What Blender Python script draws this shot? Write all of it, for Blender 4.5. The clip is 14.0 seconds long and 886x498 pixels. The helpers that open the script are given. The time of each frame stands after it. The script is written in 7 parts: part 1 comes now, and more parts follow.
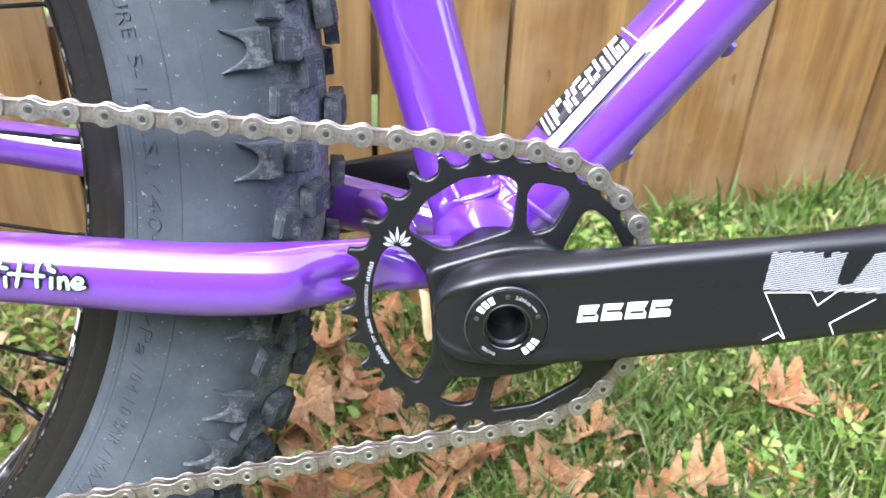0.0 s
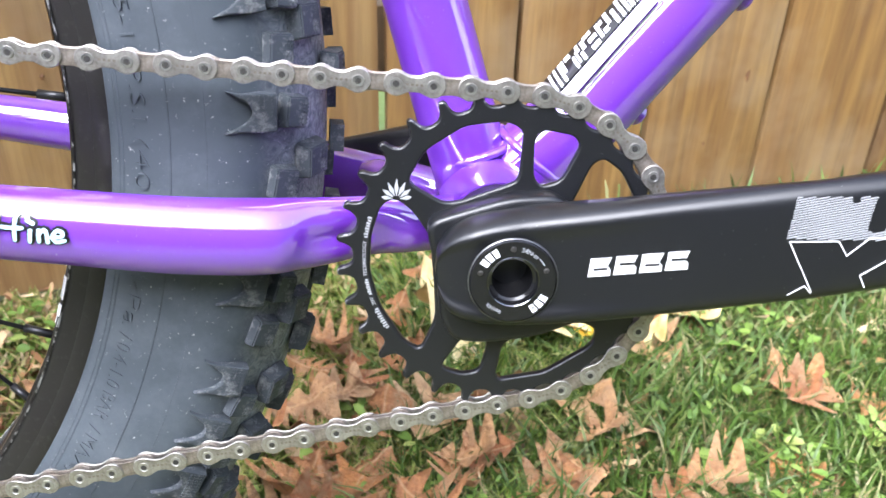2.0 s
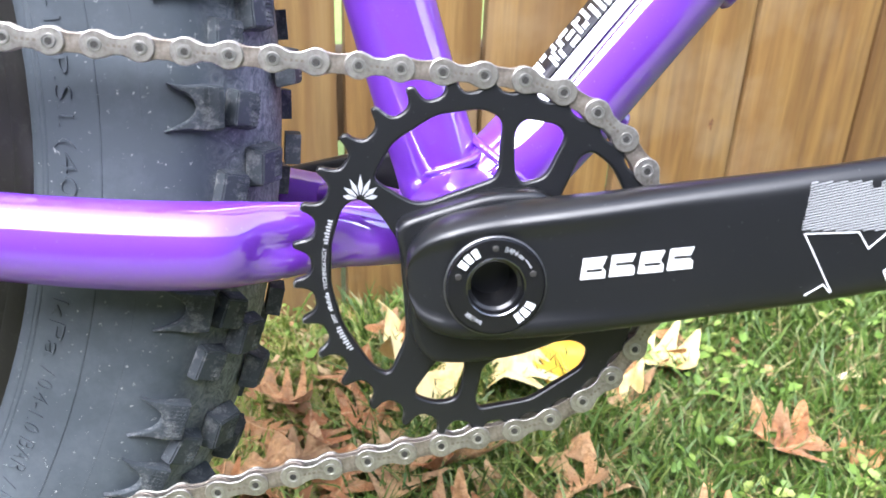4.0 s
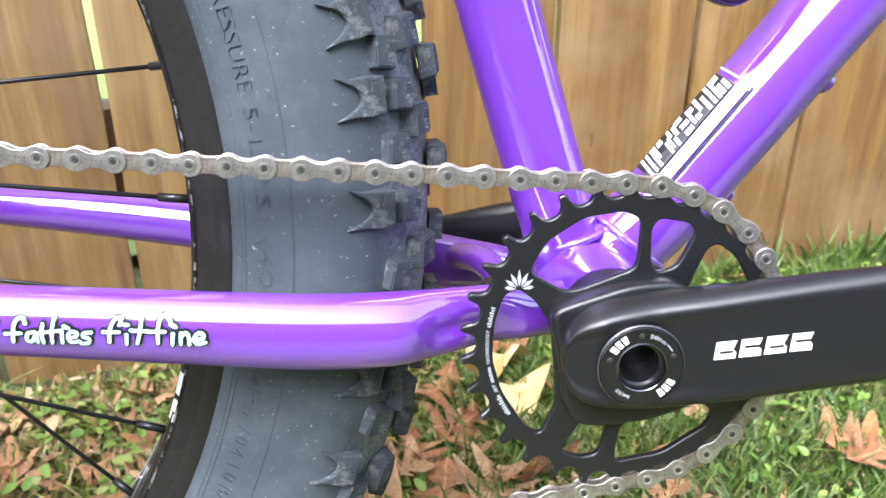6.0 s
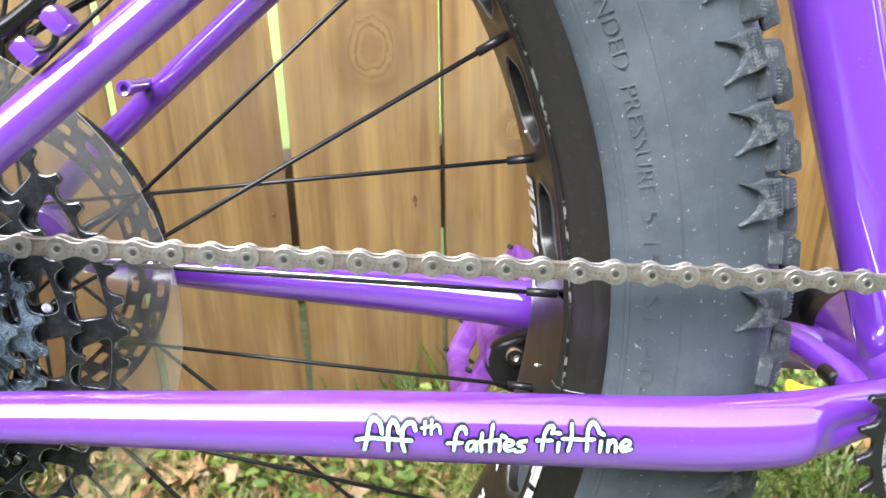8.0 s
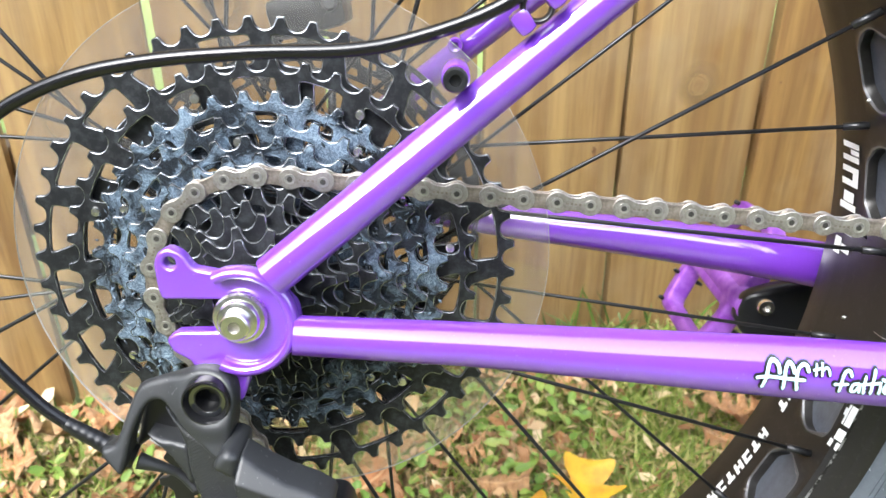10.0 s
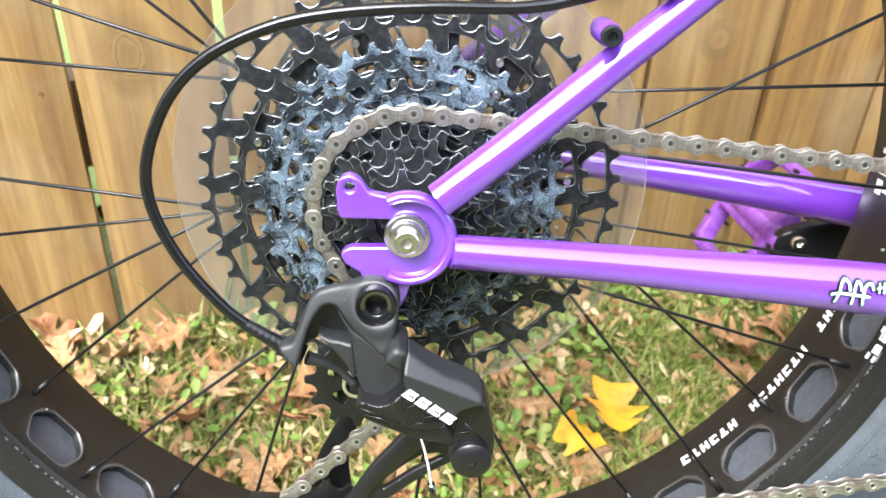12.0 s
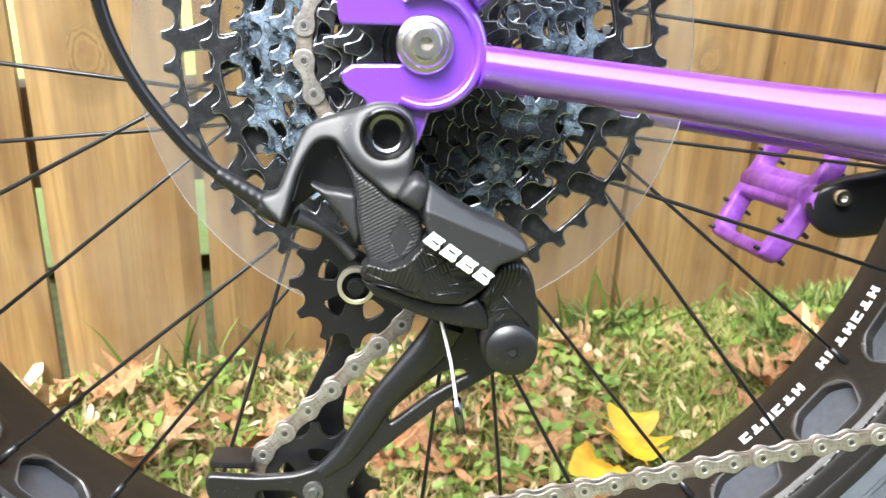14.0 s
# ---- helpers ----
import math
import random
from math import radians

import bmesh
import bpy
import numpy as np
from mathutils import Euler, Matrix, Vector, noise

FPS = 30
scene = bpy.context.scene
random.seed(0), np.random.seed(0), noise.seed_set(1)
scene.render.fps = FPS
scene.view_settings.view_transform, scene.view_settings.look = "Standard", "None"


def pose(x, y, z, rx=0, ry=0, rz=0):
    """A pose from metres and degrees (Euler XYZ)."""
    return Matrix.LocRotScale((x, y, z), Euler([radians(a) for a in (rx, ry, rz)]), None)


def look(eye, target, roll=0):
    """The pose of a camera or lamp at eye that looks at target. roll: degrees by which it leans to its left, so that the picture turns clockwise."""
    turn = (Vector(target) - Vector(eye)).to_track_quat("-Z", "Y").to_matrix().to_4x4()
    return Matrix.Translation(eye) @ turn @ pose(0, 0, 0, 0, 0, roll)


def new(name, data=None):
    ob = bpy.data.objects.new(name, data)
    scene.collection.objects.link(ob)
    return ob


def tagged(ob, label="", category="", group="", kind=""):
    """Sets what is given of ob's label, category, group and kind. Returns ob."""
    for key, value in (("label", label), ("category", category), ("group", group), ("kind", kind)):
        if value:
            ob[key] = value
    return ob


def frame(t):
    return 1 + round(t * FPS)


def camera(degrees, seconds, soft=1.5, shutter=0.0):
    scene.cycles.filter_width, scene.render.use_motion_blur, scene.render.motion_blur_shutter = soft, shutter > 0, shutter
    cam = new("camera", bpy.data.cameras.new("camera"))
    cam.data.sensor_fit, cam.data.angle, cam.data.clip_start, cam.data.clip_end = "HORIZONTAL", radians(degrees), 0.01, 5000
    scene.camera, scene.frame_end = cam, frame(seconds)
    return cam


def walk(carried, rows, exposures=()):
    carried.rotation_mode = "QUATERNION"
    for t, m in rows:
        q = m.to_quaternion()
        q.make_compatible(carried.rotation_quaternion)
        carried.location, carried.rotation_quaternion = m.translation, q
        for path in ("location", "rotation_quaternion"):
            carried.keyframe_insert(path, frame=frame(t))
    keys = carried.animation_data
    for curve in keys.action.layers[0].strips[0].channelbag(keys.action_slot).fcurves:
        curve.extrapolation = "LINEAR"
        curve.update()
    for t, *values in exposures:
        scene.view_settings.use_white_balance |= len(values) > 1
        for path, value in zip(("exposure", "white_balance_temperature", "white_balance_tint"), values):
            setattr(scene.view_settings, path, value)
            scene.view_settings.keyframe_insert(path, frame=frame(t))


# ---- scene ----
cam = camera(55.5, 14.0, soft=1.5)
cam.data.dof.use_dof = True
cam.data.dof.focus_distance = 0.37
cam.data.dof.aperture_fstop = 20.0
LEAN = -11.1  # the bicycle leans towards the fence
BIKE = pose(0, 0, 0, LEAN, 0, 0)
# the path is given in the leaning bicycle's own axes
PATH = [
    (0, (-0.043, -0.374, 0.469), (0.083, 1.482, -0.265), 1.7),
    (0.5, (-0.048, -0.373, 0.471), (0.087, 1.484, -0.259), 1.8),
    (1, (-0.053, -0.377, 0.472), (0.084, 1.476, -0.268), 1.8),
    (1.5, (-0.052, -0.383, 0.464), (0.07, 1.466, -0.289), 1.7),
    (2, (-0.038, -0.366, 0.439), (0.058, 1.512, -0.245), 1.1),
    (2.5, (-0.031, -0.346, 0.415), (0.076, 1.553, -0.204), 0.4),
    (2.7, (-0.031, -0.342, 0.409), (0.081, 1.562, -0.195), 0.4),
    (4.8, (-0.044, -0.338, 0.405), (0.176, 1.59, -0.08), 1.0),
    (5, (-0.042, -0.343, 0.418), (0.124, 1.581, -0.101), 0.6),
    (5.5, (-0.059, -0.367, 0.44), (0.072, 1.556, -0.093), -0.1),
    (6, (-0.084, -0.369, 0.453), (0.019, 1.55, -0.099), -0.8),
    (6.5, (-0.109, -0.364, 0.462), (-0.013, 1.56, -0.077), -1.2),
    (7, (-0.142, -0.359, 0.468), (-0.02, 1.569, -0.051), -1.1),
    (7.5, (-0.177, -0.354, 0.473), (-0.086, 1.577, -0.038), -1.2),
    (8, (-0.224, -0.357, 0.488), (-0.174, 1.574, -0.03), -1.3),
    (8.5, (-0.262, -0.355, 0.491), (-0.261, 1.574, -0.039), -1.1),
    (9, (-0.292, -0.36, 0.492), (-0.332, 1.561, -0.064), -0.7),
    (9.2, (-0.304, -0.361, 0.489), (-0.355, 1.557, -0.077), -0.6),
    (11.3, (-0.424, -0.441, 0.527), (-0.412, 1.406, -0.24), 1.7),
    (11.5, (-0.426, -0.443, 0.526), (-0.401, 1.403, -0.244), 1.9),
    (12, (-0.434, -0.441, 0.511), (-0.382, 1.407, -0.251), 2.2),
    (12.5, (-0.439, -0.433, 0.469), (-0.385, 1.427, -0.266), 2.1),
    (13, (-0.449, -0.421, 0.413), (-0.396, 1.476, -0.219), 2.1),
    (13.5, (-0.455, -0.406, 0.377), (-0.342, 1.545, -0.051), 2.4),
    (14, (-0.452, -0.401, 0.37), (-0.32, 1.552, -0.041), 1.5),
]
walk(cam, [(t, BIKE @ look(eye, target, roll)) for t, eye, target, roll in PATH],
     exposures=[(0, 2.28, 5750, 13), (5, 2.31, 5800, 12), (9, 2.31, 6080, 8), (11.5, 2.45, 6100, 7), (14, 2.60, 6200, 7)])

from mathutils import geometry

# ---- light ----
world = bpy.data.worlds.new("world")
scene.world = world
world.use_nodes = True
wn = world.node_tree
wn.nodes.clear()
sky = wn.nodes.new("ShaderNodeTexSky")
sky.sky_type = "NISHITA"
sky.sun_disc = False
sky.sun_elevation = radians(57)
sky.sun_rotation = radians(214)
sky.dust_density = 4.0
pale = wn.nodes.new("ShaderNodeHueSaturation")
pale.inputs["Saturation"].default_value = 0.5
bg = wn.nodes.new("ShaderNodeBackground")
bg.inputs["Strength"].default_value = 0.15
wout = wn.nodes.new("ShaderNodeOutputWorld")
wn.links.new(sky.outputs[0], pale.inputs["Color"])
wn.links.new(pale.outputs[0], bg.inputs["Color"])
wn.links.new(bg.outputs[0], wout.inputs[0])
sun = new("sun", bpy.data.lights.new("sun", "SUN"))
sun.data.energy = 1.0
sun.data.angle = radians(40)
sun.data.color = (1.0, 0.97, 0.93)
sun.matrix_world = look((-1.8, -2.5, 5.0), (0, 0.2, 0.2))
scene.view_settings.exposure = 2.3


# ---- materials ----
class Mat:
    """A small builder for procedural materials."""

    def __init__(self, name, color=(0.5, 0.5, 0.5), rough=0.5, metal=0.0, coat=0.0, spec=0.5):
        self.m = bpy.data.materials.new(name)
        self.m.use_nodes = True
        self.t = self.m.node_tree
        self.b = self.t.nodes["Principled BSDF"]
        self.b.inputs["Base Color"].default_value = (*color, 1)
        self.b.inputs["Roughness"].default_value = rough
        self.b.inputs["Metallic"].default_value = metal
        self.b.inputs["Coat Weight"].default_value = coat
        self.b.inputs["Coat Roughness"].default_value = 0.04
        self.b.inputs["Specular IOR Level"].default_value = spec
        self.co = self.t.nodes.new("ShaderNodeTexCoord").outputs["Object"]

    def node(self, kind, **values):
        n = self.t.nodes.new(kind)
        for k, v in values.items():
            n.inputs[k].default_value = v
        return n

    def link(self, a, b):
        self.t.links.new(a, b)

    def noise(self, scale, detail=4.0, rough=0.6, co=None, dist=0.0):
        n = self.node("ShaderNodeTexNoise", Scale=scale, Detail=detail, Roughness=rough, Distortion=dist)
        self.link(co or self.co, n.inputs["Vector"])
        return n.outputs["Fac"]

    def ramp(self, fac, stops):
        n = self.t.nodes.new("ShaderNodeValToRGB")
        while len(n.color_ramp.elements) < len(stops):
            n.color_ramp.elements.new(0.5)
        for e, (p, c) in zip(n.color_ramp.elements, stops):
            e.position, e.color = p, (*c, 1) if len(c) == 3 else c
        self.link(fac, n.inputs[0])
        return n.outputs[0]

    def mix(self, fac, a, b, blend="MIX"):
        n = self.t.nodes.new("ShaderNodeMix")
        n.data_type, n.blend_type = "RGBA", blend
        for v, k in ((fac, 0), (a, 6), (b, 7)):
            if isinstance(v, (int, float)):
                n.inputs[k].default_value = v
            elif isinstance(v, tuple):
                n.inputs[k].default_value = (*v, 1)
            else:
                self.link(v, n.inputs[k])
        return n.outputs[2]

    def color(self, out):
        self.link(out, self.b.inputs["Base Color"])
        return self

    def roughness(self, fac, lo, hi):
        n = self.node("ShaderNodeMapRange", **{"To Min": lo, "To Max": hi})
        self.link(fac, n.inputs[0])
        self.link(n.outputs[0], self.b.inputs["Roughness"])
        return self

    def bump(self, fac, strength, distance=0.001):
        n = self.node("ShaderNodeBump", Strength=strength, Distance=distance)
        self.link(fac, n.inputs["Height"])
        self.link(n.outputs[0], self.b.inputs["Normal"])
        return self

    def random(self):
        return self.t.nodes.new("ShaderNodeObjectInfo").outputs["Random"]

    def island(self):
        return self.t.nodes.new("ShaderNodeNewGeometry").outputs["Random Per Island"]


W3 = (1, 1, 1)
K3 = (0, 0, 0)
m = Mat("purple_paint", (0.165, 0.026, 0.47), 0.5, coat=1.0, spec=0.15)
n1 = m.noise(1400, 2)
m.color(m.mix(m.ramp(m.noise(900, 3), [(0.68, K3), (0.74, W3)]), m.mix(m.noise(6, 2), (0.148, 0.033, 0.445), (0.166, 0.038, 0.485)), (0.24, 0.12, 0.53)))
m.bump(n1, 0.02, 0.0002)
m.b.inputs["Coat IOR"].default_value = 2.7
m.b.inputs["Coat Roughness"].default_value = 0.02
PURPLE = m.m

m = Mat("purple_pedal", (0.28, 0.07, 0.52), 0.5, 0.1)
m.color(m.mix(m.ramp(m.noise(120, 4), [(0.4, K3), (0.7, W3)]), (0.26, 0.065, 0.50), (0.38, 0.15, 0.60)))
PEDAL = m.m

m = Mat("black_anodised", (0.0078, 0.0083, 0.010), 0.33, 0.0, spec=0.55)
m.color(m.mix(m.ramp(m.noise(700, 2), [(0.72, K3), (0.78, W3)]), (0.0078, 0.0083, 0.010), (0.08, 0.08, 0.08)))
m.roughness(m.noise(60, 5), 0.26, 0.40).bump(m.noise(3000, 2), 0.04, 0.0002)
ANOD = m.m

m = Mat("black_plastic", (0.009, 0.009, 0.010), 0.34, spec=0.55)
m.color(m.mix(m.ramp(m.noise(800, 2), [(0.69, K3), (0.75, W3)]), (0.0075, 0.0075, 0.0085), (0.11, 0.108, 0.105)))
m.roughness(m.noise(80, 4), 0.25, 0.38).bump(m.noise(2200, 2), 0.08, 0.0002)
PLASTIC = m.m
m = Mat("satin_grey_black", (0.012, 0.013, 0.015), 0.4, spec=0.6)
m.color(m.mix(m.ramp(m.noise(700, 3, 0.7), [(0.66, K3), (0.74, W3)]), m.mix(m.noise(60, 4), (0.010, 0.011, 0.0125), (0.018, 0.0195, 0.0215)), (0.14, 0.14, 0.14)))
m.roughness(m.noise(90, 4), 0.40, 0.52).bump(m.noise(1900, 2), 0.08, 0.0002)
SATIN = m.m
m = Mat("dark_chrome", (0.20, 0.20, 0.21), 0.12, 1.0)
DARKCHROME = m.m

m = Mat("dark_purple_anodised", (0.055, 0.025, 0.12), 0.2, 0.6)
DUSK = m.m

m = Mat("gloss_black", (0.008, 0.008, 0.009), 0.16)
GLOSS = m.m

m = Mat("chain_steel", (0.42, 0.39, 0.35), 0.34, 0.85)
g = m.ramp(m.noise(260, 5, 0.7), [(0.35, (0.22, 0.205, 0.185)), (0.62, (0.49, 0.47, 0.44))])
m.color(m.mix(m.random(), g, m.mix(0.35, g, (0.32, 0.29, 0.26))))
m.roughness(m.noise(400, 4), 0.25, 0.5).bump(m.noise(1800, 3), 0.12, 0.0003)
CHAIN = m.m
m = Mat("inner_link_steel", (0.3, 0.26, 0.22), 0.42, 0.8)
m.color(m.ramp(m.noise(300, 5, 0.7), [(0.35, (0.16, 0.135, 0.115)), (0.65, (0.40, 0.355, 0.31))]))
m.bump(m.noise(1500, 3), 0.15, 0.0003)
INNER = m.m
m = Mat("pin_steel", (0.5, 0.49, 0.47), 0.3, 0.9)
PIN = m.m
m = Mat("pin_recess", (0.05, 0.047, 0.044), 0.5, 0.5)
RECESS = m.m
m = Mat("bright_steel", (0.78, 0.76, 0.73), 0.22, 1.0)
m.roughness(m.noise(90, 4), 0.14, 0.34)
SILVER = m.m

m = Mat("tyre_rubber", (0.05, 0.056, 0.063), 0.62, spec=0.42)
dust = m.ramp(m.noise(420, 3, 0.75), [(0.66, K3), (0.73, W3)])
veil = m.ramp(m.noise(26, 6, 0.7), [(0.42, K3), (0.75, W3)])
base = m.mix(veil, (0.046, 0.057, 0.069), (0.088, 0.102, 0.118))
off = m.t.nodes.new("ShaderNodeVectorMath")
off.operation = "SUBTRACT"
off.inputs[1].default_value = (-0.440, 0.0, 0.379)
flat = m.t.nodes.new("ShaderNodeVectorMath")
flat.operation = "MULTIPLY"
flat.inputs[1].default_value = (1, 0, 1)
size = m.t.nodes.new("ShaderNodeVectorMath")
size.operation = "LENGTH"
m.link(m.co, off.inputs[0])
m.link(off.outputs[0], flat.inputs[0])
m.link(flat.outputs[0], size.inputs[0])
ridden = m.node("ShaderNodeMapRange", **{"From Min": 0.347, "From Max": 0.362})
m.link(size.outputs["Value"], ridden.inputs[0])
swirl = m.ramp(m.noise(150, 7, 0.78, dist=2.0), [(0.38, K3), (0.66, W3)])
base = m.mix(m.mix(1.0, ridden.outputs[0], swirl, "MULTIPLY"), base, (0.30, 0.31, 0.32))
m.color(m.mix(dust, base, (0.34, 0.35, 0.35)))
m.roughness(m.noise(50, 5), 0.5, 0.75).bump(m.noise(900, 4), 0.12, 0.0005)
RUBBER = m.m

m = Mat("tread_rubber", (0.045, 0.049, 0.055), 0.65, spec=0.4)
mud = m.ramp(m.noise(170, 6, 0.75), [(0.5, K3), (0.72, W3)])
m.color(m.mix(mud, (0.042, 0.050, 0.059), (0.23, 0.235, 0.24)))
m.bump(m.noise(700, 5), 0.3, 0.0008)
TREAD = m.m

m = Mat("rim_black", (0.016, 0.015, 0.014), 0.34, 0.2)
m.color(m.mix(m.ramp(m.noise(300, 5, 0.7), [(0.55, K3), (0.75, W3)]), (0.017, 0.016, 0.015), (0.036, 0.034, 0.032)))
m.roughness(m.noise(70, 5), 0.26, 0.42)
RIM = m.m
m = Mat("rim_strip", (0.06, 0.066, 0.078), 0.4)
m.color(m.mix(m.noise(200, 5, 0.7), (0.03, 0.034, 0.042), (0.11, 0.12, 0.145)))
m.bump(m.noise(1600, 2), 0.3, 0.0004)
STRIP = m.m
m = Mat("worn_edge", (0.1, 0.1, 0.1), 0.3, 0.6)
m.color(m.ramp(m.noise(210, 3, 0.6), [(0.50, (0.02, 0.019, 0.018)), (0.60, (0.32, 0.32, 0.32))]))
WORN = m.m
m = Mat("bare_edge", (0.32, 0.31, 0.3), 0.35, 0.9)
BARE = m.m

m = Mat("rim_lip", (0.12, 0.12, 0.125), 0.42, 0.5)
LIP = m.m
m = Mat("spoke_black", (0.03, 0.03, 0.032), 0.28, 0.6)
SPOKE = m.m

m = Mat("sprocket_black", (0.05, 0.05, 0.05), 0.36, 0.4)
m.color(m.mix(m.ramp(m.noise(260, 5, 0.7), [(0.45, K3), (0.75, W3)]), (0.012, 0.013, 0.015), (0.055, 0.06, 0.066)))
m.roughness(m.noise(120, 4), 0.25, 0.55)
SPROCKET = m.m
m = Mat("greasy_sprocket", (0.1, 0.12, 0.15), 0.3, 0.3)
smear = m.noise(105, 5, 0.6, dist=2.6)
ridge = m.node("ShaderNodeMath")
ridge.operation = "PINGPONG"
ridge.inputs[1].default_value = 0.055
m.link(smear, ridge.inputs[0])
film = m.ramp(ridge.outputs[0], [(0.010, W3), (0.034, K3)])
patch = m.ramp(m.noise(46, 4, 0.6, dist=1.0), [(0.45, K3), (0.62, W3)])
under = m.mix(patch, (0.016, 0.019, 0.025), (0.105, 0.155, 0.22))
m.color(m.mix(m.mix(1.0, film, m.mix(0.75, (0.25, 0.25, 0.25), patch), "MULTIPLY"), under, (0.36, 0.45, 0.55)))
m.roughness(patch, 0.26, 0.36).bump(smear, 0.5, 0.0012)
GREASE = m.m

m = Mat("gunmetal", (0.16, 0.16, 0.165), 0.32, 0.8)
GUNMETAL = m.m
m = Mat("sprocket_edge", (0.2, 0.2, 0.2), 0.26, 0.85)
m.color(m.ramp(m.noise(330, 4), [(0.4, (0.05, 0.052, 0.056)), (0.62, (0.40, 0.42, 0.45))]))
COGGLINT = m.m

m = Mat("white_print", (0.78, 0.79, 0.8), 0.45)
m.color(m.mix(m.ramp(m.noise(900, 3), [(0.66, K3), (0.72, W3)]), (0.78, 0.79, 0.8), (0.3, 0.3, 0.3)))
PRINT = m.m
m = Mat("grey_print", (0.36, 0.37, 0.39), 0.42)
GREYP = m.m
m = Mat("pale_blue_print", (0.50, 0.76, 0.85), 0.3, coat=0.6)
PALE = m.m
m = Mat("black_print", (0.012, 0.012, 0.014), 0.3, coat=0.6)
INK = m.m
m = Mat("brass", (0.72, 0.68, 0.54), 0.3, 0.8)
BRASS = m.m

m = Mat("clear_plastic", (0.93, 0.93, 0.9), 0.06)
m.b.inputs["Transmission Weight"].default_value = 0.0
glass = m.t.nodes.new("ShaderNodeBsdfTransparent")
glass.inputs[0].default_value = (0.93, 0.92, 0.89, 1)
blend = m.t.nodes.new("ShaderNodeMixShader")
fres = m.node("ShaderNodeFresnel", IOR=1.58)
gl = m.node("ShaderNodeBsdfGlossy", Roughness=0.10)
lay = m.node("ShaderNodeMath")
lay.operation = "ADD"
lay.inputs[1].default_value = 0.06
m.link(fres.outputs[0], lay.inputs[0])
m.link(lay.outputs[0], blend.inputs[0])
m.link(glass.outputs[0], blend.inputs[1])
milk = m.t.nodes.new("ShaderNodeMixShader")
milk.inputs[0].default_value = 0.35
cloud = m.node("ShaderNodeBsdfDiffuse", Color=(0.75, 0.75, 0.74, 1))
m.link(gl.outputs[0], milk.inputs[1])
m.link(cloud.outputs[0], milk.inputs[2])
m.link(milk.outputs[0], blend.inputs[2])
m.link(blend.outputs[0], m.t.nodes["Material Output"].inputs[0])
CLEAR = m.m
m = Mat("clear_plastic_edge", (0.34, 0.33, 0.30), 0.25)
CLEAREDGE = m.m


def fence_wood():
    m = Mat("cedar_board", (0.45, 0.28, 0.12), 0.75)
    rnd = m.random()
    shift = m.t.nodes.new("ShaderNodeVectorMath")
    shift.operation = "MULTIPLY_ADD"
    shift.inputs[1].default_value = (1, 1, 1)
    m.link(m.co, shift.inputs[0])
    comb = m.t.nodes.new("ShaderNodeCombineXYZ")
    big = m.node("ShaderNodeMath")
    big.operation = "MULTIPLY"
    big.inputs[1].default_value = 37.0
    m.link(rnd, big.inputs[0])
    for k in range(3):
        m.link(big.outputs[0], comb.inputs[k])
    m.link(comb.outputs[0], shift.inputs[2])
    sc = m.t.nodes.new("ShaderNodeMapping")
    sc.inputs["Scale"].default_value = (1, 1, 0.055)
    m.link(shift.outputs[0], sc.inputs[0])
    grain = m.noise(90, 7, 0.66, sc.outputs[0], 0.35)
    broad = m.noise(13, 3, 0.5, sc.outputs[0], 1.5)
    stain = m.noise(7, 4, 0.6, shift.outputs[0])
    c = m.ramp(broad, [(0.25, (0.25, 0.150, 0.050)), (0.5, (0.37, 0.238, 0.088)), (0.75, (0.49, 0.34, 0.148))])
    c = m.mix(m.ramp(grain, [(0.3, (0.95, 0.95, 0.95)), (0.62, K3)]), c, (0.185, 0.108, 0.045))
    # growth rings cut lengthwise: long nested arches
    arch = m.noise(5.5, 2, 0.45, sc.outputs[0], 0.25)
    many = m.node("ShaderNodeMath")
    many.operation = "MULTIPLY"
    many.inputs[1].default_value = 30.0
    m.link(arch, many.inputs[0])
    back = m.node("ShaderNodeMath")
    back.operation = "PINGPONG"
    back.inputs[1].default_value = 1.0
    m.link(many.outputs[0], back.inputs[0])
    line = m.ramp(back.outputs[0], [(0.0, (0.62, 0.62, 0.62)), (0.35, (0.2, 0.2, 0.2)), (0.8, K3)])
    c = m.mix(line, c, (0.21, 0.115, 0.045))
    tone = m.ramp(rnd, [(0.0, (0.74, 0.70, 0.62)), (0.5, (0.97, 0.93, 0.85)), (1.0, (1.14, 1.13, 1.12))])
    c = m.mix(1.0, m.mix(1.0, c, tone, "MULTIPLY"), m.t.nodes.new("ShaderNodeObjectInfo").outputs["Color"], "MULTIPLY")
    grey = m.ramp(stain, [(0.47, K3), (0.70, W3)])
    gm = m.mix(0.3, c, (0.44, 0.35, 0.22))
    fade = m.ramp(m.noise(22, 5, 0.65, sc.outputs[0], 0.2), [(0.58, K3), (0.80, W3)])
    c = m.mix(fade, c, m.mix(0.22, c, (0.56, 0.43, 0.24)))
    m.color(m.mix(grey, c, gm))
    m.bump(grain, 0.35, 0.002)
    m.roughness(stain, 0.6, 0.85)
    return m.m


CEDAR = fence_wood()
m = Mat("knot_wood", (0.16, 0.075, 0.03), 0.7)
m.color(m.ramp(m.noise(260, 4, 0.6), [(0.35, (0.07, 0.032, 0.015)), (0.65, (0.26, 0.13, 0.05))]))
KNOT = m.m
m = Mat("rail_wood", (0.2, 0.13, 0.07), 0.85)
m.color(m.mix(m.noise(30, 5), (0.12, 0.08, 0.045), (0.28, 0.19, 0.1)))
RAIL = m.m

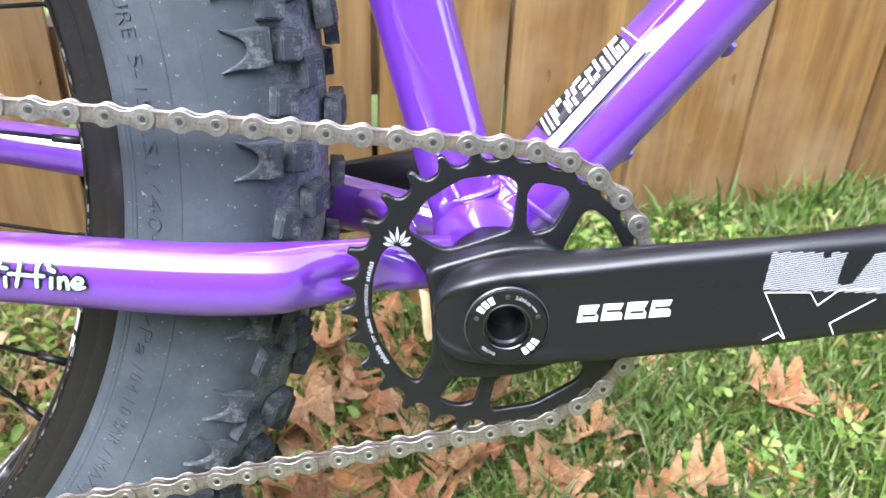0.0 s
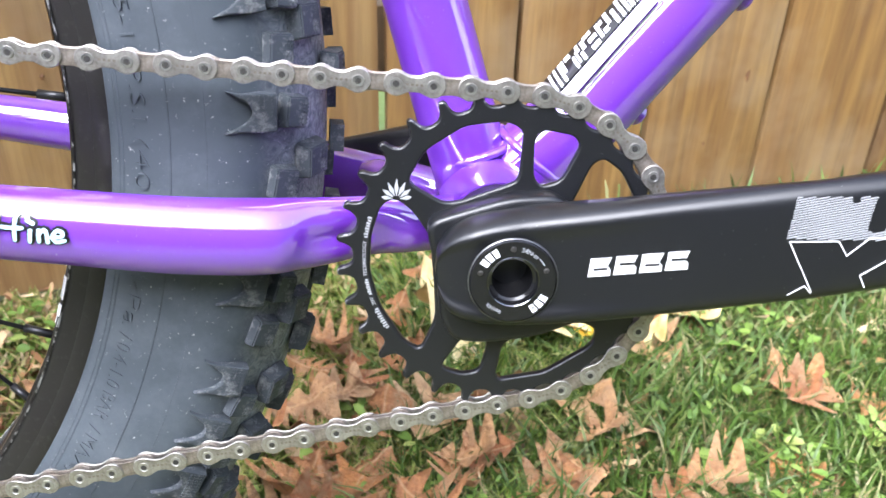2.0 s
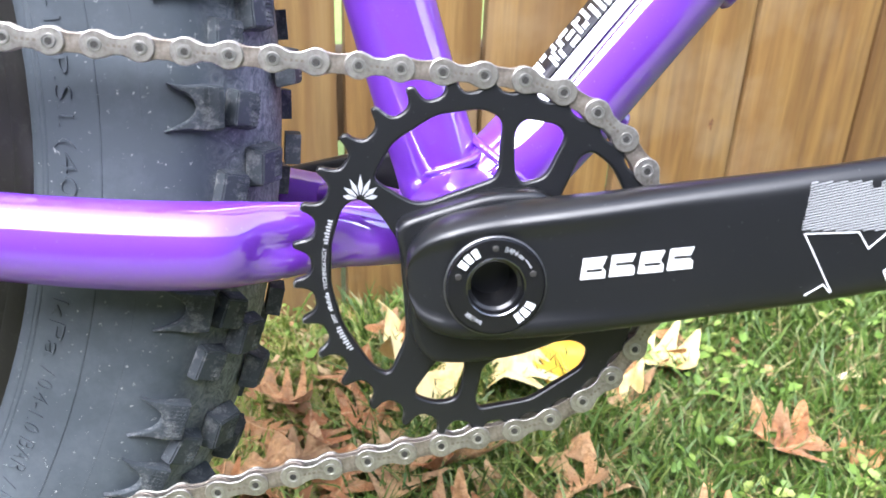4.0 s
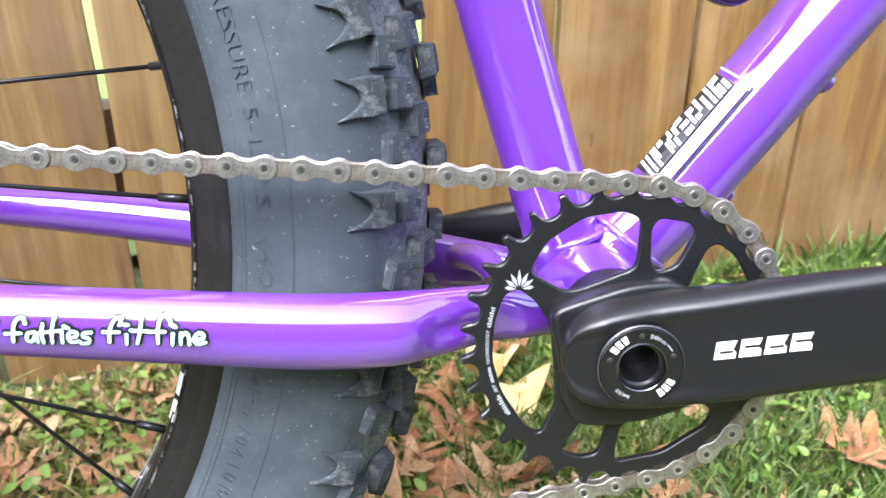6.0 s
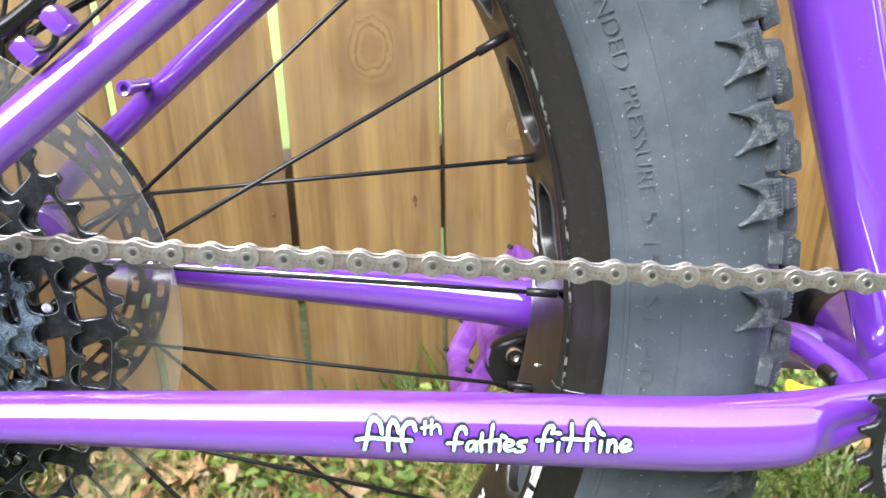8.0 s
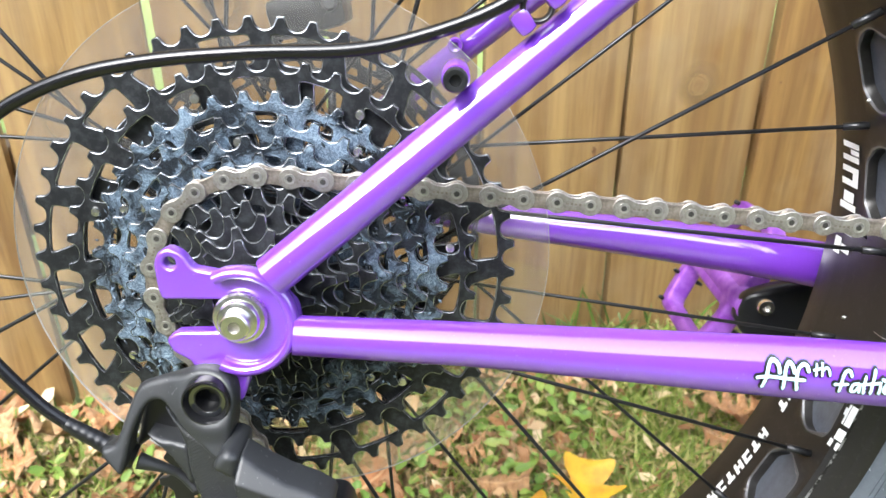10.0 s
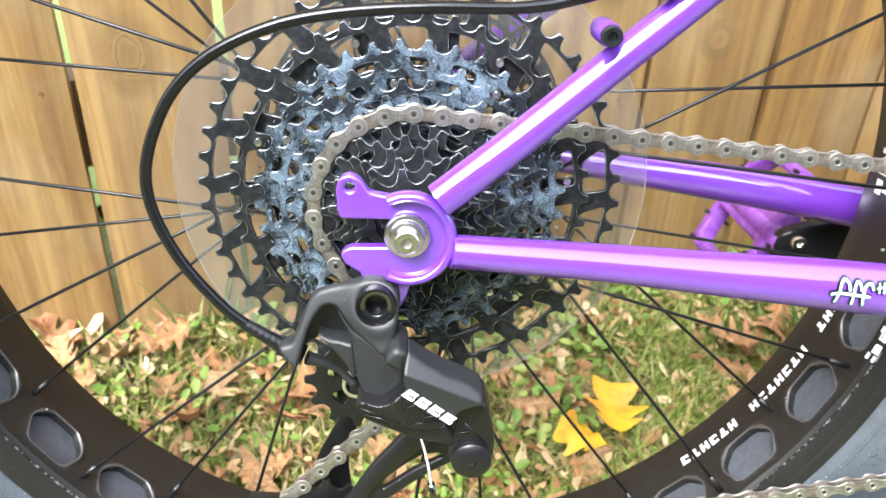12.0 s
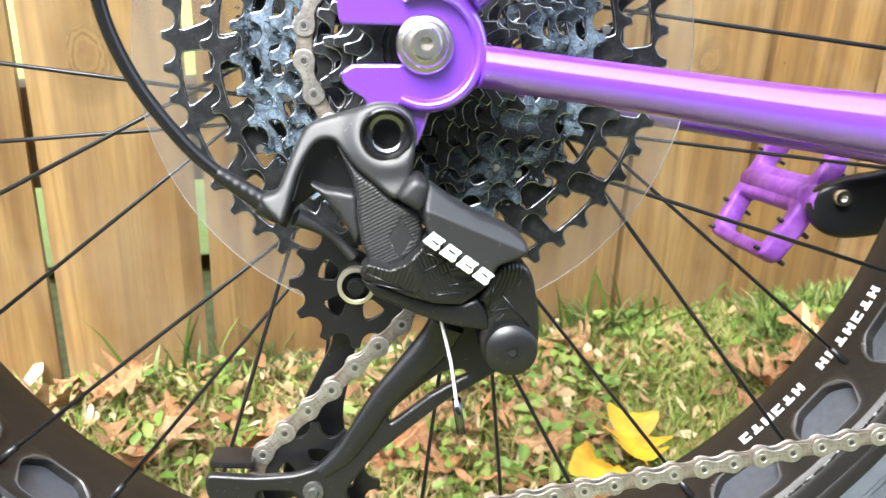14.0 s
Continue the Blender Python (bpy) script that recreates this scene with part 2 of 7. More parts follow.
m = Mat("soil", (0.09, 0.075, 0.04), 0.95)
m.color(m.mix(m.ramp(m.noise(60, 6, 0.7), [(0.35, K3), (0.7, W3)]), m.mix(m.noise(9, 3), (0.08, 0.075, 0.025), (0.085, 0.105, 0.022)), m.mix(m.noise(3, 4), (0.20, 0.17, 0.07), (0.14, 0.19, 0.04))))
m.bump(m.noise(60, 6), 0.8, 0.01)
SOIL = m.m
m = Mat("grass_blade", (0.09, 0.19, 0.03), 0.5)
isl = m.island()
m.color(m.ramp(isl, [(0.0, (0.048, 0.090, 0.012)), (0.45, (0.075, 0.142, 0.018)), (0.78, (0.120, 0.19, 0.030)), (0.93, (0.20, 0.22, 0.07)), (1.0, (0.31, 0.27, 0.13))]))
m.b.inputs["Subsurface Weight"].default_value = 0.0
GRASS = m.m
m = Mat("autumn_blade", (0.28, 0.32, 0.1), 0.55)
m.color(m.ramp(m.island(), [(0.0, (0.11, 0.18, 0.022)), (0.35, (0.20, 0.29, 0.040)), (0.7, (0.33, 0.35, 0.09)), (1.0, (0.44, 0.37, 0.16))]))
AUTUMN = m.m
m = Mat("straw", (0.5, 0.4, 0.22), 0.6)
m.color(m.ramp(m.island(), [(0.0, (0.26, 0.17, 0.08)), (0.5, (0.40, 0.30, 0.15)), (1.0, (0.50, 0.41, 0.24))]))
STRAW = m.m
m = Mat("clover_leaf", (0.1, 0.22, 0.05), 0.5)
m.color(m.ramp(m.island(), [(0.0, (0.11, 0.20, 0.028)), (0.6, (0.19, 0.30, 0.05)), (1.0, (0.32, 0.37, 0.10))]))
CLOVER = m.m
m = Mat("oak_leaf_dry", (0.35, 0.16, 0.07), 0.62)
r = m.random()
lc = m.ramp(r, [(0.0, (0.46, 0.19, 0.075)), (0.3, (0.62, 0.32, 0.14)), (0.55, (0.66, 0.40, 0.19)), (0.82, (0.69, 0.47, 0.26)), (1.0, (0.56, 0.25, 0.085))])
wide = m.t.nodes.new("ShaderNodeSeparateXYZ")
m.link(m.co, wide.inputs[0])
ab = m.node("ShaderNodeMath")
ab.operation = "ABSOLUTE"
m.link(wide.outputs[1], ab.inputs[0])
rib = m.node("ShaderNodeMapRange", **{"From Min": 0.006, "From Max": 0.03, "To Min": 1.0, "To Max": 0.0})
m.link(ab.outputs[0], rib.inputs[0])
blot = m.mix(m.ramp(m.noise(4.5, 5, 0.65), [(0.4, K3), (0.62, W3)]), lc, m.mix(0.65, lc, (0.24, 0.10, 0.045)))
blot = m.mix(m.ramp(m.noise(2.2, 3), [(0.5, K3), (0.7, W3)]), blot, m.mix(0.5, blot, (0.66, 0.48, 0.27)))
m.color(m.mix(rib.outputs[0], blot, m.mix(0.5, blot, (0.72, 0.5, 0.28))))
m.bump(m.noise(9, 5), 0.6, 0.03)
LEAF = m.m
m = Mat("yellow_leaf", (0.75, 0.48, 0.04), 0.55)
m.color(m.mix(m.ramp(m.noise(3, 5), [(0.45, K3), (0.68, W3)]), (0.66, 0.42, 0.025), (0.58, 0.27, 0.03)))
YLEAF = m.m
m = Mat("pale_leaf", (0.7, 0.5, 0.28), 0.6)
m.color(m.mix(m.ramp(m.noise(3.5, 5), [(0.4, K3), (0.65, W3)]), (0.84, 0.70, 0.36), (0.70, 0.46, 0.16)))
PLEAF = m.m
m = Mat("house_siding", (0.14, 0.135, 0.13), 0.8)
m.color(m.mix(m.noise(2, 4), (0.12, 0.118, 0.112), (0.16, 0.155, 0.15)))
BLOCKER = m.m


# ---- mesh helpers ----
def mesh_from(name, verts, faces, mat, smooth=True):
    me = bpy.data.meshes.new(name)
    me.from_pydata([tuple(v) for v in verts], [], faces)
    me.materials.append(mat)
    if smooth:
        me.polygons.foreach_set("use_smooth", [True] * len(me.polygons))
    me.update()
    return me


def put(name, me, parent=None, at=None, label=""):
    ob = new(name, me)
    if parent is not None:
        ob.parent = parent
    if at is not None:
        ob.matrix_basis = at
    if label:
        ob["label"] = label
    return ob


def sharpen(me, angle=35):
    """Smooth faces with sharp edges above an angle."""
    bm = bmesh.new()
    bm.from_mesh(me)
    lim = radians(angle)
    for e in bm.edges:
        e.smooth = not (len(e.link_faces) == 2 and e.calc_face_angle(0) > lim)
    for f in bm.faces:
        f.smooth = True
    bm.to_mesh(me)
    bm.free()
    return me


def plate(name, loops, thick, mat, bevel=0.0, res=1):
    """A flat piece in the x-z plane, centred on y = 0, from an outline and holes."""
    cu = bpy.data.curves.new(name, "CURVE")
    cu.dimensions, cu.fill_mode = "2D", "BOTH"
    cu.extrude, cu.bevel_depth, cu.bevel_resolution = max(thick / 2 - bevel, 1e-5), bevel, res
    cu.offset = -bevel
    for loop in loops:
        sp = cu.splines.new("POLY")
        sp.points.add(len(loop) - 1)
        for p, (x, z) in zip(sp.points, loop):
            p.co = (x, z, 0, 1)
        sp.use_cyclic_u = True
    return from_curve(cu, name, mat)


def from_curve(cu, name, mat):
    ob = new(name, cu)
    dg = bpy.context.evaluated_depsgraph_get()
    me = bpy.data.meshes.new_from_object(ob.evaluated_get(dg))
    bpy.data.objects.remove(ob)
    me.transform(Matrix.Rotation(radians(90), 4, "X"))
    me.materials.clear()
    me.materials.append(mat)
    me.name = name
    return sharpen(me)


def lettering(name, text, size, mat, thick=0.0004, offset=0.0, align="LEFT", shear=0.0):
    cu = bpy.data.curves.new(name, "FONT")
    cu.body, cu.size, cu.extrude, cu.offset, cu.align_x, cu.shear = text, size, thick / 2, offset, align, shear
    cu.resolution_u = 3
    return from_curve(cu, name, mat)


def lathe(name, profile, mat, n=48, centre=(0, 0), arc=None, cap=False):
    """A body turned round the y axis at centre (x, z); profile rows of (y, r)."""
    verts, faces = [], []
    for k in range(n):
        a = 2 * math.pi * k / n
        for y, r in profile:
            verts.append((centre[0] + r * math.cos(a), y, centre[1] + r * math.sin(a)))
    q = len(profile)
    for k in range(n):
        for i in range(q - 1):
            a, b = k * q + i, ((k + 1) % n) * q + i
            faces.append((a, a + 1, b + 1, b))
    if cap:
        faces.append(tuple(k * q for k in range(n)))
        faces.append(tuple(k * q + q - 1 for k in reversed(range(n))))
    me = mesh_from(name, verts, faces, mat)
    bm = bmesh.new()
    bm.from_mesh(me)
    bmesh.ops.recalc_face_normals(bm, faces=bm.faces)
    bm.to_mesh(me)
    bm.free()
    return sharpen(me, 32)


def smooth_path(pts, per=8):
    """Catmull-Rom points through rows of numbers."""
    p = [np.array(q, float) for q in pts]
    p = [2 * p[0] - p[1]] + p + [2 * p[-1] - p[-2]]
    out = []
    for i in range(1, len(p) - 2):
        for k in range(per):
            t = k / per
            out.append(0.5 * (2 * p[i] + (p[i + 1] - p[i - 1]) * t + (2 * p[i - 1] - 5 * p[i] + 4 * p[i + 1] - p[i + 2]) * t * t
                              + (3 * p[i] - p[i - 1] - 3 * p[i + 1] + p[i + 2]) * t ** 3))
    out.append(p[-2])
    return out


def tube(name, rows, mat, n=28, per=8, shape=None, cap=True):
    """A tube through rows of (x, y, z, half height, half width across y); shape(i share, angle) scales it."""
    path = smooth_path(rows, per)
    verts, faces = [], []
    for i, q in enumerate(path):
        c = Vector(q[:3])
        d = Vector(path[min(i + 1, len(path) - 1)][:3]) - Vector(path[max(i - 1, 0)][:3])
        d.normalize()
        side = Vector((0, 1, 0)) - d * d.y
        side.normalize()
        up = d.cross(side)
        if i == 0 and (up.z < 0 or (abs(up.z) < 1e-4 and up.x > 0)) or i and up.dot(last) < 0:
            up = -up
        last = up
        hv, hw = q[3], q[4]
        for k in range(n):
            a = 2 * math.pi * k / n
            s = shape(i / (len(path) - 1), a) if shape else 1.0
            verts.append(c + up * (hv * math.sin(a) * s) + side * (hw * math.cos(a) * s))
    for i in range(len(path) - 1):
        for k in range(n):
            a, b = i * n + k, i * n + (k + 1) % n
            faces.append((a, b, b + n, a + n))
    if cap:
        faces.append(tuple(range(n)))
        faces.append(tuple(reversed(range((len(path) - 1) * n, len(path) * n))))
    me = mesh_from(name, verts, faces, mat)
    bm = bmesh.new()
    bm.from_mesh(me)
    bmesh.ops.recalc_face_normals(bm, faces=bm.faces)
    bm.to_mesh(me)
    bm.free()
    return sharpen(me, 50)


def rounded(pts, r, steps=4):
    """An outline with its corners rounded; r one radius or one for each point."""
    out, n = [], len(pts)
    for i in range(n):
        p = Vector(pts[i])
        a, b = Vector(pts[i - 1]) - p, Vector(pts[(i + 1) % n]) - p
        rr = min(r if isinstance(r, (int, float)) else r[i], a.length * 0.48, b.length * 0.48)
        a, b = p + a.normalized() * rr, p + b.normalized() * rr
        for k in range(steps + 1):
            t = k / steps
            q = a * (1 - t) ** 2 + p * 2 * t * (1 - t) + b * t * t
            out.append((q.x, q.y))
    return out


def ring_of(cx, cz, r, n=32, flip=False):
    o = [(cx + r * math.cos(2 * math.pi * k / n), cz + r * math.sin(2 * math.pi * k / n)) for k in range(n)]
    return o[::-1] if flip else o


def box_mesh(name, sx, sy, sz, mat, bevel=0.0):
    bm = bmesh.new()
    bmesh.ops.create_cube(bm, size=1.0)
    bmesh.ops.scale(bm, vec=(sx, sy, sz), verts=bm.verts)
    if bevel:
        bmesh.ops.bevel(bm, geom=list(bm.edges), offset=bevel, segments=2, affect="EDGES", profile=0.6)
    me = bpy.data.meshes.new(name)
    bm.to_mesh(me)
    bm.free()
    me.materials.append(mat)
    return sharpen(me)


def bored(me, centre, r, y0, y1):
    """The mesh with a round hole along y cut into it."""
    bm = bmesh.new()
    bm.from_mesh(me)
    bmesh.ops.remove_doubles(bm, verts=bm.verts, dist=1e-6)
    bmesh.ops.recalc_face_normals(bm, faces=bm.faces)
    bm.to_mesh(me)
    bm.free()
    cut = new("cutter", lathe("cutter", [(y0, r), (y1, r)], me.materials[0], 40, centre, cap=True))
    ob = new("bored", me)
    mod = ob.modifiers.new("bore", "BOOLEAN")
    mod.object, mod.operation, mod.solver = cut, "DIFFERENCE", "EXACT"
    out = bpy.data.meshes.new_from_object(ob.evaluated_get(bpy.context.evaluated_depsgraph_get()))
    bpy.data.objects.remove(ob)
    bpy.data.objects.remove(cut)
    out.name = me.name
    return sharpen(out, 50)


def moved(me, x=0, y=0, z=0):
    me.transform(Matrix.Translation((x, y, z)))
    return me


def at(x, y, z, rx=0, ry=0, rz=0):
    return pose(x, y, z, rx, ry, rz)


def joined(name, parts):
    verts, faces, mats, mi, sm = [], [], [], [], []
    for me, mt in parts:
        o = len(verts)
        verts += [mt @ v.co for v in me.vertices]
        if me.materials[0] not in mats:
            mats.append(me.materials[0])
        idx = mats.index(me.materials[0])
        for p in me.polygons:
            faces.append(tuple(o + i for i in p.vertices))
            mi.append(idx)
            sm.append(p.use_smooth)
    out = bpy.data.meshes.new(name)
    out.from_pydata([tuple(v) for v in verts], [], faces)
    for k in mats:
        out.materials.append(k)
    out.polygons.foreach_set("material_index", mi)
    out.polygons.foreach_set("use_smooth", sm)
    out.update()
    return sharpen(out, 38)


# ---- ground and fence ----
FA, FB = 0.548, 0.235  # the fence runs along y = FA + FB * x
FTURN = math.degrees(math.atan(FB))


def ground_height(x, y):
    return 0.006 * noise.noise((x * 4, y * 4, 0.3)) + 0.002 * noise.noise((x * 19, y * 19, 2.0))


def build_ground():
    xs = sorted(set([-60, -20, -8, -4] + [round(-2.2 + 0.05 * i, 3) for i in range(89)] + [4, 8, 20, 60]))
    ys = sorted(set([-60, -20, -6, -3] + [round(-1.0 + 0.05 * i, 3) for i in range(61)] + [4, 8, 20, 60]))
    verts = [(x, y, ground_height(x, y)) for y in ys for x in xs]
    w = len(xs)
    faces = [(j * w + i, j * w + i + 1, (j + 1) * w + i + 1, (j + 1) * w + i) for j in range(len(ys) - 1) for i in range(w - 1)]
    return tagged(put("ground", mesh_from("ground", verts, faces, SOIL)), "dull green and brown earth under thin autumn lawn", "ground", kind="structure")


build_ground()
# unseen wall added behind the camera; keeps low sky out of the paint's reflections
sky_blocker = tagged(put("wall_south", box_mesh("wall_south", 30, 0.3, 3.5, BLOCKER), None, at(0, -3.9, 1.75)), "plain dark grey wall, unseen, added to block the low sky", "wall", kind="structure")

fence = tagged(new("fence"), "weathered honey-brown cedar privacy fence with vertical boards and green gaps", "fence", kind="structure")
GAPS = [-3.40 + 0.14 * k for k in range(12)] + [-1.72, -1.58, -1.44, -1.30, -1.165, -1.025, -0.887, -0.749, -0.620, -0.479, -0.343, -0.201, -0.058, 0.080, 0.237, 0.388, 0.553, 0.695, 0.84, 0.98, 1.12, 1.26, 1.40] + [1.54 + 0.14 * k for k in range(12)]
rnd = random.Random(5)


def board_mesh(w, h, k):
    """One board with a rough, slightly cupped face and eased edges."""
    nx, nz = 7, 30
    verts, faces = [], []
    for face in (0, 1):
        for j in range(nz + 1):
            z = h * j / nz
            for i in range(nx + 1):
                u = i / nx
                x = (u - 0.5) * w + 0.0012 * noise.noise((k * 3.1, z * 5, i > nx / 2))
                ease = 0.0025 if i in (0, nx) else 0.0
                y = (0.0012 * noise.noise((x * 40, z * 6, k)) + 0.002 * (u - 0.5) ** 2 * (1 if k % 2 else -1) + ease) if face == 0 else 0.016
                verts.append((x, y, z))
    q = (nx + 1) * (nz + 1)
    idx = lambda f, j, i: f * q + j * (nx + 1) + i
    for j in range(nz):
        for i in range(nx):
            faces.append((idx(0, j, i), idx(0, j, i + 1), idx(0, j + 1, i + 1), idx(0, j + 1, i)))
            faces.append((idx(1, j, i), idx(1, j + 1, i), idx(1, j + 1, i + 1), idx(1, j, i + 1)))
        faces.append((idx(0, j, 0), idx(0, j + 1, 0), idx(1, j + 1, 0), idx(1, j, 0)))
        faces.append((idx(0, j, nx), idx(1, j, nx), idx(1, j + 1, nx), idx(0, j + 1, nx)))
    for i in range(nx):
        faces.append((idx(0, nz, i), idx(0, nz, i + 1), idx(1, nz, i + 1), idx(1, nz, i)))
    return mesh_from("board", verts, faces, CEDAR, smooth=False)


BOARDS = []
for k in range(len(GAPS) - 1):
    a, b = GAPS[k], GAPS[k + 1]
    gap = rnd.uniform(0.0066, 0.0086)
    width = (b - a) * math.sqrt(1 + FB * FB) - gap
    mid = (a + b) / 2
    lean = rnd.uniform(-0.22, 0.22)
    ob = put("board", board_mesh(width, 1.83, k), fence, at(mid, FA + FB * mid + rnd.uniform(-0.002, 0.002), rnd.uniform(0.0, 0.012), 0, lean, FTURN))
    # boards towards the right get a darker, browner tint
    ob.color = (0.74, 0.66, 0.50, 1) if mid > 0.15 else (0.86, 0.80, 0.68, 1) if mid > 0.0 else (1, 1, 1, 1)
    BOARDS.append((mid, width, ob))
for z in (0.235, 0.95, 1.6):
    put("rail", box_mesh("rail", 6.7, 0.038, 0.089, RAIL, 0.003), fence, at(-0.16, FA + FB * -0.16 + 0.038, z, 0, 0, FTURN))
for x in (-3.3, -1.3, 1.1, 3.0):
    put("post", box_mesh("post", 0.089, 0.089, 1.9, RAIL, 0.004), fence, at(x, FA + FB * x + 0.105, 0.93, 0, 0, FTURN))


def knot(x, z, w, h):
    """A dark knot: a low boss with a rim of swirled grain, set into the face of a board."""
    verts, faces = [(0, 0.0, 0)], []
    n = 14
    for j, (s, y) in enumerate(((0.55, -0.0004), (1.0, 0.0006))):
        for k in range(n):
            a = 2 * math.pi * k / n
            q = s * (1 + 0.55 * noise.noise((x * 50 + math.cos(a), z * 50 + math.sin(a), j)))
            verts.append((w * q * math.cos(a), y, h * q * math.sin(a)))
    for k in range(n):
        faces.append((0, 1 + k, 1 + (k + 1) % n))
        faces.append((1 + k, 1 + n + k, 1 + n + (k + 1) % n, 1 + (k + 1) % n))
    me = mesh_from("knot", verts, [f[::-1] for f in faces], KNOT)
    put("knot", me, fence, at(x, FA + FB * x - 0.0008, z, 0, 0, FTURN))


for x, z, w, h in ((-0.229, 0.232, 0.002, 0.006), (-0.171, 0.228, 0.006, 0.006), (-0.081, 0.225, 0.002, 0.004), 
                   (-0.697, 0.31, 0.009, 0.010), (-0.774, 0.275, 0.003, 0.004), (-0.72, 0.272, 0.0035, 0.0035), (-0.039, 0.29, 0.006, 0.004),
                   (0.353, 0.185, 0.003, 0.009), (0.453, 0.152, 0.002, 0.008), (0.314, 0.105, 0.002, 0.003), (0.126, 0.205, 0.002, 0.008),
                   (-0.36, 0.235, 0.002, 0.003), (-0.13, 0.33, 0.009, 0.006), (0.03, 0.21, 0.002, 0.008), (-0.42, 0.245, 0.002, 0.004)):
    knot(x, z, w, h)


def swirl_wood():
    """Growth rings round a knot that fade into the board."""
    m = Mat("knot_rings", (0.3, 0.18, 0.08), 0.75)
    d = m.t.nodes.new("ShaderNodeVectorMath")
    d.operation = "LENGTH"
    wob = m.t.nodes.new("ShaderNodeVectorMath")
    wob.operation = "MULTIPLY_ADD"
    nz = m.node("ShaderNodeTexNoise", Scale=3.0, Detail=3.0)
    m.link(m.co, nz.inputs["Vector"])
    m.link(nz.outputs["Color"], wob.inputs[0])
    wob.inputs[1].default_value = (0.34, 0, 0.34)
    centred = m.t.nodes.new("ShaderNodeVectorMath")
    centred.operation = "SUBTRACT"
    centred.inputs[1].default_value = (0.17, 0, 0.17)
    m.link(m.co, centred.inputs[0])
    m.link(centred.outputs[0], wob.inputs[2])
    m.link(wob.outputs[0], d.inputs[0])
    sn = m.node("ShaderNodeMath")
    sn.operation = "SINE"
    mul = m.node("ShaderNodeMath")
    mul.operation = "MULTIPLY"
    mul.inputs[1].default_value = 46.0
    m.link(d.outputs["Value"], mul.inputs[0])
    m.link(mul.outputs[0], sn.inputs[0])
    line = m.ramp(sn.outputs[0], [(0.35, (0.40, 0.265, 0.115)), (0.85, (0.20, 0.112, 0.045))])
    core = m.node("ShaderNodeMapRange", **{"From Min": 0.16, "From Max": 0.34, "To Min": 1.0, "To Max": 0.0})
    m.link(d.outputs["Value"], core.inputs[0])
    m.color(m.mix(m.ramp(m.noise(6, 5, 0.7), [(0.4, K3), (0.7, (0.7, 0.7, 0.7))]), m.mix(core.outputs[0], line, (0.27, 0.16, 0.065)), (0.34, 0.22, 0.09)))
    plain = m.t.nodes.new("ShaderNodeVectorMath")
    plain.operation = "LENGTH"
    m.link(m.co, plain.inputs[0])
    edge = m.node("ShaderNodeMapRange", **{"From Min": 0.25, "From Max": 0.98, "To Min": 0.78, "To Max": 0.0})
    m.link(plain.outputs["Value"], edge.inputs[0])
    m.link(edge.outputs[0], m.b.inputs["Alpha"])
    return m.m


RINGS = swirl_wood()
for x, z, w, h in ((-0.263, 0.383, 0.046, 0.060), (-0.697, 0.31, 0.034, 0.048), (-0.13, 0.295, 0.026, 0.026), (-0.56, 0.40, 0.028, 0.036), (0.02, 0.46, 0.03, 0.04)):
    n = 28
    verts = [(0, 0, 0)] + [(math.cos(2 * math.pi * k / n), 0.0, math.sin(2 * math.pi * k / n)) for k in range(n)]
    me = mesh_from("knot_rings", verts, [(0, 1 + (k + 1) % n, 1 + k) for k in range(n)], RINGS)
    put("knot_rings", me, fence, at(x, FA + FB * x - 0.0026, z, 0, 0, FTURN) @ Matrix.Diagonal((w, 1, h, 1)))

# ---- the bicycle ----
bike = tagged(new("bicycle"), "glossy purple steel fat-tyre mountain bike leaning towards the fence", "bicycle")
bike.matrix_basis = BIKE
BB = (0.0, 0.330)
AX = (-0.440, 0.379)


def part(name, me, parent=None, label="", m=None):
    """A part of the bicycle, or a piece of such a part; deeper pieces move up to that level."""
    parent = parent or bike
    while parent.parent is not None and parent.parent.parent is not None:
        m = parent.matrix_basis @ (m or Matrix.Identity(4))
        parent = parent.parent
    return put(name, me, parent, m, label)


# frame tubes
seat = part("seat_tube", tube("seat_tube", [(0.001, 0, 0.318, 0.0175, 0.0175), (-0.030, 0, 0.420, 0.0175, 0.0175), (-0.064, 0, 0.540, 0.0175, 0.0175), (-0.13, 0, 0.77, 0.0175, 0.0175)], PURPLE, 36), None, "glossy purple steel seat tube")
down = part("down_tube", tube("down_tube", [(0.0083, 0, 0.3361, 0.0198, 0.0205), (0.0423, 0, 0.3721, 0.0198, 0.0205), (0.0943, 0, 0.4361, 0.0198, 0.0205), (0.4223, 0, 0.8381, 0.0198, 0.0205)], PURPLE, 40), None, "glossy purple steel down tube with a black and white decal")
shell = part("bottom_bracket_shell", lathe("bottom_bracket_shell", [(-0.05, 0.017), (-0.05, 0.0215), (-0.048, 0.0225), (0.048, 0.0225), (0.05, 0.0215), (0.05, 0.017)], PURPLE, 40, BB))
part("bearing_cup", lathe("bearing_cup", [(-0.0505, 0.015), (-0.0505, 0.021), (-0.0605, 0.021), (-0.062, 0.0195), (-0.062, 0.013)], ANOD, 40, BB), shell)
part("bearing_cup", lathe("bearing_cup", [(0.0505, 0.015), (0.0505, 0.021), (0.0605, 0.021), (0.062, 0.0195), (0.062, 0.013)], ANOD, 40, BB), shell)


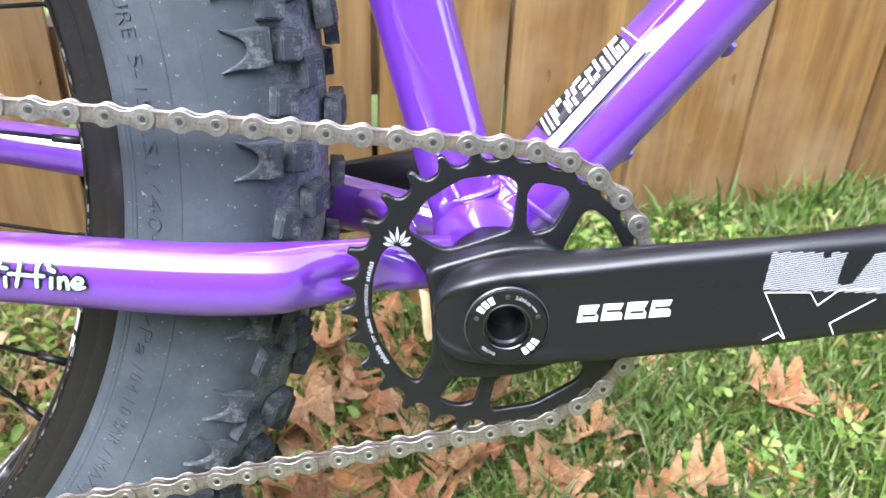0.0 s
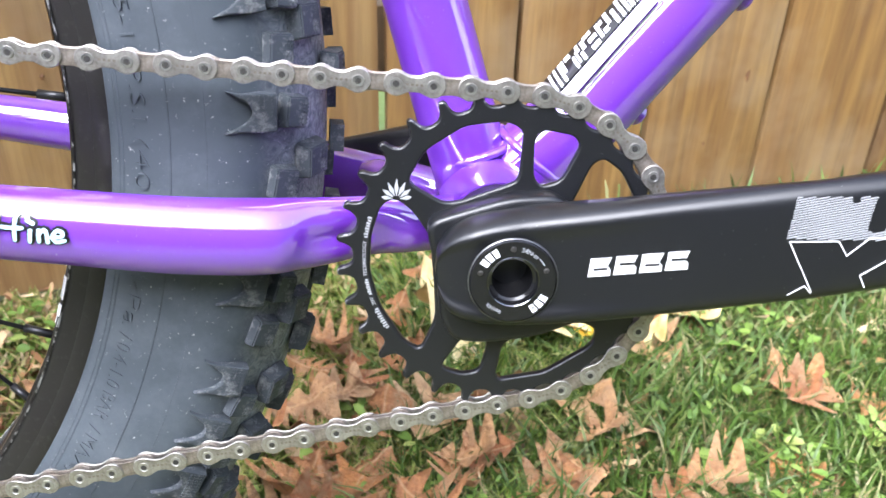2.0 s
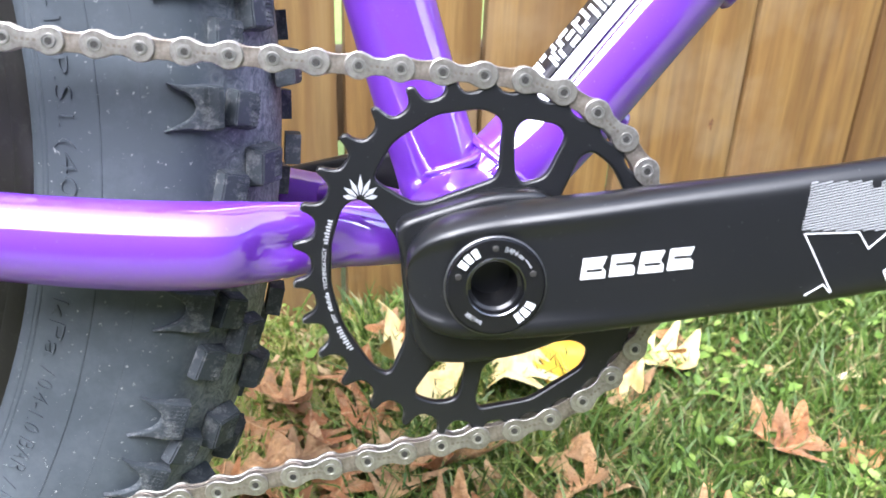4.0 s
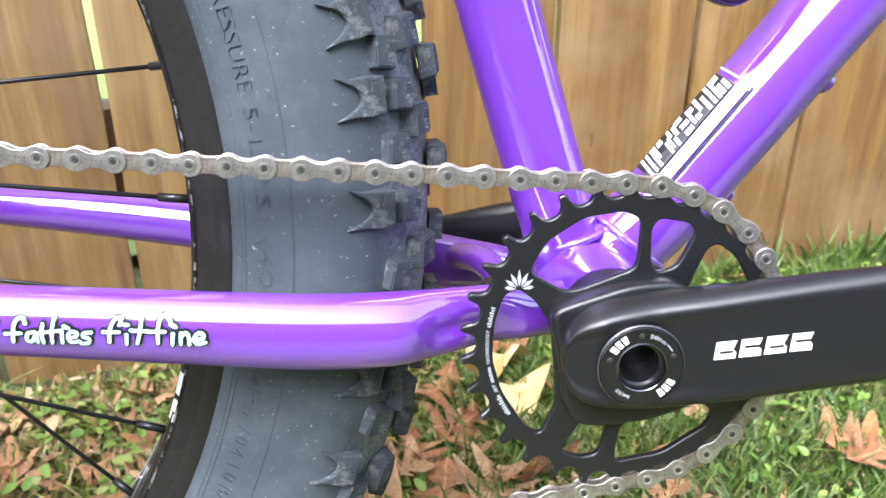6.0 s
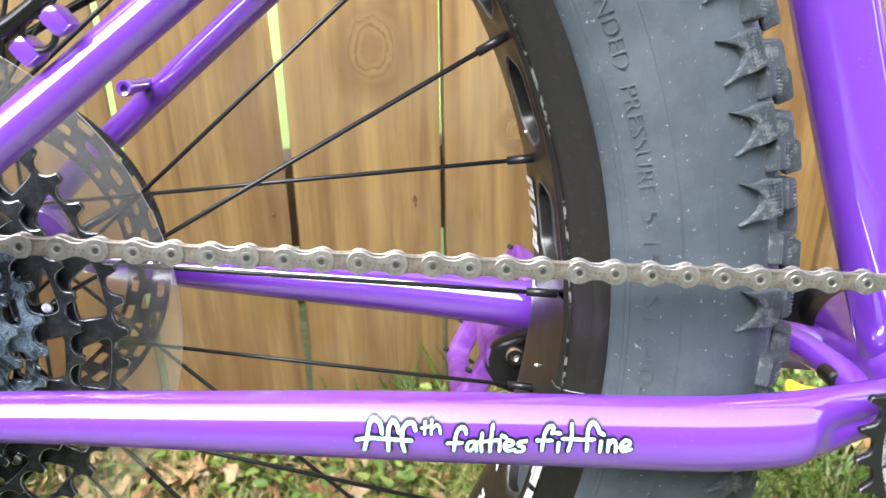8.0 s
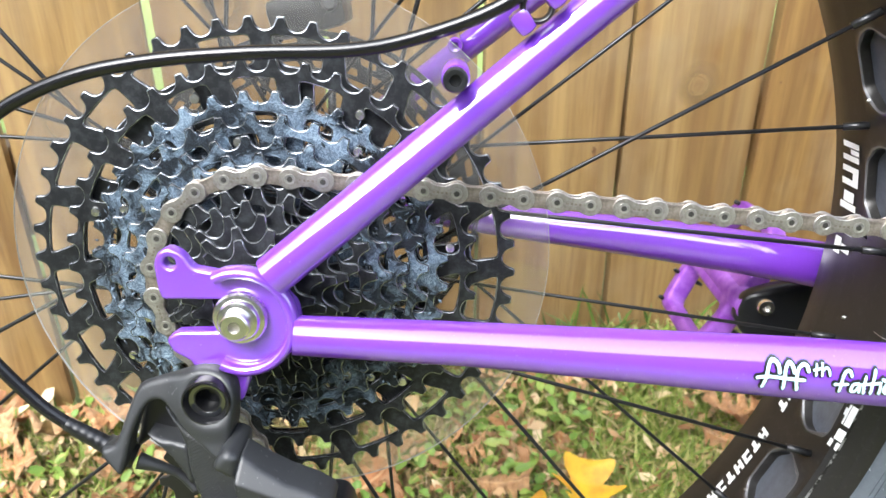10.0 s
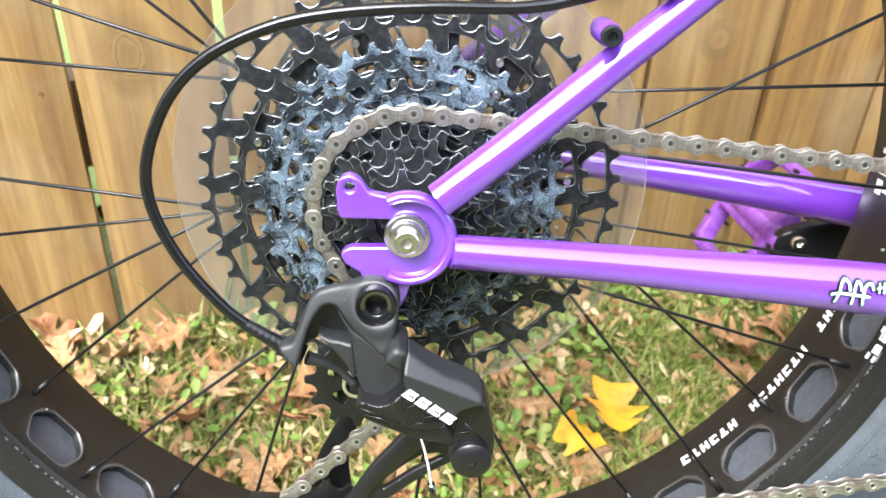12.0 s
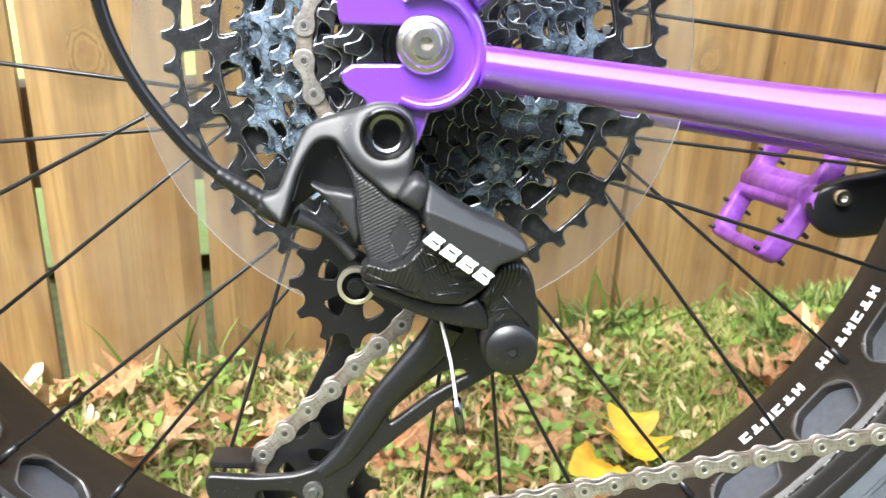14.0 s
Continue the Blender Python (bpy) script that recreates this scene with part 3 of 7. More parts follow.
def weld(c, d, r, n=26):
    """A rippled bead round a tube at its joint."""
    d = Vector(d).normalized()
    s = Vector((0, 1, 0))
    u = d.cross(s)
    rows = []
    for k in range(n * 4 + 1):
        a = 2 * math.pi * k / (n * 4)
        p = Vector(c) + (s * math.cos(a) + u * math.sin(a)) * r
        w = 0.0019 + 0.00012 * math.cos(a * n)
        rows.append((p.x, p.y, p.z, w, w))
    return tube("weld", rows, PURPLE, 10, 1)


part("weld", weld((-0.0062, 0, 0.3525), (-0.30, 0, 1.0), 0.0172), seat)
part("weld", weld((0.0205, 0, 0.3495), (0.632, 0, 0.775), 0.0200), down)


def stay_shape(s, a):
    """The dent that lets the chainring pass: a dimple on the outer face near the front end."""
    d = math.exp(-((s - 0.832) / 0.058) ** 4)
    out = max(0.0, -math.cos(a - 0.10))
    return 1.0 - 0.66 * d * out ** 1.5


def chainstay(sign):
    rows = [(-0.421, 0.1068, 0.3723, 0.0074, 0.0078), (-0.40, 0.1040, 0.3700, 0.0077, 0.0082), (-0.35, 0.0972, 0.3645, 0.0086, 0.0090), (-0.30, 0.0915, 0.3585, 0.0102, 0.0101), (-0.235, 0.086, 0.3515, 0.0123, 0.0112),
            (-0.16, 0.0785, 0.3425, 0.0136, 0.0118), (-0.115, 0.074, 0.3375, 0.0145, 0.0122), (-0.078, 0.067, 0.3355, 0.0142, 0.0130), (-0.045, 0.054, 0.3352, 0.0115, 0.0125), (-0.012, 0.042, 0.3330, 0.0105, 0.0125)]
    if sign > 0:
        # the far stay runs lower and deeper towards the bottom bracket
        rows = [(-0.430, 0.1060, 0.3690, 0.0076, 0.0080), (-0.40, 0.1010, 0.3640, 0.0082, 0.0086), (-0.35, 0.0950, 0.3580, 0.0094, 0.0095), (-0.30, 0.0900, 0.3530, 0.0105, 0.0102), (-0.235, 0.086, 0.3462, 0.0124, 0.0112),
                (-0.16, 0.0785, 0.3368, 0.0136, 0.0118), (-0.115, 0.074, 0.3298, 0.0150, 0.0122), (-0.078, 0.067, 0.3240, 0.0154, 0.0120), (-0.045, 0.054, 0.3220, 0.0135, 0.0115), (-0.012, 0.042, 0.3200, 0.0105, 0.0115)]
    return tube("chainstay", [(x, sign * y, z, h, w) for x, y, z, h, w in rows], PURPLE, 36, 10, stay_shape if sign < 0 else None)


cs = part("chainstay", chainstay(-1), None, "purple chainstay, crimped by the chainring, with hand-drawn lettering")
part("chainstay", chainstay(1), None, "purple chainstay on the far side of the wheel")
part("chainstay_bridge", tube("chainstay_bridge", [(-0.0538, 0.0450, 0.3297, 0.0068, 0.0068), (-0.0491, 0.0300, 0.3336, 0.0068, 0.0068), (-0.0437, 0.0180, 0.3347, 0.0068, 0.0068), (-0.0391, 0.0040, 0.3329, 0.0068, 0.0068), (-0.0369, -0.0120, 0.3320, 0.0068, 0.0068), (-0.0376, -0.0250, 0.3307, 0.0068, 0.0068), (-0.0398, -0.0360, 0.3277, 0.0066, 0.0066)], PURPLE, 24, 6), None, "curved purple chainstay bridge with a rubber plug")
part("rubber_plug", lathe("rubber_plug", [(-0.0195, 0.0), (-0.0195, 0.0030), (-0.018, 0.0040), (-0.008, 0.0040)], PLASTIC, 18, (-0.0430, 0.3319)))


def seatstay(sign):
    rows = [(-0.4270, 0.1095, 0.3962, 0.0076, 0.0076), (-0.40, 0.1065, 0.4180, 0.0075, 0.0075), (-0.36, 0.0960, 0.4500, 0.0074, 0.0074), (-0.32, 0.0860, 0.4820, 0.0074, 0.0074),
            (-0.28, 0.0780, 0.5140, 0.0075, 0.0075), (-0.21, 0.064, 0.572, 0.0078, 0.0078), (-0.13, 0.02, 0.665, 0.008, 0.008)]
    back = (0.004, 0.0075, 0.0070, 0.0065, 0.0060, 0.004, 0.0) if sign > 0 else (0.0,) * 7
    return tube("seatstay", [(x - d, sign * y, z, h, w) for (x, y, z, h, w), d in zip(rows, back)], PURPLE, 30, 8)


ss = part("seatstay", seatstay(-1), None, "purple seatstay with cable guide and rack bolt")
part("seatstay", seatstay(1), None, "purple seatstay on the far side of the wheel")

# dropouts with a slot that opens to the rear
DROP = [(-0.4705, 0.3985), (-0.4690, 0.4030), (-0.4647, 0.4050), (-0.4600, 0.4025), (-0.4565, 0.3970), (-0.4480, 0.3955), (-0.4360, 0.3965), (-0.4270, 0.3925),
        (-0.4195, 0.3835), (-0.4180, 0.3740), (-0.4225, 0.3640), (-0.4310, 0.3580), (-0.4380, 0.3560), (-0.4395, 0.3505), (-0.4420, 0.3440), (-0.4500, 0.3420),
        (-0.4570, 0.3460), (-0.4590, 0.3545), (-0.4600, 0.3600), (-0.4670, 0.3640), (-0.4690, 0.3690), (-0.4650, 0.3720), (-0.4470, 0.3725), (-0.4340, 0.3730),
        (-0.4320, 0.3790), (-0.4340, 0.3850), (-0.4470, 0.3852), (-0.4690, 0.3850), (-0.4700, 0.3900)]
for sign in (-1, 1):
    d = plate("dropout", [rounded(DROP, 0.0018, 3), ring_of(-0.4647, 0.3992, 0.0022, 16, True)], 0.0065, PURPLE, 0.0012, 2)
    drop = part("dropout", moved(d, 0, sign * 0.1020, 0), None, "purple horizontal dropout with derailleur hanger" if sign < 0 else "purple horizontal dropout")
    # the raised rim round the front of the slot
    arc = []
    for k in range(19):
        a = radians(118 - 236 * k / 18)
        arc.append((-0.4395 + 0.0185 * math.cos(a), sign * 0.1065, 0.3775 + 0.0192 * math.sin(a), 0.0024, 0.0040))
    part("rib", tube("rib", arc, PURPLE, 12, 2), drop)
part("hub_end_cap", lathe("hub_end_cap", [(-0.090, 0.0075), (-0.090, 0.0125), (-0.082, 0.0135), (-0.078, 0.0135)], GLOSS, 32, AX))

# axle nut, washers and socket bolt
nut = part("axle_nut", lathe("axle_nut", [(-0.1165 + (y + 0.1155) * 0.72, 0.78 * r) for y, r in ((-0.098, 0.006), (-0.098, 0.0122), (-0.0995, 0.0128), (-0.1035, 0.0128), (-0.1048, 0.0120), (-0.1052, 0.0102), (-0.1068, 0.0100), (-0.1080, 0.0092), (-0.1084, 0.0072), (-0.1100, 0.0070), (-0.1145, 0.0068), (-0.1155, 0.0060), (-0.1155, 0.0028), (-0.1130, 0.0027), (-0.1128, 0.0))], SILVER, 40, AX), None, "bright steel axle bolt and stepped washers")
part("hex_socket", lathe("hex_socket", [(-0.1164, 0.0028), (-0.1163, 0.0026), (-0.1150, 0.0025), (-0.1148, 0.0)], CHAIN, 6, AX), nut)

# small fittings on the stays
boss = part("rack_boss", lathe("rack_boss", [(-0.106, 0.0), (-0.106, 0.0042), (-0.105, 0.0048), (-0.087, 0.0050)], PURPLE, 24, (-0.3622, 0.4650)), ss)
part("boss_bolt", lathe("boss_bolt", [(-0.1080, 0.0), (-0.1080, 0.0018), (-0.1102, 0.0020), (-0.1104, 0.0036), (-0.1096, 0.0042), (-0.1066, 0.0043), (-0.1058, 0.0040), (-0.105, 0.0036)], ANOD, 24, (-0.3622, 0.4650)), ss)
for dx, dz in ((-0.3398, 0.4826), (-0.3298, 0.4912)):
    part("cable_guide", box_mesh("cable_guide", 0.0068, 0.011, 0.0085, PURPLE, 0.0024), ss, "", at(dx, -0.0935, dz, 0, -39, 0))
part("zip_tie", tube("zip_tie", [(-0.3352 + 0.0050 * math.cos(a), -0.0965, 0.4878 + 0.0050 * math.sin(a), 0.0011, 0.0016) for a in [2 * math.pi * k / 12 for k in range(13)]], PLASTIC, 8, 2), ss)
part("brake_boss", lathe("brake_boss", [(0.0600, 0.0), (0.0600, 0.0016), (0.0560, 0.0018), (0.0555, 0.0034), (0.0565, 0.0041), (0.0630, 0.0041), (0.0640, 0.0034), (0.090, 0.0036)], PURPLE, 20, (-0.3640, 0.4612)), ss)
for x, z in ((0.0628, 0.3712), (0.1036, 0.4205)):
    b = part("bottle_boss", lathe("bottle_boss", [(-0.0060, 0.0), (-0.0060, 0.0034), (-0.0048, 0.0047), (0.004, 0.0047), (0.0055, 0.0036), (0.0055, 0.0)], PURPLE, 20), down, "", at(x, 0.0, z, 0, -51, 0) @ pose(0, 0, 0, 90, 0, 0))
# foot of a bottle cage
part("bottle_cage_foot", tube("bottle_cage_foot", [(0.0200, -0.020, 0.520, 0.0026, 0.006), (0.0255, -0.020, 0.490, 0.0026, 0.006), (0.0302, -0.020, 0.4726, 0.0026, 0.006), (0.0332, -0.020, 0.4662, 0.0026, 0.006), (0.0408, -0.020, 0.4588, 0.0026, 0.006), (0.0500, -0.020, 0.4544, 0.0026, 0.006), (0.0570, -0.020, 0.4552, 0.0026, 0.006), (0.0640, -0.019, 0.4610, 0.0026, 0.006), (0.0720, -0.014, 0.4720, 0.0026, 0.006), (0.082, -0.006, 0.484, 0.0026, 0.006)], DUSK, 16, 6), None, "dark purple anodised bottle cage foot")

# decal on the down tube: a black block with white bars and a white outlined stripe
DIR = Vector((0.042, 0, 0.0515)).normalized()
NRM = Vector((-DIR.z, 0, DIR.x))


def on_down(u, v):
    """A point on the down tube's outer face: u along it from the shell, v across it (up positive)."""
    r = 0.0198
    y = -math.cos(v / r) * 0.0205 - 0.0003 * math.cos(v / r)
    p = Vector((0.0083, 0, 0.3361)) + DIR * u + NRM * (r * math.sin(v / r))
    return (p.x, y, p.z)


def down_patch(name, u0, u1, v0, v1, mat, lift, slant=0.0):
    verts, faces = [], []
    nu, nv = 3, 8
    for layer in (lift, -0.0006):
        for i in range(nu + 1):
            for j in range(nv + 1):
                v = v0 + (v1 - v0) * j / nv
                x, y, z = on_down(u0 + (u1 - u0) * i / nu + slant * (v - v0), v)
                c, s = math.cos(v / 0.0198) * layer, math.sin(v / 0.0198) * layer
                verts.append((x + NRM.x * s, y - c, z + NRM.z * s))
    q = (nu + 1) * (nv + 1)
    for i in range(nu):
        for j in range(nv):
            a = i * (nv + 1) + j
            faces.append((a, a + 1, a + nv + 2, a + nv + 1))
            faces.append((q + a, q + a + nv + 1, q + a + nv + 2, q + a + 1))
    return part(name, mesh_from(name, verts, faces, mat), down)


down_patch("decal_block", 0.0455, 0.0975, 0.0150, 0.0262, INK, 0.0003)
# each mark is a few bars: (along, width, low, high) as shares of the mark
MARKS = [[(0.0, 0.24, 0, 1), (0.5, 0.24, 0, 1)], [(0.0, 0.28, 0, 1), (0.45, 0.24, 0.3, 1)], [(0.0, 0.55, 0.72, 1), (0.3, 0.26, 0, 0.6), (0.7, 0.2, 0.1, 0.7)], [(0.05, 0.3, 0, 0.42), (0.05, 0.3, 0.56, 1), (0.5, 0.36, 0.4, 0.9)],
         [(0.0, 0.8, 0.76, 1), (0.15, 0.8, 0.38, 0.6), (0.0, 0.8, 0, 0.22)], [(0.0, 0.3, 0.1, 0.9), (0.42, 0.46, 0.62, 0.86), (0.42, 0.46, 0.1, 0.34)], [(0.0, 0.34, 0.3, 1), (0.5, 0.34, 0, 0.75)], [(0.1, 0.3, 0, 1), (0.6, 0.3, 0, 1)], [(0.0, 0.8, 0.7, 1), (0.0, 0.34, 0, 0.5), (0.5, 0.34, 0, 0.5)]]
for k, mark in enumerate(MARKS):
    for along, w, low, high in mark:
        u = 0.0462 + 0.00565 * (k + along)
        down_patch("decal_bar", u, u + 0.00565 * w, 0.0154 + 0.0102 * low, 0.0154 + 0.0102 * high, PRINT, 0.0005, 0.2)
down_patch("decal_stripe", 0.0430, 0.0995, 0.0092, 0.0142, PRINT, 0.0003)
down_patch("decal_line", 0.0420, 0.1005, 0.0076, 0.0082, INK, 0.0003)
down_patch("decal_line", 0.1002, 0.1009, 0.0076, 0.0262, PRINT, 0.0003)

# hand-drawn lettering on the chainstay
STAY_LINE = [(-0.30, 0.3585, 0.0102, 0.0915, 0.0101), (-0.235, 0.3515, 0.0123, 0.086, 0.0112), (-0.16, 0.3425, 0.0136, 0.0785, 0.0118), (-0.115, 0.3375, 0.0145, 0.074, 0.0122)]


def on_stay(x, z):
    xs = [q[0] for q in STAY_LINE]
    zc, h, yc, w = (np.interp(x, xs, [q[k] for q in STAY_LINE]) for k in (1, 2, 3, 4))
    t = max(-0.95, min(0.95, (z - zc) / h))
    return -yc - w * math.sqrt(1 - t * t)


def ribbon(strokes, x, z, half, lift, mat, name):
    """Brush strokes laid on the stay: round-ended bands, each a hair above the one before; strokes in millimetres."""
    verts, faces = [], []
    for q, stroke in enumerate(strokes):
        path = smooth_path([(x + u / 1000, z + v / 1000) for u, v in stroke], 6)
        n = len(path)
        left, right = [], []
        for i, p in enumerate(path):
            d = path[min(i + 1, n - 1)] - path[max(i - 1, 0)]
            d = d / (np.linalg.norm(d) + 1e-9)
            w = half * (1.0 + 0.16 * math.sin(2.6 * i + q))
            nrm = np.array([-d[1], d[0]]) * w
            left.append(p + nrm)
            right.append(p - nrm)
            if i in (0, n - 1):
                end = [p + d * (half if i else -half) * math.sin(a) + nrm * math.cos(a) for a in (math.pi * k / 6 for k in range(1, 6))]
                if i == 0:
                    head = end
                else:
                    tail = end
        loop = left + tail + right[::-1] + head[::-1]
        o = len(verts)
        up = lift + 0.00005 * q
        for p in loop:
            verts.append((p[0], on_stay(p[0], p[1]) - up, p[1]))
        m2 = len(loop)
        # bands between the two sides, then the two round ends
        for i in range(n - 1):
            faces.append((o + i, o + i + 1, o + m2 - len(head) - 2 - i, o + m2 - len(head) - 1 - i))
        faces.append(tuple(o + k for k in range(n - 1, n + len(tail) + 1)))
        faces.append((o,) + tuple(o + m2 - 1 - k for k in range(len(head) + 1)))
    me = mesh_from(name, verts, faces, mat)
    bm = bmesh.new()
    bm.from_mesh(me)
    bmesh.ops.triangulate(bm, faces=bm.faces)
    for f in bm.faces:
        if f.normal.y > 0:
            f.normal_flip()
    bm.to_mesh(me)
    bm.free()
    return me


def stay_word(x, z, strokes, half=0.00062):
    part("letter_outline", ribbon(strokes, x, z, half + 0.00072, 0.0004, INK, "letter_outline"), cs)
    part("letters", ribbon(strokes, x, z, half, 0.0012, PALE, "letters"), cs)


# three crossed letters and a raised ending, then three words
stay_word(-0.2393, 0.3550, [[(0.0, 0.0), (-0.6, 3.0), (-2.7, 4.6), (-4.2, 2.9), (-5.0, -1.3), (-6.1, -5.6)], [(-8.4, -1.6), (-4.6, -1.3), (0.7, -2.0), (9.8, -3.4)],
                            [(5.7, -0.1), (5.0, 2.3), (3.6, 3.5), (2.3, 1.3), (2.0, -2.7), (2.0, -6.7)], [(11.3, 0.1), (10.6, 2.1), (8.7, 2.4), (7.1, 0.7), (6.7, -3.5), (7.4, -7.4)]], 0.00068)
stay_word(-0.2247, 0.3572, [[(0.0, 0.0), (-0.3, -3.8)], [(-1.2, -1.8), (1.9, -1.4)], [(2.3, 0.2), (2.0, -4.0)], [(2.2, -2.3), (3.8, -1.2), (4.8, -2.1), (5.1, -4.0)]], 0.00045)
stay_word(-0.2107, 0.3524, [[(0.0, 0.0), (-0.6, 1.7), (-2.1, 1.9), (-3.5, -0.1), (-4.4, -6.0)], [(-6.5, -2.9), (-1.6, -3.1)], [(2.7, -3.0), (0.7, -3.3), (0.1, -5.6), (1.5, -6.3), (3.3, -3.7)], [(3.3, -3.5), (3.4, -6.7)],
                            [(5.5, -0.5), (5.0, -3.6), (5.2, -7.1)], [(9.4, 1.8), (8.4, -2.8), (8.0, -7.3)], [(4.1, -3.3), (11.5, -3.1)], [(11.5, -4.2), (11.3, -7.4)], [(12.3, -1.7), (13.7, -2.4)]])
stay_word(-0.2107, 0.3524, [[(13.1, -6.0), (15.7, -5.6), (16.1, -4.4), (14.3, -3.8), (13.1, -5.6), (14.1, -7.6), (16.7, -7.4)], [(20.7, -4.5), (18.5, -4.6), (18.1, -5.8), (19.9, -6.8), (19.3, -8.3), (17.1, -8.3)]], 0.00062)
stay_word(-0.1807, 0.3497, [[(0.0, 0.0), (0.6, 1.9), (-1.0, 2.2), (-2.6, 0.2), (-3.4, -3.0), (-3.7, -5.8)], [(-5.4, -1.9), (-0.2, -2.4)], [(2.2, -3.4), (1.9, -6.9)], [(1.4, 0.1), (2.8, -0.2)], [(7.2, 2.2), (6.7, -2.5), (5.5, -6.8)], [(3.6, -2.0), (8.9, -2.7)]])
stay_word(-0.1640, 0.3496, [[(0.0, 0.0), (-1.3, 1.8), (-2.9, 1.5), (-4.0, -1.0), (-4.5, -7.3)], [(-7.0, -2.9), (-1.9, -3.3)], [(0.7, -4.2), (0.2, -8.1)], [(0.0, -0.9), (1.7, -1.9)], [(3.1, -8.1), (3.4, -4.2)], [(3.4, -5.5), (5.0, -4.1), (5.9, -5.5), (5.9, -8.4)],
                            [(7.3, -6.7), (10.4, -6.6), (11.0, -5.3), (9.3, -4.5), (7.7, -6.3), (8.6, -8.4), (11.5, -8.0)]], 0.00066)

# ---- rear wheel ----
TP = [(-0.0400, 0.2895), (-0.0435, 0.2908), (-0.0475, 0.2962), (-0.0510, 0.3045), (-0.0535, 0.3150), (-0.0545, 0.3260), (-0.0535, 0.3380), (-0.0500, 0.3462), (-0.0440, 0.3526),
      (-0.0350, 0.3592), (-0.0240, 0.3646), (-0.0120, 0.3680), (0.0, 0.3692)]
TPROF = [tuple(q) for q in smooth_path(TP, 3)]
TPROF = TPROF + [(-y, r) for y, r in TPROF[-2::-1]]
tyre = part("tyre", lathe("tyre", TPROF, RUBBER, 160, AX), None, "dusty dark grey fat knobbly tyre with moulded lettering")


def tyre_y(r):
    rows = TP[1:9]
    return float(np.interp(r, [q[1] for q in rows], [q[0] for q in rows]))


# fine moulded lines round the bead
for r0 in (0.2948, 0.2965, 0.3155, 0.3290):
    y0 = tyre_y(r0)
    part("moulded_line", lathe("moulded_line", [(y0 + 0.0008, r0 - 0.0005), (y0 - 0.0003, r0 - 0.0003), (y0 - 0.0003, r0 + 0.0003), (y0 + 0.0008, r0 + 0.0005)], RUBBER, 160, AX), tyre)


def tyre_text(text, start, end, size, r0):
    me = lettering("moulded_letters", text, size, RUBBER, 0.0012, -0.00016)
    xs = [v.co.x for v in me.vertices]
    k = radians(start - end) / (max(xs) - min(xs))
    bm = bmesh.new()
    bm.from_mesh(me)
    for v in bm.verts:
        a = radians(start) - (v.co.x - min(xs)) * k
        r = r0 + v.co.z
        v.co = (AX[0] + r * math.cos(a), tyre_y(r) - 0.0002 + v.co.y, AX[1] + r * math.sin(a))
    bm.to_mesh(me)
    bm.free()
    part("moulded_letters", me, tyre)


for text, start, end in (("INFLATE TO RECOMMENDED", 42.0, 17.6), ("PRESSURE", 16.4, 8.6), ("5-15", 7.5, 3.5), ("P.S.I.", 2.9, -1.4), ("(40-100 kPa", -2.1, -16.8), ("/ 0.4-1.0 BAR", -17.6, -25.6), ("/ MAX.)", -26.4, -31.5)):
    tyre_text(text, start, end, 0.0088, 0.3012)


def wing_knob(slit):
    """A side knob: a block with a gridded end and two fangs that run down the sidewall and fade into it."""
    out = [(0.0072, 0.0070), (0.0076, 0.0010), (0.0073, -0.006), (0.0080, -0.0122), (0.0060, -0.0080), (0.0047, -0.0052), (0.0022, -0.0024), (0.0, -0.0018), (-0.0022, -0.0024), (-0.0045, -0.0052), (-0.0058, -0.0080), (-0.0078, -0.0114), (-0.0070, -0.006), (-0.0074, 0.0010), (-0.0070, 0.0070)]
    me = plate("wing_knob", [out], 0.0060, TREAD, 0.0006, 1)
    for v in me.vertices:
        fade = max(0.0, min(1.0, (v.co.z + 0.021) / 0.021))
        if v.co.y < 0:
            v.co.y *= 0.14 + 0.86 * fade
    bits = [(me, Matrix.Identity(4))]
    dot = box_mesh("dot", 0.0009, 0.0006, 0.0009, TREAD)
    for i in range(9):
        for j in range(4):
            if slit and j == 2:
                continue
            bits.append((dot, Matrix.Translation((-0.0060 + 0.0015 * i, -0.0031, 0.0005 + 0.0016 * j)) @ Matrix.Rotation(0.78, 4, "Y")))
    return joined("wing_knob", bits)


def tread_block(name, sx, sy, sz):
    """A tread block whose base is wider than its gridded top."""
    bm = bmesh.new()
    bmesh.ops.create_cube(bm, size=1.0)
    for v in bm.verts:
        f = 0.90 if v.co.y < 0 else 1.10
        v.co = (v.co.x * sx * f, v.co.y * sy, v.co.z * sz * f - (0.0012 if v.co.y < 0 else 0))
    bmesh.ops.bevel(bm, geom=list(bm.edges), offset=0.0006, segments=2, affect="EDGES")
    me = bpy.data.meshes.new(name)
    bm.to_mesh(me)
    bm.free()
    me.materials.append(TREAD)
    bits = [(me, Matrix.Identity(4))]
    dot = box_mesh("dot", 0.0008, 0.0005, 0.0008, TREAD)
    for i in range(6):
        for j in range(3):
            bits.append((dot, Matrix.Translation((-0.0037 + 0.0015 * i, -sy / 2 - 0.0001, 0.0006 + 0.0014 * j)) @ Matrix.Rotation(0.78, 4, "Y")))
    return joined(name, bits)


WING, WING2 = wing_knob(False), wing_knob(True)
SHOULDER = tread_block("shoulder_knob", 0.0128, 0.0080, 0.0118)
CENTRE = tread_block("centre_knob", 0.0135, 0.0074, 0.0155)
PLAIN = box_mesh("far_knob", 0.0120, 0.0062, 0.0120, TREAD)


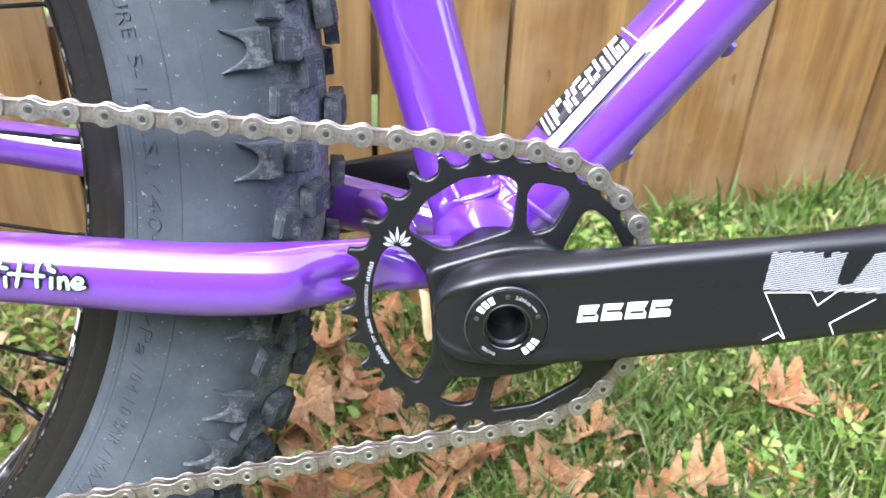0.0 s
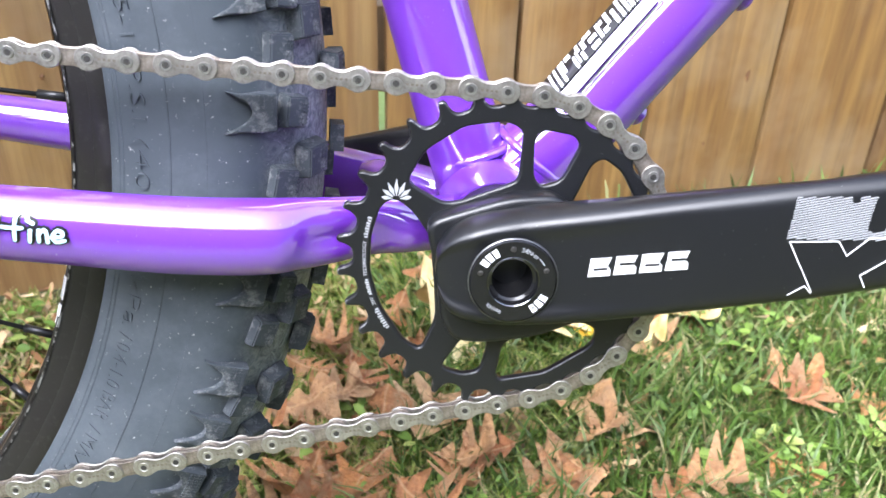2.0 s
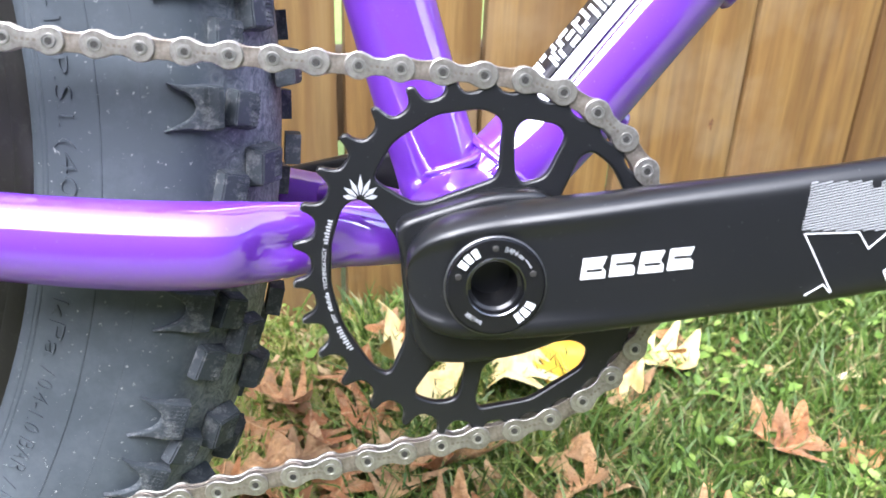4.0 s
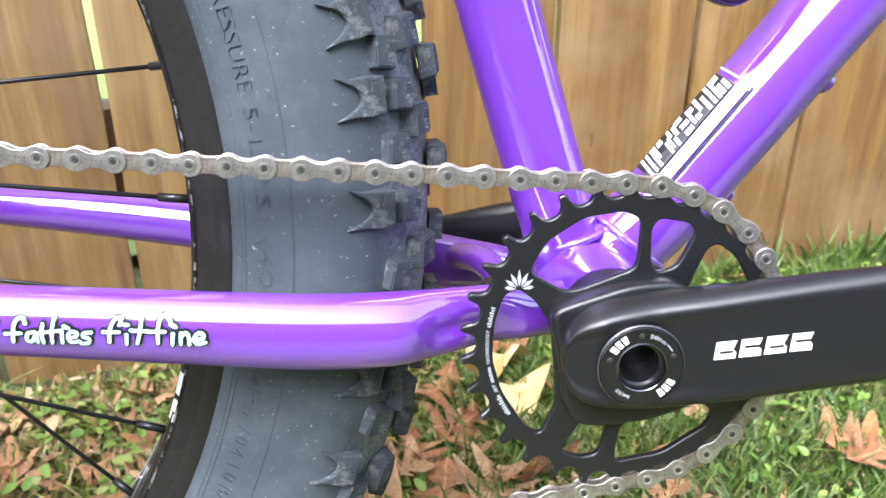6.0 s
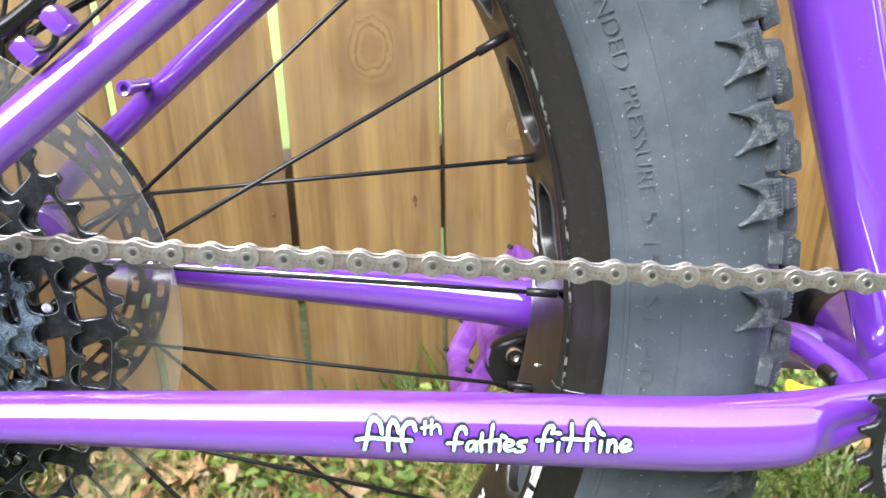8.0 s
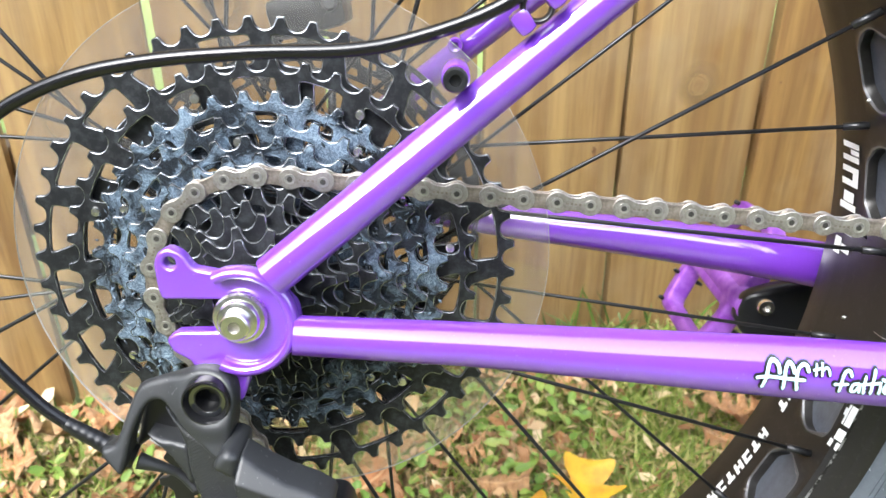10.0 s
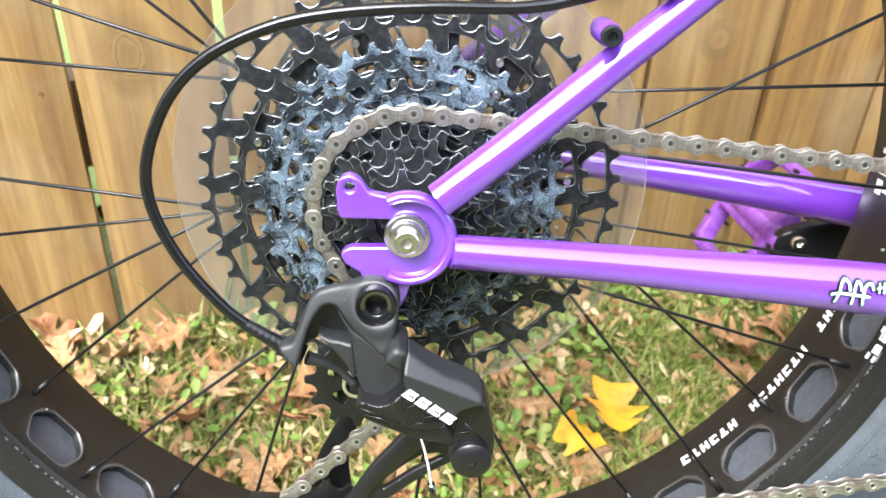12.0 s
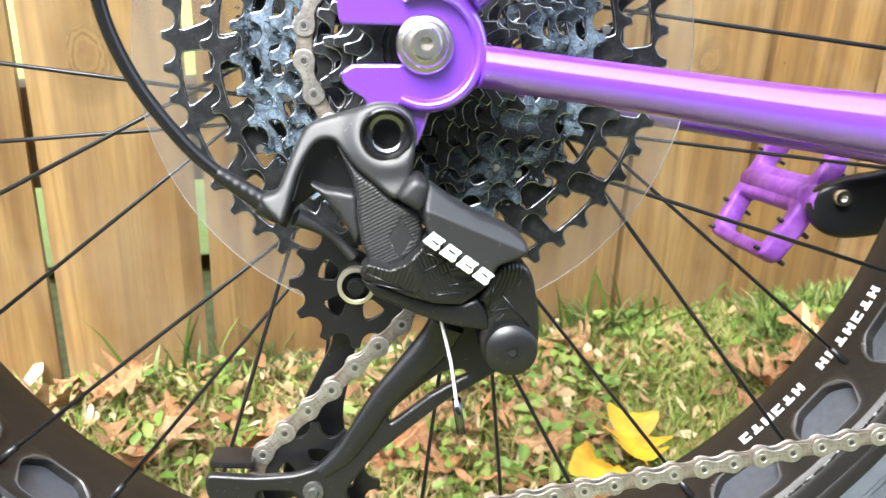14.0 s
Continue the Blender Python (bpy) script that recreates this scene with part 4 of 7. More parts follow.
def on_tyre(angle, r, y, tilt, twist=0.0):
    """A frame on the tyre: local x along the turn, -y outwards, z away from the rim; tilt turns the face towards the tread."""
    a = radians(angle)
    base = Matrix.Translation((AX[0] + r * math.cos(a), y, AX[1] + r * math.sin(a)))
    return base @ Matrix.Rotation(math.pi / 2 - a, 4, "Y") @ Matrix.Rotation(radians(-tilt), 4, "X") @ Matrix.Rotation(radians(twist), 4, "Y")


# the moulded pattern repeats with unequal steps
STEPS = [4.4, 4.7, 7.1, 11.8, 7.0] * 10 + [5.0, 5.0]
a = 16.1
rt = random.Random(3)
for k, step in enumerate(STEPS):
    part("wing_knob", WING2 if k % 5 == 3 else WING, tyre, "", on_tyre(a, 0.3476, -0.0500, 22, rt.uniform(-3, 3)))
    for share in ((0.4, 0.78) if step > 10 else (0.5,)):
        part("shoulder_knob", SHOULDER, tyre, "", on_tyre(a - step * share, 0.3562, -0.0422, 46, rt.uniform(4, 12)))
    if step > 6:
        part("shoulder_knob", SHOULDER, tyre, "", on_tyre(a - 0.3, 0.3596, -0.0385, 52, rt.uniform(4, 12)))
    part("centre_knob", CENTRE, tyre, "", on_tyre(a - step * 0.3, 0.3662 + rt.uniform(-0.001, 0.001), -0.0285, 66, rt.uniform(-6, 6)))
    part("centre_knob", CENTRE, tyre, "", on_tyre(a - step * 0.75, 0.3728 + rt.uniform(-0.001, 0.001), -0.0100, 83, rt.uniform(-6, 6)))
    a -= step
# the far half of the tread, one joined piece
verts, faces = [], []
for k in range(72):
    for r, y, tilt, sh in ((0.3728, 0.0105, 97, 0.2), (0.3662, 0.0280, 112, 0.7), (0.3570, 0.0420, 132, 0.4), (0.3480, 0.0498, 156, 0.0)):
        mt = on_tyre(0.55 + 5 * (k + sh), r, y, tilt)
        for v in PLAIN.vertices:
            verts.append(mt @ v.co)
        o = len(verts) - len(PLAIN.vertices)
        faces += [tuple(o + i for i in p.vertices) for p in PLAIN.polygons]
far = part("far_tread", mesh_from("far_tread", verts, faces, TREAD, False), tyre)
far["kind"] = "stuff"

# rim with cut-outs
NS = 32
PH = 0.0


def rim_r(y):
    return float(np.interp(y, [-0.0412, -0.0400, -0.0385, -0.0360, -0.0200, 0.0, 0.0200, 0.0340, 0.0385, 0.0412], [0.2840, 0.2775, 0.2748, 0.2725, 0.2705, 0.2690, 0.2682, 0.2700, 0.2760, 0.2840]))


YC = -0.0165
HB = 0.0195


def rim_mesh():
    """The inner face with its cut-outs between the spokes, and the plain bands beside them."""
    verts, faces = [], []
    half = math.pi / NS
    hole = rounded([(-0.0186, -0.0008), (-0.0118, -0.0138), (0.0118, -0.0138), (0.0186, -0.0008), (0.0170, 0.0054), (0.0092, 0.0138), (-0.0092, 0.0138), (-0.0170, 0.0054)], 0.0030, 3)
    n = len(hole)
    hw = 0.2665 * half
    rect = []
    for x, y in hole:
        k = 1 / max(abs(x) / hw, abs(y) / HB)
        rect.append([x * k, y * k])
    for cx in (-hw, hw):
        for cy in (-HB, HB):
            best = min(rect, key=lambda q: (q[0] - cx) ** 2 + (q[1] - cy) ** 2)
            best[:] = [cx, cy]
    for s in range(NS):
        mid = radians(PH) + 2 * math.pi * (s + 0.5) / NS
        if s == NS - 1:
            break
        rows = [[(x, y, 0.0045) for x, y in hole]]
        for t, lip in ((0.0, 0.0), (0.06, -0.0008), (0.16, -0.0007), (0.28, 0.0), (0.6, 0.0), (1.0, 0.0)):
            rows.append([(x + (rx - x) * t, y + (ry - y) * t, lip) for (x, y), (rx, ry) in zip(hole, rect)])
        o = len(verts)
        for row in rows:
            for px, py, lip in row:
                a = mid + px / 0.2665
                r = rim_r(py + YC) + lip
                verts.append((AX[0] + r * math.cos(a), py + YC, AX[1] + r * math.sin(a)))
        for j in range(len(rows) - 1):
            for i in range(n):
                faces.append((o + j * n + i, o + (j + 1) * n + i, o + (j + 1) * n + (i + 1) % n, o + j * n + (i + 1) % n))
    # the welded seam takes the place of one cut-out
    cuts = 6
    ys = [YC - HB + 2 * HB * j / 8 for j in range(9)]
    o = len(verts)
    for k in range(cuts + 1):
        a = mid + half * (2 * k / cuts - 1)
        verts += [(AX[0] + rim_r(y) * math.cos(a), y, AX[1] + rim_r(y) * math.sin(a)) for y in ys]
    for k in range(cuts):
        for j in range(8):
            faces.append((o + k * 9 + j, o + k * 9 + j + 1, o + (k + 1) * 9 + j + 1, o + (k + 1) * 9 + j))
    for ys in ([-0.0412, -0.0400, -0.0385, YC - HB + 0.0002], [YC + HB - 0.0002, 0.008, 0.014, 0.020, 0.027, 0.034, 0.0385, 0.0400, 0.0412]):
        o, q, m3 = len(verts), len(ys), 128
        for k in range(m3):
            a = radians(PH) + 2 * math.pi * k / m3
            for y in ys:
                r = rim_r(y)
                verts.append((AX[0] + r * math.cos(a), y, AX[1] + r * math.sin(a)))
        for k in range(m3):
            for i in range(q - 1):
                faces.append((o + k * q + i, o + k * q + i + 1, o + ((k + 1) % m3) * q + i + 1, o + ((k + 1) % m3) * q + i))
    me = mesh_from("rim", verts, faces, RIM)
    me.materials.append(LIP)
    for k in range(NS - 1):
        for i in range(n, n * 3):
            me.polygons[k * n * 6 + i].material_index = 1
    bm = bmesh.new()
    bm.from_mesh(me)
    bmesh.ops.remove_doubles(bm, verts=bm.verts, dist=0.00012)
    bmesh.ops.recalc_face_normals(bm, faces=bm.faces)
    bm.to_mesh(me)
    bm.free()
    return sharpen(me, 40)


rim = part("rim", rim_mesh(), None, "scuffed black wide alloy rim with hexagonal cut-outs")
for sgn in (-1, 1):
    part("rim_flange", lathe("rim_flange", [(sgn * 0.0405, 0.2825), (sgn * 0.0418, 0.2840), (sgn * 0.0426, 0.2890), (sgn * 0.0422, 0.2912), (sgn * 0.0400, 0.2918), (sgn * 0.0385, 0.2830)], RIM, 128, AX), rim)
part("rim_strip", lathe("rim_strip", [(-0.0385, 0.2785), (-0.030, 0.2752), (-0.021, 0.2746), (-0.0165, 0.2752), (-0.012, 0.2742), (-0.003, 0.2738), (0.010, 0.2745)], STRIP, 128, AX), rim, "grey-blue nylon rim strip showing through the cut-outs")


part("rim_ridge", lathe("rim_ridge", [(-0.0391, 0.2750), (-0.0389, 0.2742), (-0.0387, 0.2740), (-0.0385, 0.2740), (-0.0383, 0.2746)], WORN, 160, AX), rim, "worn bright edge of the rim")


# the seam: a fine bead across the wall of the rim
SEAM = radians(-7.9)
part("rim_seam", tube("rim_seam", [(AX[0] + (rim_r(y) - 0.0001) * math.cos(SEAM), y, AX[1] + (rim_r(y) - 0.0001) * math.sin(SEAM), 0.00022, 0.00022) for y in (-0.0411, -0.0400, -0.0385, -0.0360, -0.0300)], BARE, 8, 3), rim, "fine bright welded seam across the rim")


def rim_bars(name, start, step, count, y0, height, spec, mat):
    """White printed bars round the rim where writing cannot be lettered."""
    for k in range(count):
        for da, dy, wa, wy in spec[k % len(spec)]:
            verts, faces = [], []
            a0 = start + step * k + da
            for layer in (0.0007, -0.0006):
                for i in range(3):
                    for j in range(2):
                        a, y = radians(a0 + wa * i / 2), y0 + (dy + wy * j) * height
                        r = rim_r(y) - layer
                        verts.append((AX[0] + r * math.cos(a), y, AX[1] + r * math.sin(a)))
            for i in range(2):
                a = i * 2
                faces += [(a, a + 1, a + 3, a + 2), (6 + a, 8 + a, 9 + a, 7 + a)]
            part(name, mesh_from(name, verts, faces, mat), rim)


# five large bars, then three rows of small ones
BIG = [[(0, 0, 0.6, 0.0115), (0.75, 0, 0.5, 0.0060), (1.4, 0.0, 0.6, 0.0115)], [(0, 0, 0.65, 0.0115), (0.65, 0, 0.75, 0.0040), (1.4, 0, 0.6, 0.0115)], [(0, 0, 0.7, 0.0115), (0.8, 0.0020, 1.1, 0.0075)], [(0, 0, 0.7, 0.0115), (0.7, 0.0, 1.2, 0.0035)], [(0.6, 0, 0.8, 0.0060), (0.1, 0.0065, 1.8, 0.0045)]]
rim_bars("printed_bar", 7.0, -2.55, 5, 0.0040, 1.35, BIG, PRINT)
# scuffed shapes on the outer band
rim_bars("printed_bar", -17.6, -2.7, 2, -0.0388, 1.0, [[(0, 0, 2.2, 0.0040), (0.9, 0.0040, 0.8, 0.0016)], [(0, 0.0002, 0.8, 0.0052), (1.0, 0.0, 1.2, 0.0036)]], PRINT)
for start, many in ((-15.5, 5), (-26.2, 7), (-39.9, 6)):
    rim_bars("printed_bar", start, -1.62, many, 0.0062, 0.78, [[(0, 0, 0.46, 0.0095), (0.46, 0.003, 0.4, 0.003), (0.82, 0, 0.46, 0.0095)], [(0.05, 0, 1.2, 0.0034), (0.3, 0.0034, 0.6, 0.0060)], [(0, 0, 0.5, 0.0095), (0.5, 0.0, 0.7, 0.0030), (0.5, 0.0062, 0.7, 0.0033)]], PRINT)
for k in range(NS):
    a = radians(PH + 11.25 * k)
    if k % 2 == 1:
        part("rivet", lathe("rivet", [(-0.0022, 0.0), (-0.0018, 0.0007), (0.0, 0.0012)], BARE, 10), rim, "", Matrix.Translation((AX[0] + 0.2698 * math.cos(a + 0.045), -0.006, AX[1] + 0.2698 * math.sin(a + 0.045))) @ Matrix.Rotation(-a - math.pi / 2, 4, "Y") @ Matrix.Rotation(-math.pi / 2, 4, "X"))


def rod(name, p, q, r, mat, n=8):
    p, q = Vector(p), Vector(q)
    d = (q - p).normalized()
    s = d.orthogonal().normalized()
    u = d.cross(s)
    verts = [c + (s * math.cos(2 * math.pi * k / n) + u * math.sin(2 * math.pi * k / n)) * r for c in (p, q) for k in range(n)]
    faces = [(k, (k + 1) % n, n + (k + 1) % n, n + k) for k in range(n)] + [tuple(range(n))[::-1], tuple(range(n, 2 * n))]
    return mesh_from(name, verts, faces, mat)


for k in range(NS):
    near = k % 2 == 0
    a = radians(PH + 11.25 * k)
    off = 0.0285 if k % 4 in (0, 1) else -0.0285
    R = 0.2700
    al = math.asin(off / R)
    ph, th = Vector((math.cos(a), math.sin(a))), Vector((-math.sin(a), math.cos(a)))
    d = -ph * math.cos(al) + th * math.sin(al)
    L = R * math.cos(al) - 0.012
    y0, y1 = (-0.0270, -0.030) if near else (-0.0030, 0.036)
    p = Vector((AX[0] + R * ph.x, y0, AX[1] + R * ph.y))
    q = Vector((AX[0] + R * ph.x + d.x * L, y1, AX[1] + R * ph.y + d.y * L))
    s = part("spoke", rod("spoke", p, q, 0.0010, SPOKE), None, "black steel spoke" if k == 0 else "")
    w = (q - p).normalized()
    part("nipple", rod("nipple", p - w * 0.001, p + w * 0.0115, 0.0019, SPOKE), s)
hub = part("hub", lathe("hub", [(-0.040, 0.010), (-0.036, 0.020), (-0.032, 0.035), (-0.028, 0.035), (-0.026, 0.020), (-0.015, 0.016), (0.020, 0.016), (0.032, 0.020), (0.034, 0.033), (0.038, 0.033), (0.040, 0.020), (0.086, 0.012)], ANOD, 40, AX), None, "black alloy rear hub")
guard = part("spoke_protector", lathe("spoke_protector", [(-0.034, 0.038), (-0.0325, 0.100), (-0.034, 0.1188), (-0.0352, 0.1188), (-0.0337, 0.100), (-0.0352, 0.038)], CLEAR, 96, AX), None, "clear plastic spoke protector disc behind the sprockets")
part("disc_edge", lathe("disc_edge", [(-0.0344, 0.1188), (-0.0344, 0.11895), (-0.0349, 0.11895), (-0.0349, 0.1188), (-0.0344, 0.1188)], CLEAREDGE, 120, AX), guard, "pale cut edge of the clear disc")
guard.visible_shadow = False

# ---- cassette ----
TEETH = [11, 13, 15, 17, 19, 22, 25, 28, 32, 36, 42, 50]


def cog_outline(t, depth=0.0034, tip=0.0019, phase=0.0):
    """Blunt teeth between round roots."""
    R = 0.0127 / 2 / math.sin(math.pi / t)
    out = []
    for k in range(t):
        a = phase + 2 * math.pi * k / t
        w = 2 * math.pi / t
        for f, r in ((-0.5, R - depth), (-0.40, R - depth * 0.95), (-0.30, R - depth * 0.77), (-0.23, R - depth * 0.52), (-0.185, R - depth * 0.15), (-0.15, R + tip * 0.55), (-0.11, R + tip), (0.10, R + tip), (0.14, R + tip * 0.55), (0.18, R - depth * 0.15), (0.23, R - depth * 0.52), (0.30, R - depth * 0.77), (0.40, R - depth * 0.95)):
            out.append((r * math.cos(a + f * w), r * math.sin(a + f * w)))
    return out


def slots(count, r0, r1, share, phase, skew=0.0):
    loops = []
    for k in range(count):
        a = phase + 2 * math.pi * k / count
        w = 2 * math.pi / count * share / 2
        pts = [(r1 * math.cos(a + s * w + skew), r1 * math.sin(a + s * w + skew)) for s in (1, 0, -1)]
        pts += [(r0 * math.cos(a + s * w * 0.8), r0 * math.sin(a + s * w * 0.8)) for s in (-1, 0, 1)]
        loops.append(rounded(pts, 0.0022, 2))
    return loops


cassette = part("cassette", lathe("cassette", [(-0.090, 0.012), (-0.089, 0.0155), (-0.086, 0.0155), (-0.044, 0.0175), (-0.044, 0.015)], SPROCKET, 40, AX), None, "black twelve-speed sprocket cluster smeared with blue-grey grease")
COGY = [-0.0897 + 0.0037 * i for i in range(12)]
for i, t in enumerate(TEETH):
    R = 0.0127 / 2 / math.sin(math.pi / t)
    inner = max(0.0145, (0.0127 / 2 / math.sin(math.pi / TEETH[i - 1]) - (0.012 if i < 6 or i > 9 else 0.0165)) if i > 3 else 0.0145)
    loops = [cog_outline(t, 0.0042 if i < 6 else 0.0028, 0.0022, 0.3 * i), ring_of(0, 0, inner, 40, True)]
    if i >= 4:
        top = R - 0.0062
        if top - inner > 0.006:
            loops += slots((10, 12, 13, 14, 16, 18)[min(i - 4, 5)], inner + 0.0020, top + (0.0010 if i < 6 or i > 9 else 0.0), 0.66 if i < 6 or i > 9 else 0.52, 0.4 * i, 0.05)
    if i == 11:
        loops = [cog_outline(t, phase=0.1), ring_of(0, 0, 0.064, 60, True)] + slots(20, 0.0845, 0.0958, 0.72, 0.12, 0.035) + slots(14, 0.068, 0.0805, 0.62, 0.25, 0.02)
    mat = GREASE if 6 <= i <= 9 else SPROCKET
    c = part("sprocket", plate("sprocket", loops, 0.0021, mat, 0.00055, 1), cassette, "greasy blue-grey steel sprocket" if mat is GREASE else "black steel sprocket", at(AX[0], COGY[i], AX[1]))
    # brighter steel on the bevels puts edge highlights into the colour
    c.data.materials.append(COGGLINT)
    for p in c.data.polygons:
        if -0.95 < p.normal.y < (0.2 if i < 6 else -0.15):
            p.material_index = 1
    if i in (8, 9, 10):
        for k in range(7):
            a = 2 * math.pi * k / 7 + i
            rr = R - 0.009
            part("rivet", lathe("rivet", [(-0.0022, 0.0), (-0.0021, 0.0018), (-0.0012, 0.0023), (0.0, 0.0023)], SILVER, 14), c, "", at(rr * math.cos(a), 0, rr * math.sin(a)))
# strings of old grease bridging the sprockets, too many to count
rg = random.Random(9)
verts, faces = [], []
for k in range(620):
    i = rg.choice((6, 7, 8, 9, 9))
    R = 0.0127 / 2 / math.sin(math.pi / TEETH[i])
    a = rg.uniform(0, 2 * math.pi)
    r = R - abs(rg.gauss(0.0005, 0.005))
    c = Vector((AX[0] + r * math.cos(a), COGY[i] - rg.uniform(0.0008, 0.003), AX[1] + r * math.sin(a)))
    l, w = rg.uniform(0.0008, 0.0020), rg.uniform(0.0003, 0.0007)
    tq = Matrix.Rotation(rg.uniform(0, math.pi), 3, "Y")
    o = len(verts)
    for x, y, z in ((l, 0, 0), (-l, 0, 0), (0, w, 0), (0, -w, 0), (0, 0, w), (0, 0, -w)):
        verts.append(c + tq @ Vector((x, y, z)))
    faces += [tuple(o + q for q in f) for f in ((0, 2, 4), (2, 1, 4), (1, 3, 4), (3, 0, 4), (2, 0, 5), (1, 2, 5), (3, 1, 5), (0, 3, 5))]
grease = part("grease", mesh_from("grease", verts, faces, GREASE), cassette)
grease["kind"] = "stuff"

# brake disc and caliper beyond the wheel
rotor_loops = [ring_of(0, 0, 0.0900, 96), ring_of(0, 0, 0.0690, 96, True)]
for k in range(30):
    for r0, r1, sh in ((0.0840, 0.0875, 0.0), (0.0775, 0.0812, 0.5), (0.0712, 0.0748, 0.0)):
        a = 2 * math.pi * (k + sh) / 30
        rotor_loops.append(rounded([(r * math.cos(a + e), r * math.sin(a + e)) for r, e in ((r1, 0.075), (r1, -0.035), (r0, -0.055), (r0, 0.055))], 0.0012, 2))
rotor = part("brake_rotor", plate("brake_rotor", rotor_loops, 0.0018, SPROCKET, 0.0002), None, "dark slotted disc brake rotor on the far side", at(AX[0], 0.0530, AX[1]))
for k in range(6):
    a = 2 * math.pi * k / 6
    part("rotor_arm", rod("rotor_arm", (0.022 * math.cos(a), 0, 0.022 * math.sin(a)), (0.071 * math.cos(a + 0.35), 0, 0.071 * math.sin(a + 0.35)), 0.0022, SPROCKET), rotor)
caliper = part("brake_caliper", box_mesh("brake_caliper", 0.040, 0.030, 0.021, PLASTIC, 0.006), None, "black brake caliper above the far dropout", at(-0.4380, 0.0560, 0.4780, 0, -14, 0))
part("caliper_bolt", lathe("caliper_bolt", [(-0.0165, 0.0), (-0.0165, 0.0030), (-0.0150, 0.0042), (-0.0120, 0.0042)], GUNMETAL, 18), caliper, "", at(0.0130, 0, 0.0020))
part("hose_joint", rod("hose_joint", (0.020, 0, 0.004), (0.036, 0, 0.010), 0.0048, PLASTIC, 14), caliper)

# ---- crankset ----
RR = 0.0127 / 2 / math.sin(math.pi / 30)


def ring_outline():
    out = []
    for k in range(30):
        a = radians(5.6 + 12 * k)
        w = radians(12)
        wide = k % 2
        tipr = 0.0624
        for f, r in ((-0.5, 0.0562), (-0.40, 0.0563), (-0.30, 0.0568), (-0.22, 0.0579), (-0.16, 0.0597), (-0.12 - 0.02 * wide, 0.0614), (-0.06, tipr), (0.04 + 0.03 * wide, tipr), (0.09 + 0.02 * wide, 0.0613), (0.12, 0.0597), (0.18, 0.0579), (0.26, 0.0568), (0.38, 0.0563)):
            out.append((r * math.cos(a + f * w), r * math.sin(a + f * w)))
    return out


WIN = [[(-0.0365, 0.0285), (-0.0300, 0.0400), (-0.0165, 0.0487), (-0.0016, 0.0507), (0.0048, 0.0475), (0.0036, 0.0290), (-0.0047, 0.0260), (-0.0180, 0.0212), (-0.0235, 0.0208)],
       [(0.0086, 0.0440), (0.0115, 0.0477), (0.0228, 0.0457), (0.0252, 0.0420), (0.0190, 0.0290), (0.0114, 0.0270), (0.0090, 0.0308)],
       [(0.0230, 0.0190), (0.0300, 0.0355), (0.0340, 0.0375), (0.0410, 0.0325), (0.0490, 0.0180), (0.0400, 0.0120)],
       [(-0.0460, 0.0195), (-0.0410, 0.0226), (-0.0345, 0.0178), (-0.0280, 0.0080), (-0.0262, -0.0120), (-0.0255, -0.0250), (-0.0312, -0.0382), (-0.0370, -0.0345), (-0.0462, -0.0200), (-0.0500, -0.0060), (-0.0495, 0.0080)],
       [(-0.0235, -0.0455), (-0.0150, -0.0330), (-0.0073, -0.0317), (-0.0054, -0.0356), (-0.0080, -0.0475), (-0.0150, -0.0488)],
       [(-0.0016, -0.0480), (0.0006, -0.0355), (0.0125, -0.0297), (0.0310, -0.0268), (0.0368, -0.0300), (0.0350, -0.0367), (0.0173, -0.0482), (-0.0005, -0.0512)]]
rg_loops = [ring_outline()] + [rounded(w, 0.003, 3) for w in WIN]
ring = part("chainring", plate("chainring", rg_loops, 0.0034, ANOD, 0.0009, 2), None, "black alloy thirty-tooth chainring with curved windows", at(BB[0], -0.0738, BB[1]))
ring.data.materials.append(WORN)
for p in ring.data.polygons:
    c = p.center
    if math.hypot(c.x, c.z) > 0.0572 and 0.1 < abs(p.normal.y) < 0.95:
        p.material_index = 1
# raised inner land of the ring
land = part("spider", plate("spider", [rounded([(-0.030, 0.016), (-0.020, 0.0195), (0.0, 0.0255), (0.016, 0.0262), (0.022, 0.022), (0.034, 0.012), (0.034, -0.020), (0.012, -0.0288), (-0.008, -0.0312), (-0.020, -0.0300), (-0.0245, -0.020), (-0.0255, -0.006)], 0.006, 4)], 0.0110, ANOD, 0.0022, 3), ring, "", at(0, -0.0055, 0))
for k in range(7):
    part("printed_leaf", plate("printed_leaf", [rounded([(0, 0.0012), (0.0008, 0.0040), (0, 0.0080 - 0.0008 * abs(k - 3)), (-0.0008, 0.0040)], 0.0003, 2)], 0.0003, GREYP), ring, "", at(-0.0402, -0.00185, 0.0222) @ pose(0, 0, 0, 0, 27 * (k - 3), 0))


def arc_text(text, start, end, size, r0, mat, parent, y):
    """Small printed words that follow a circle, read from start to end in degrees."""
    me = lettering("printed_word", text, size, mat, 0.0002)
    xs = [v.co.x for v in me.vertices]
    k = radians(start - end) / (max(xs) - min(xs))
    for v in me.vertices:
        a, r = radians(start) - (v.co.x - min(xs)) * k, r0 + v.co.z
        v.co = (r * math.cos(a), y + v.co.y, r * math.sin(a))
    part("printed_word", me, parent)


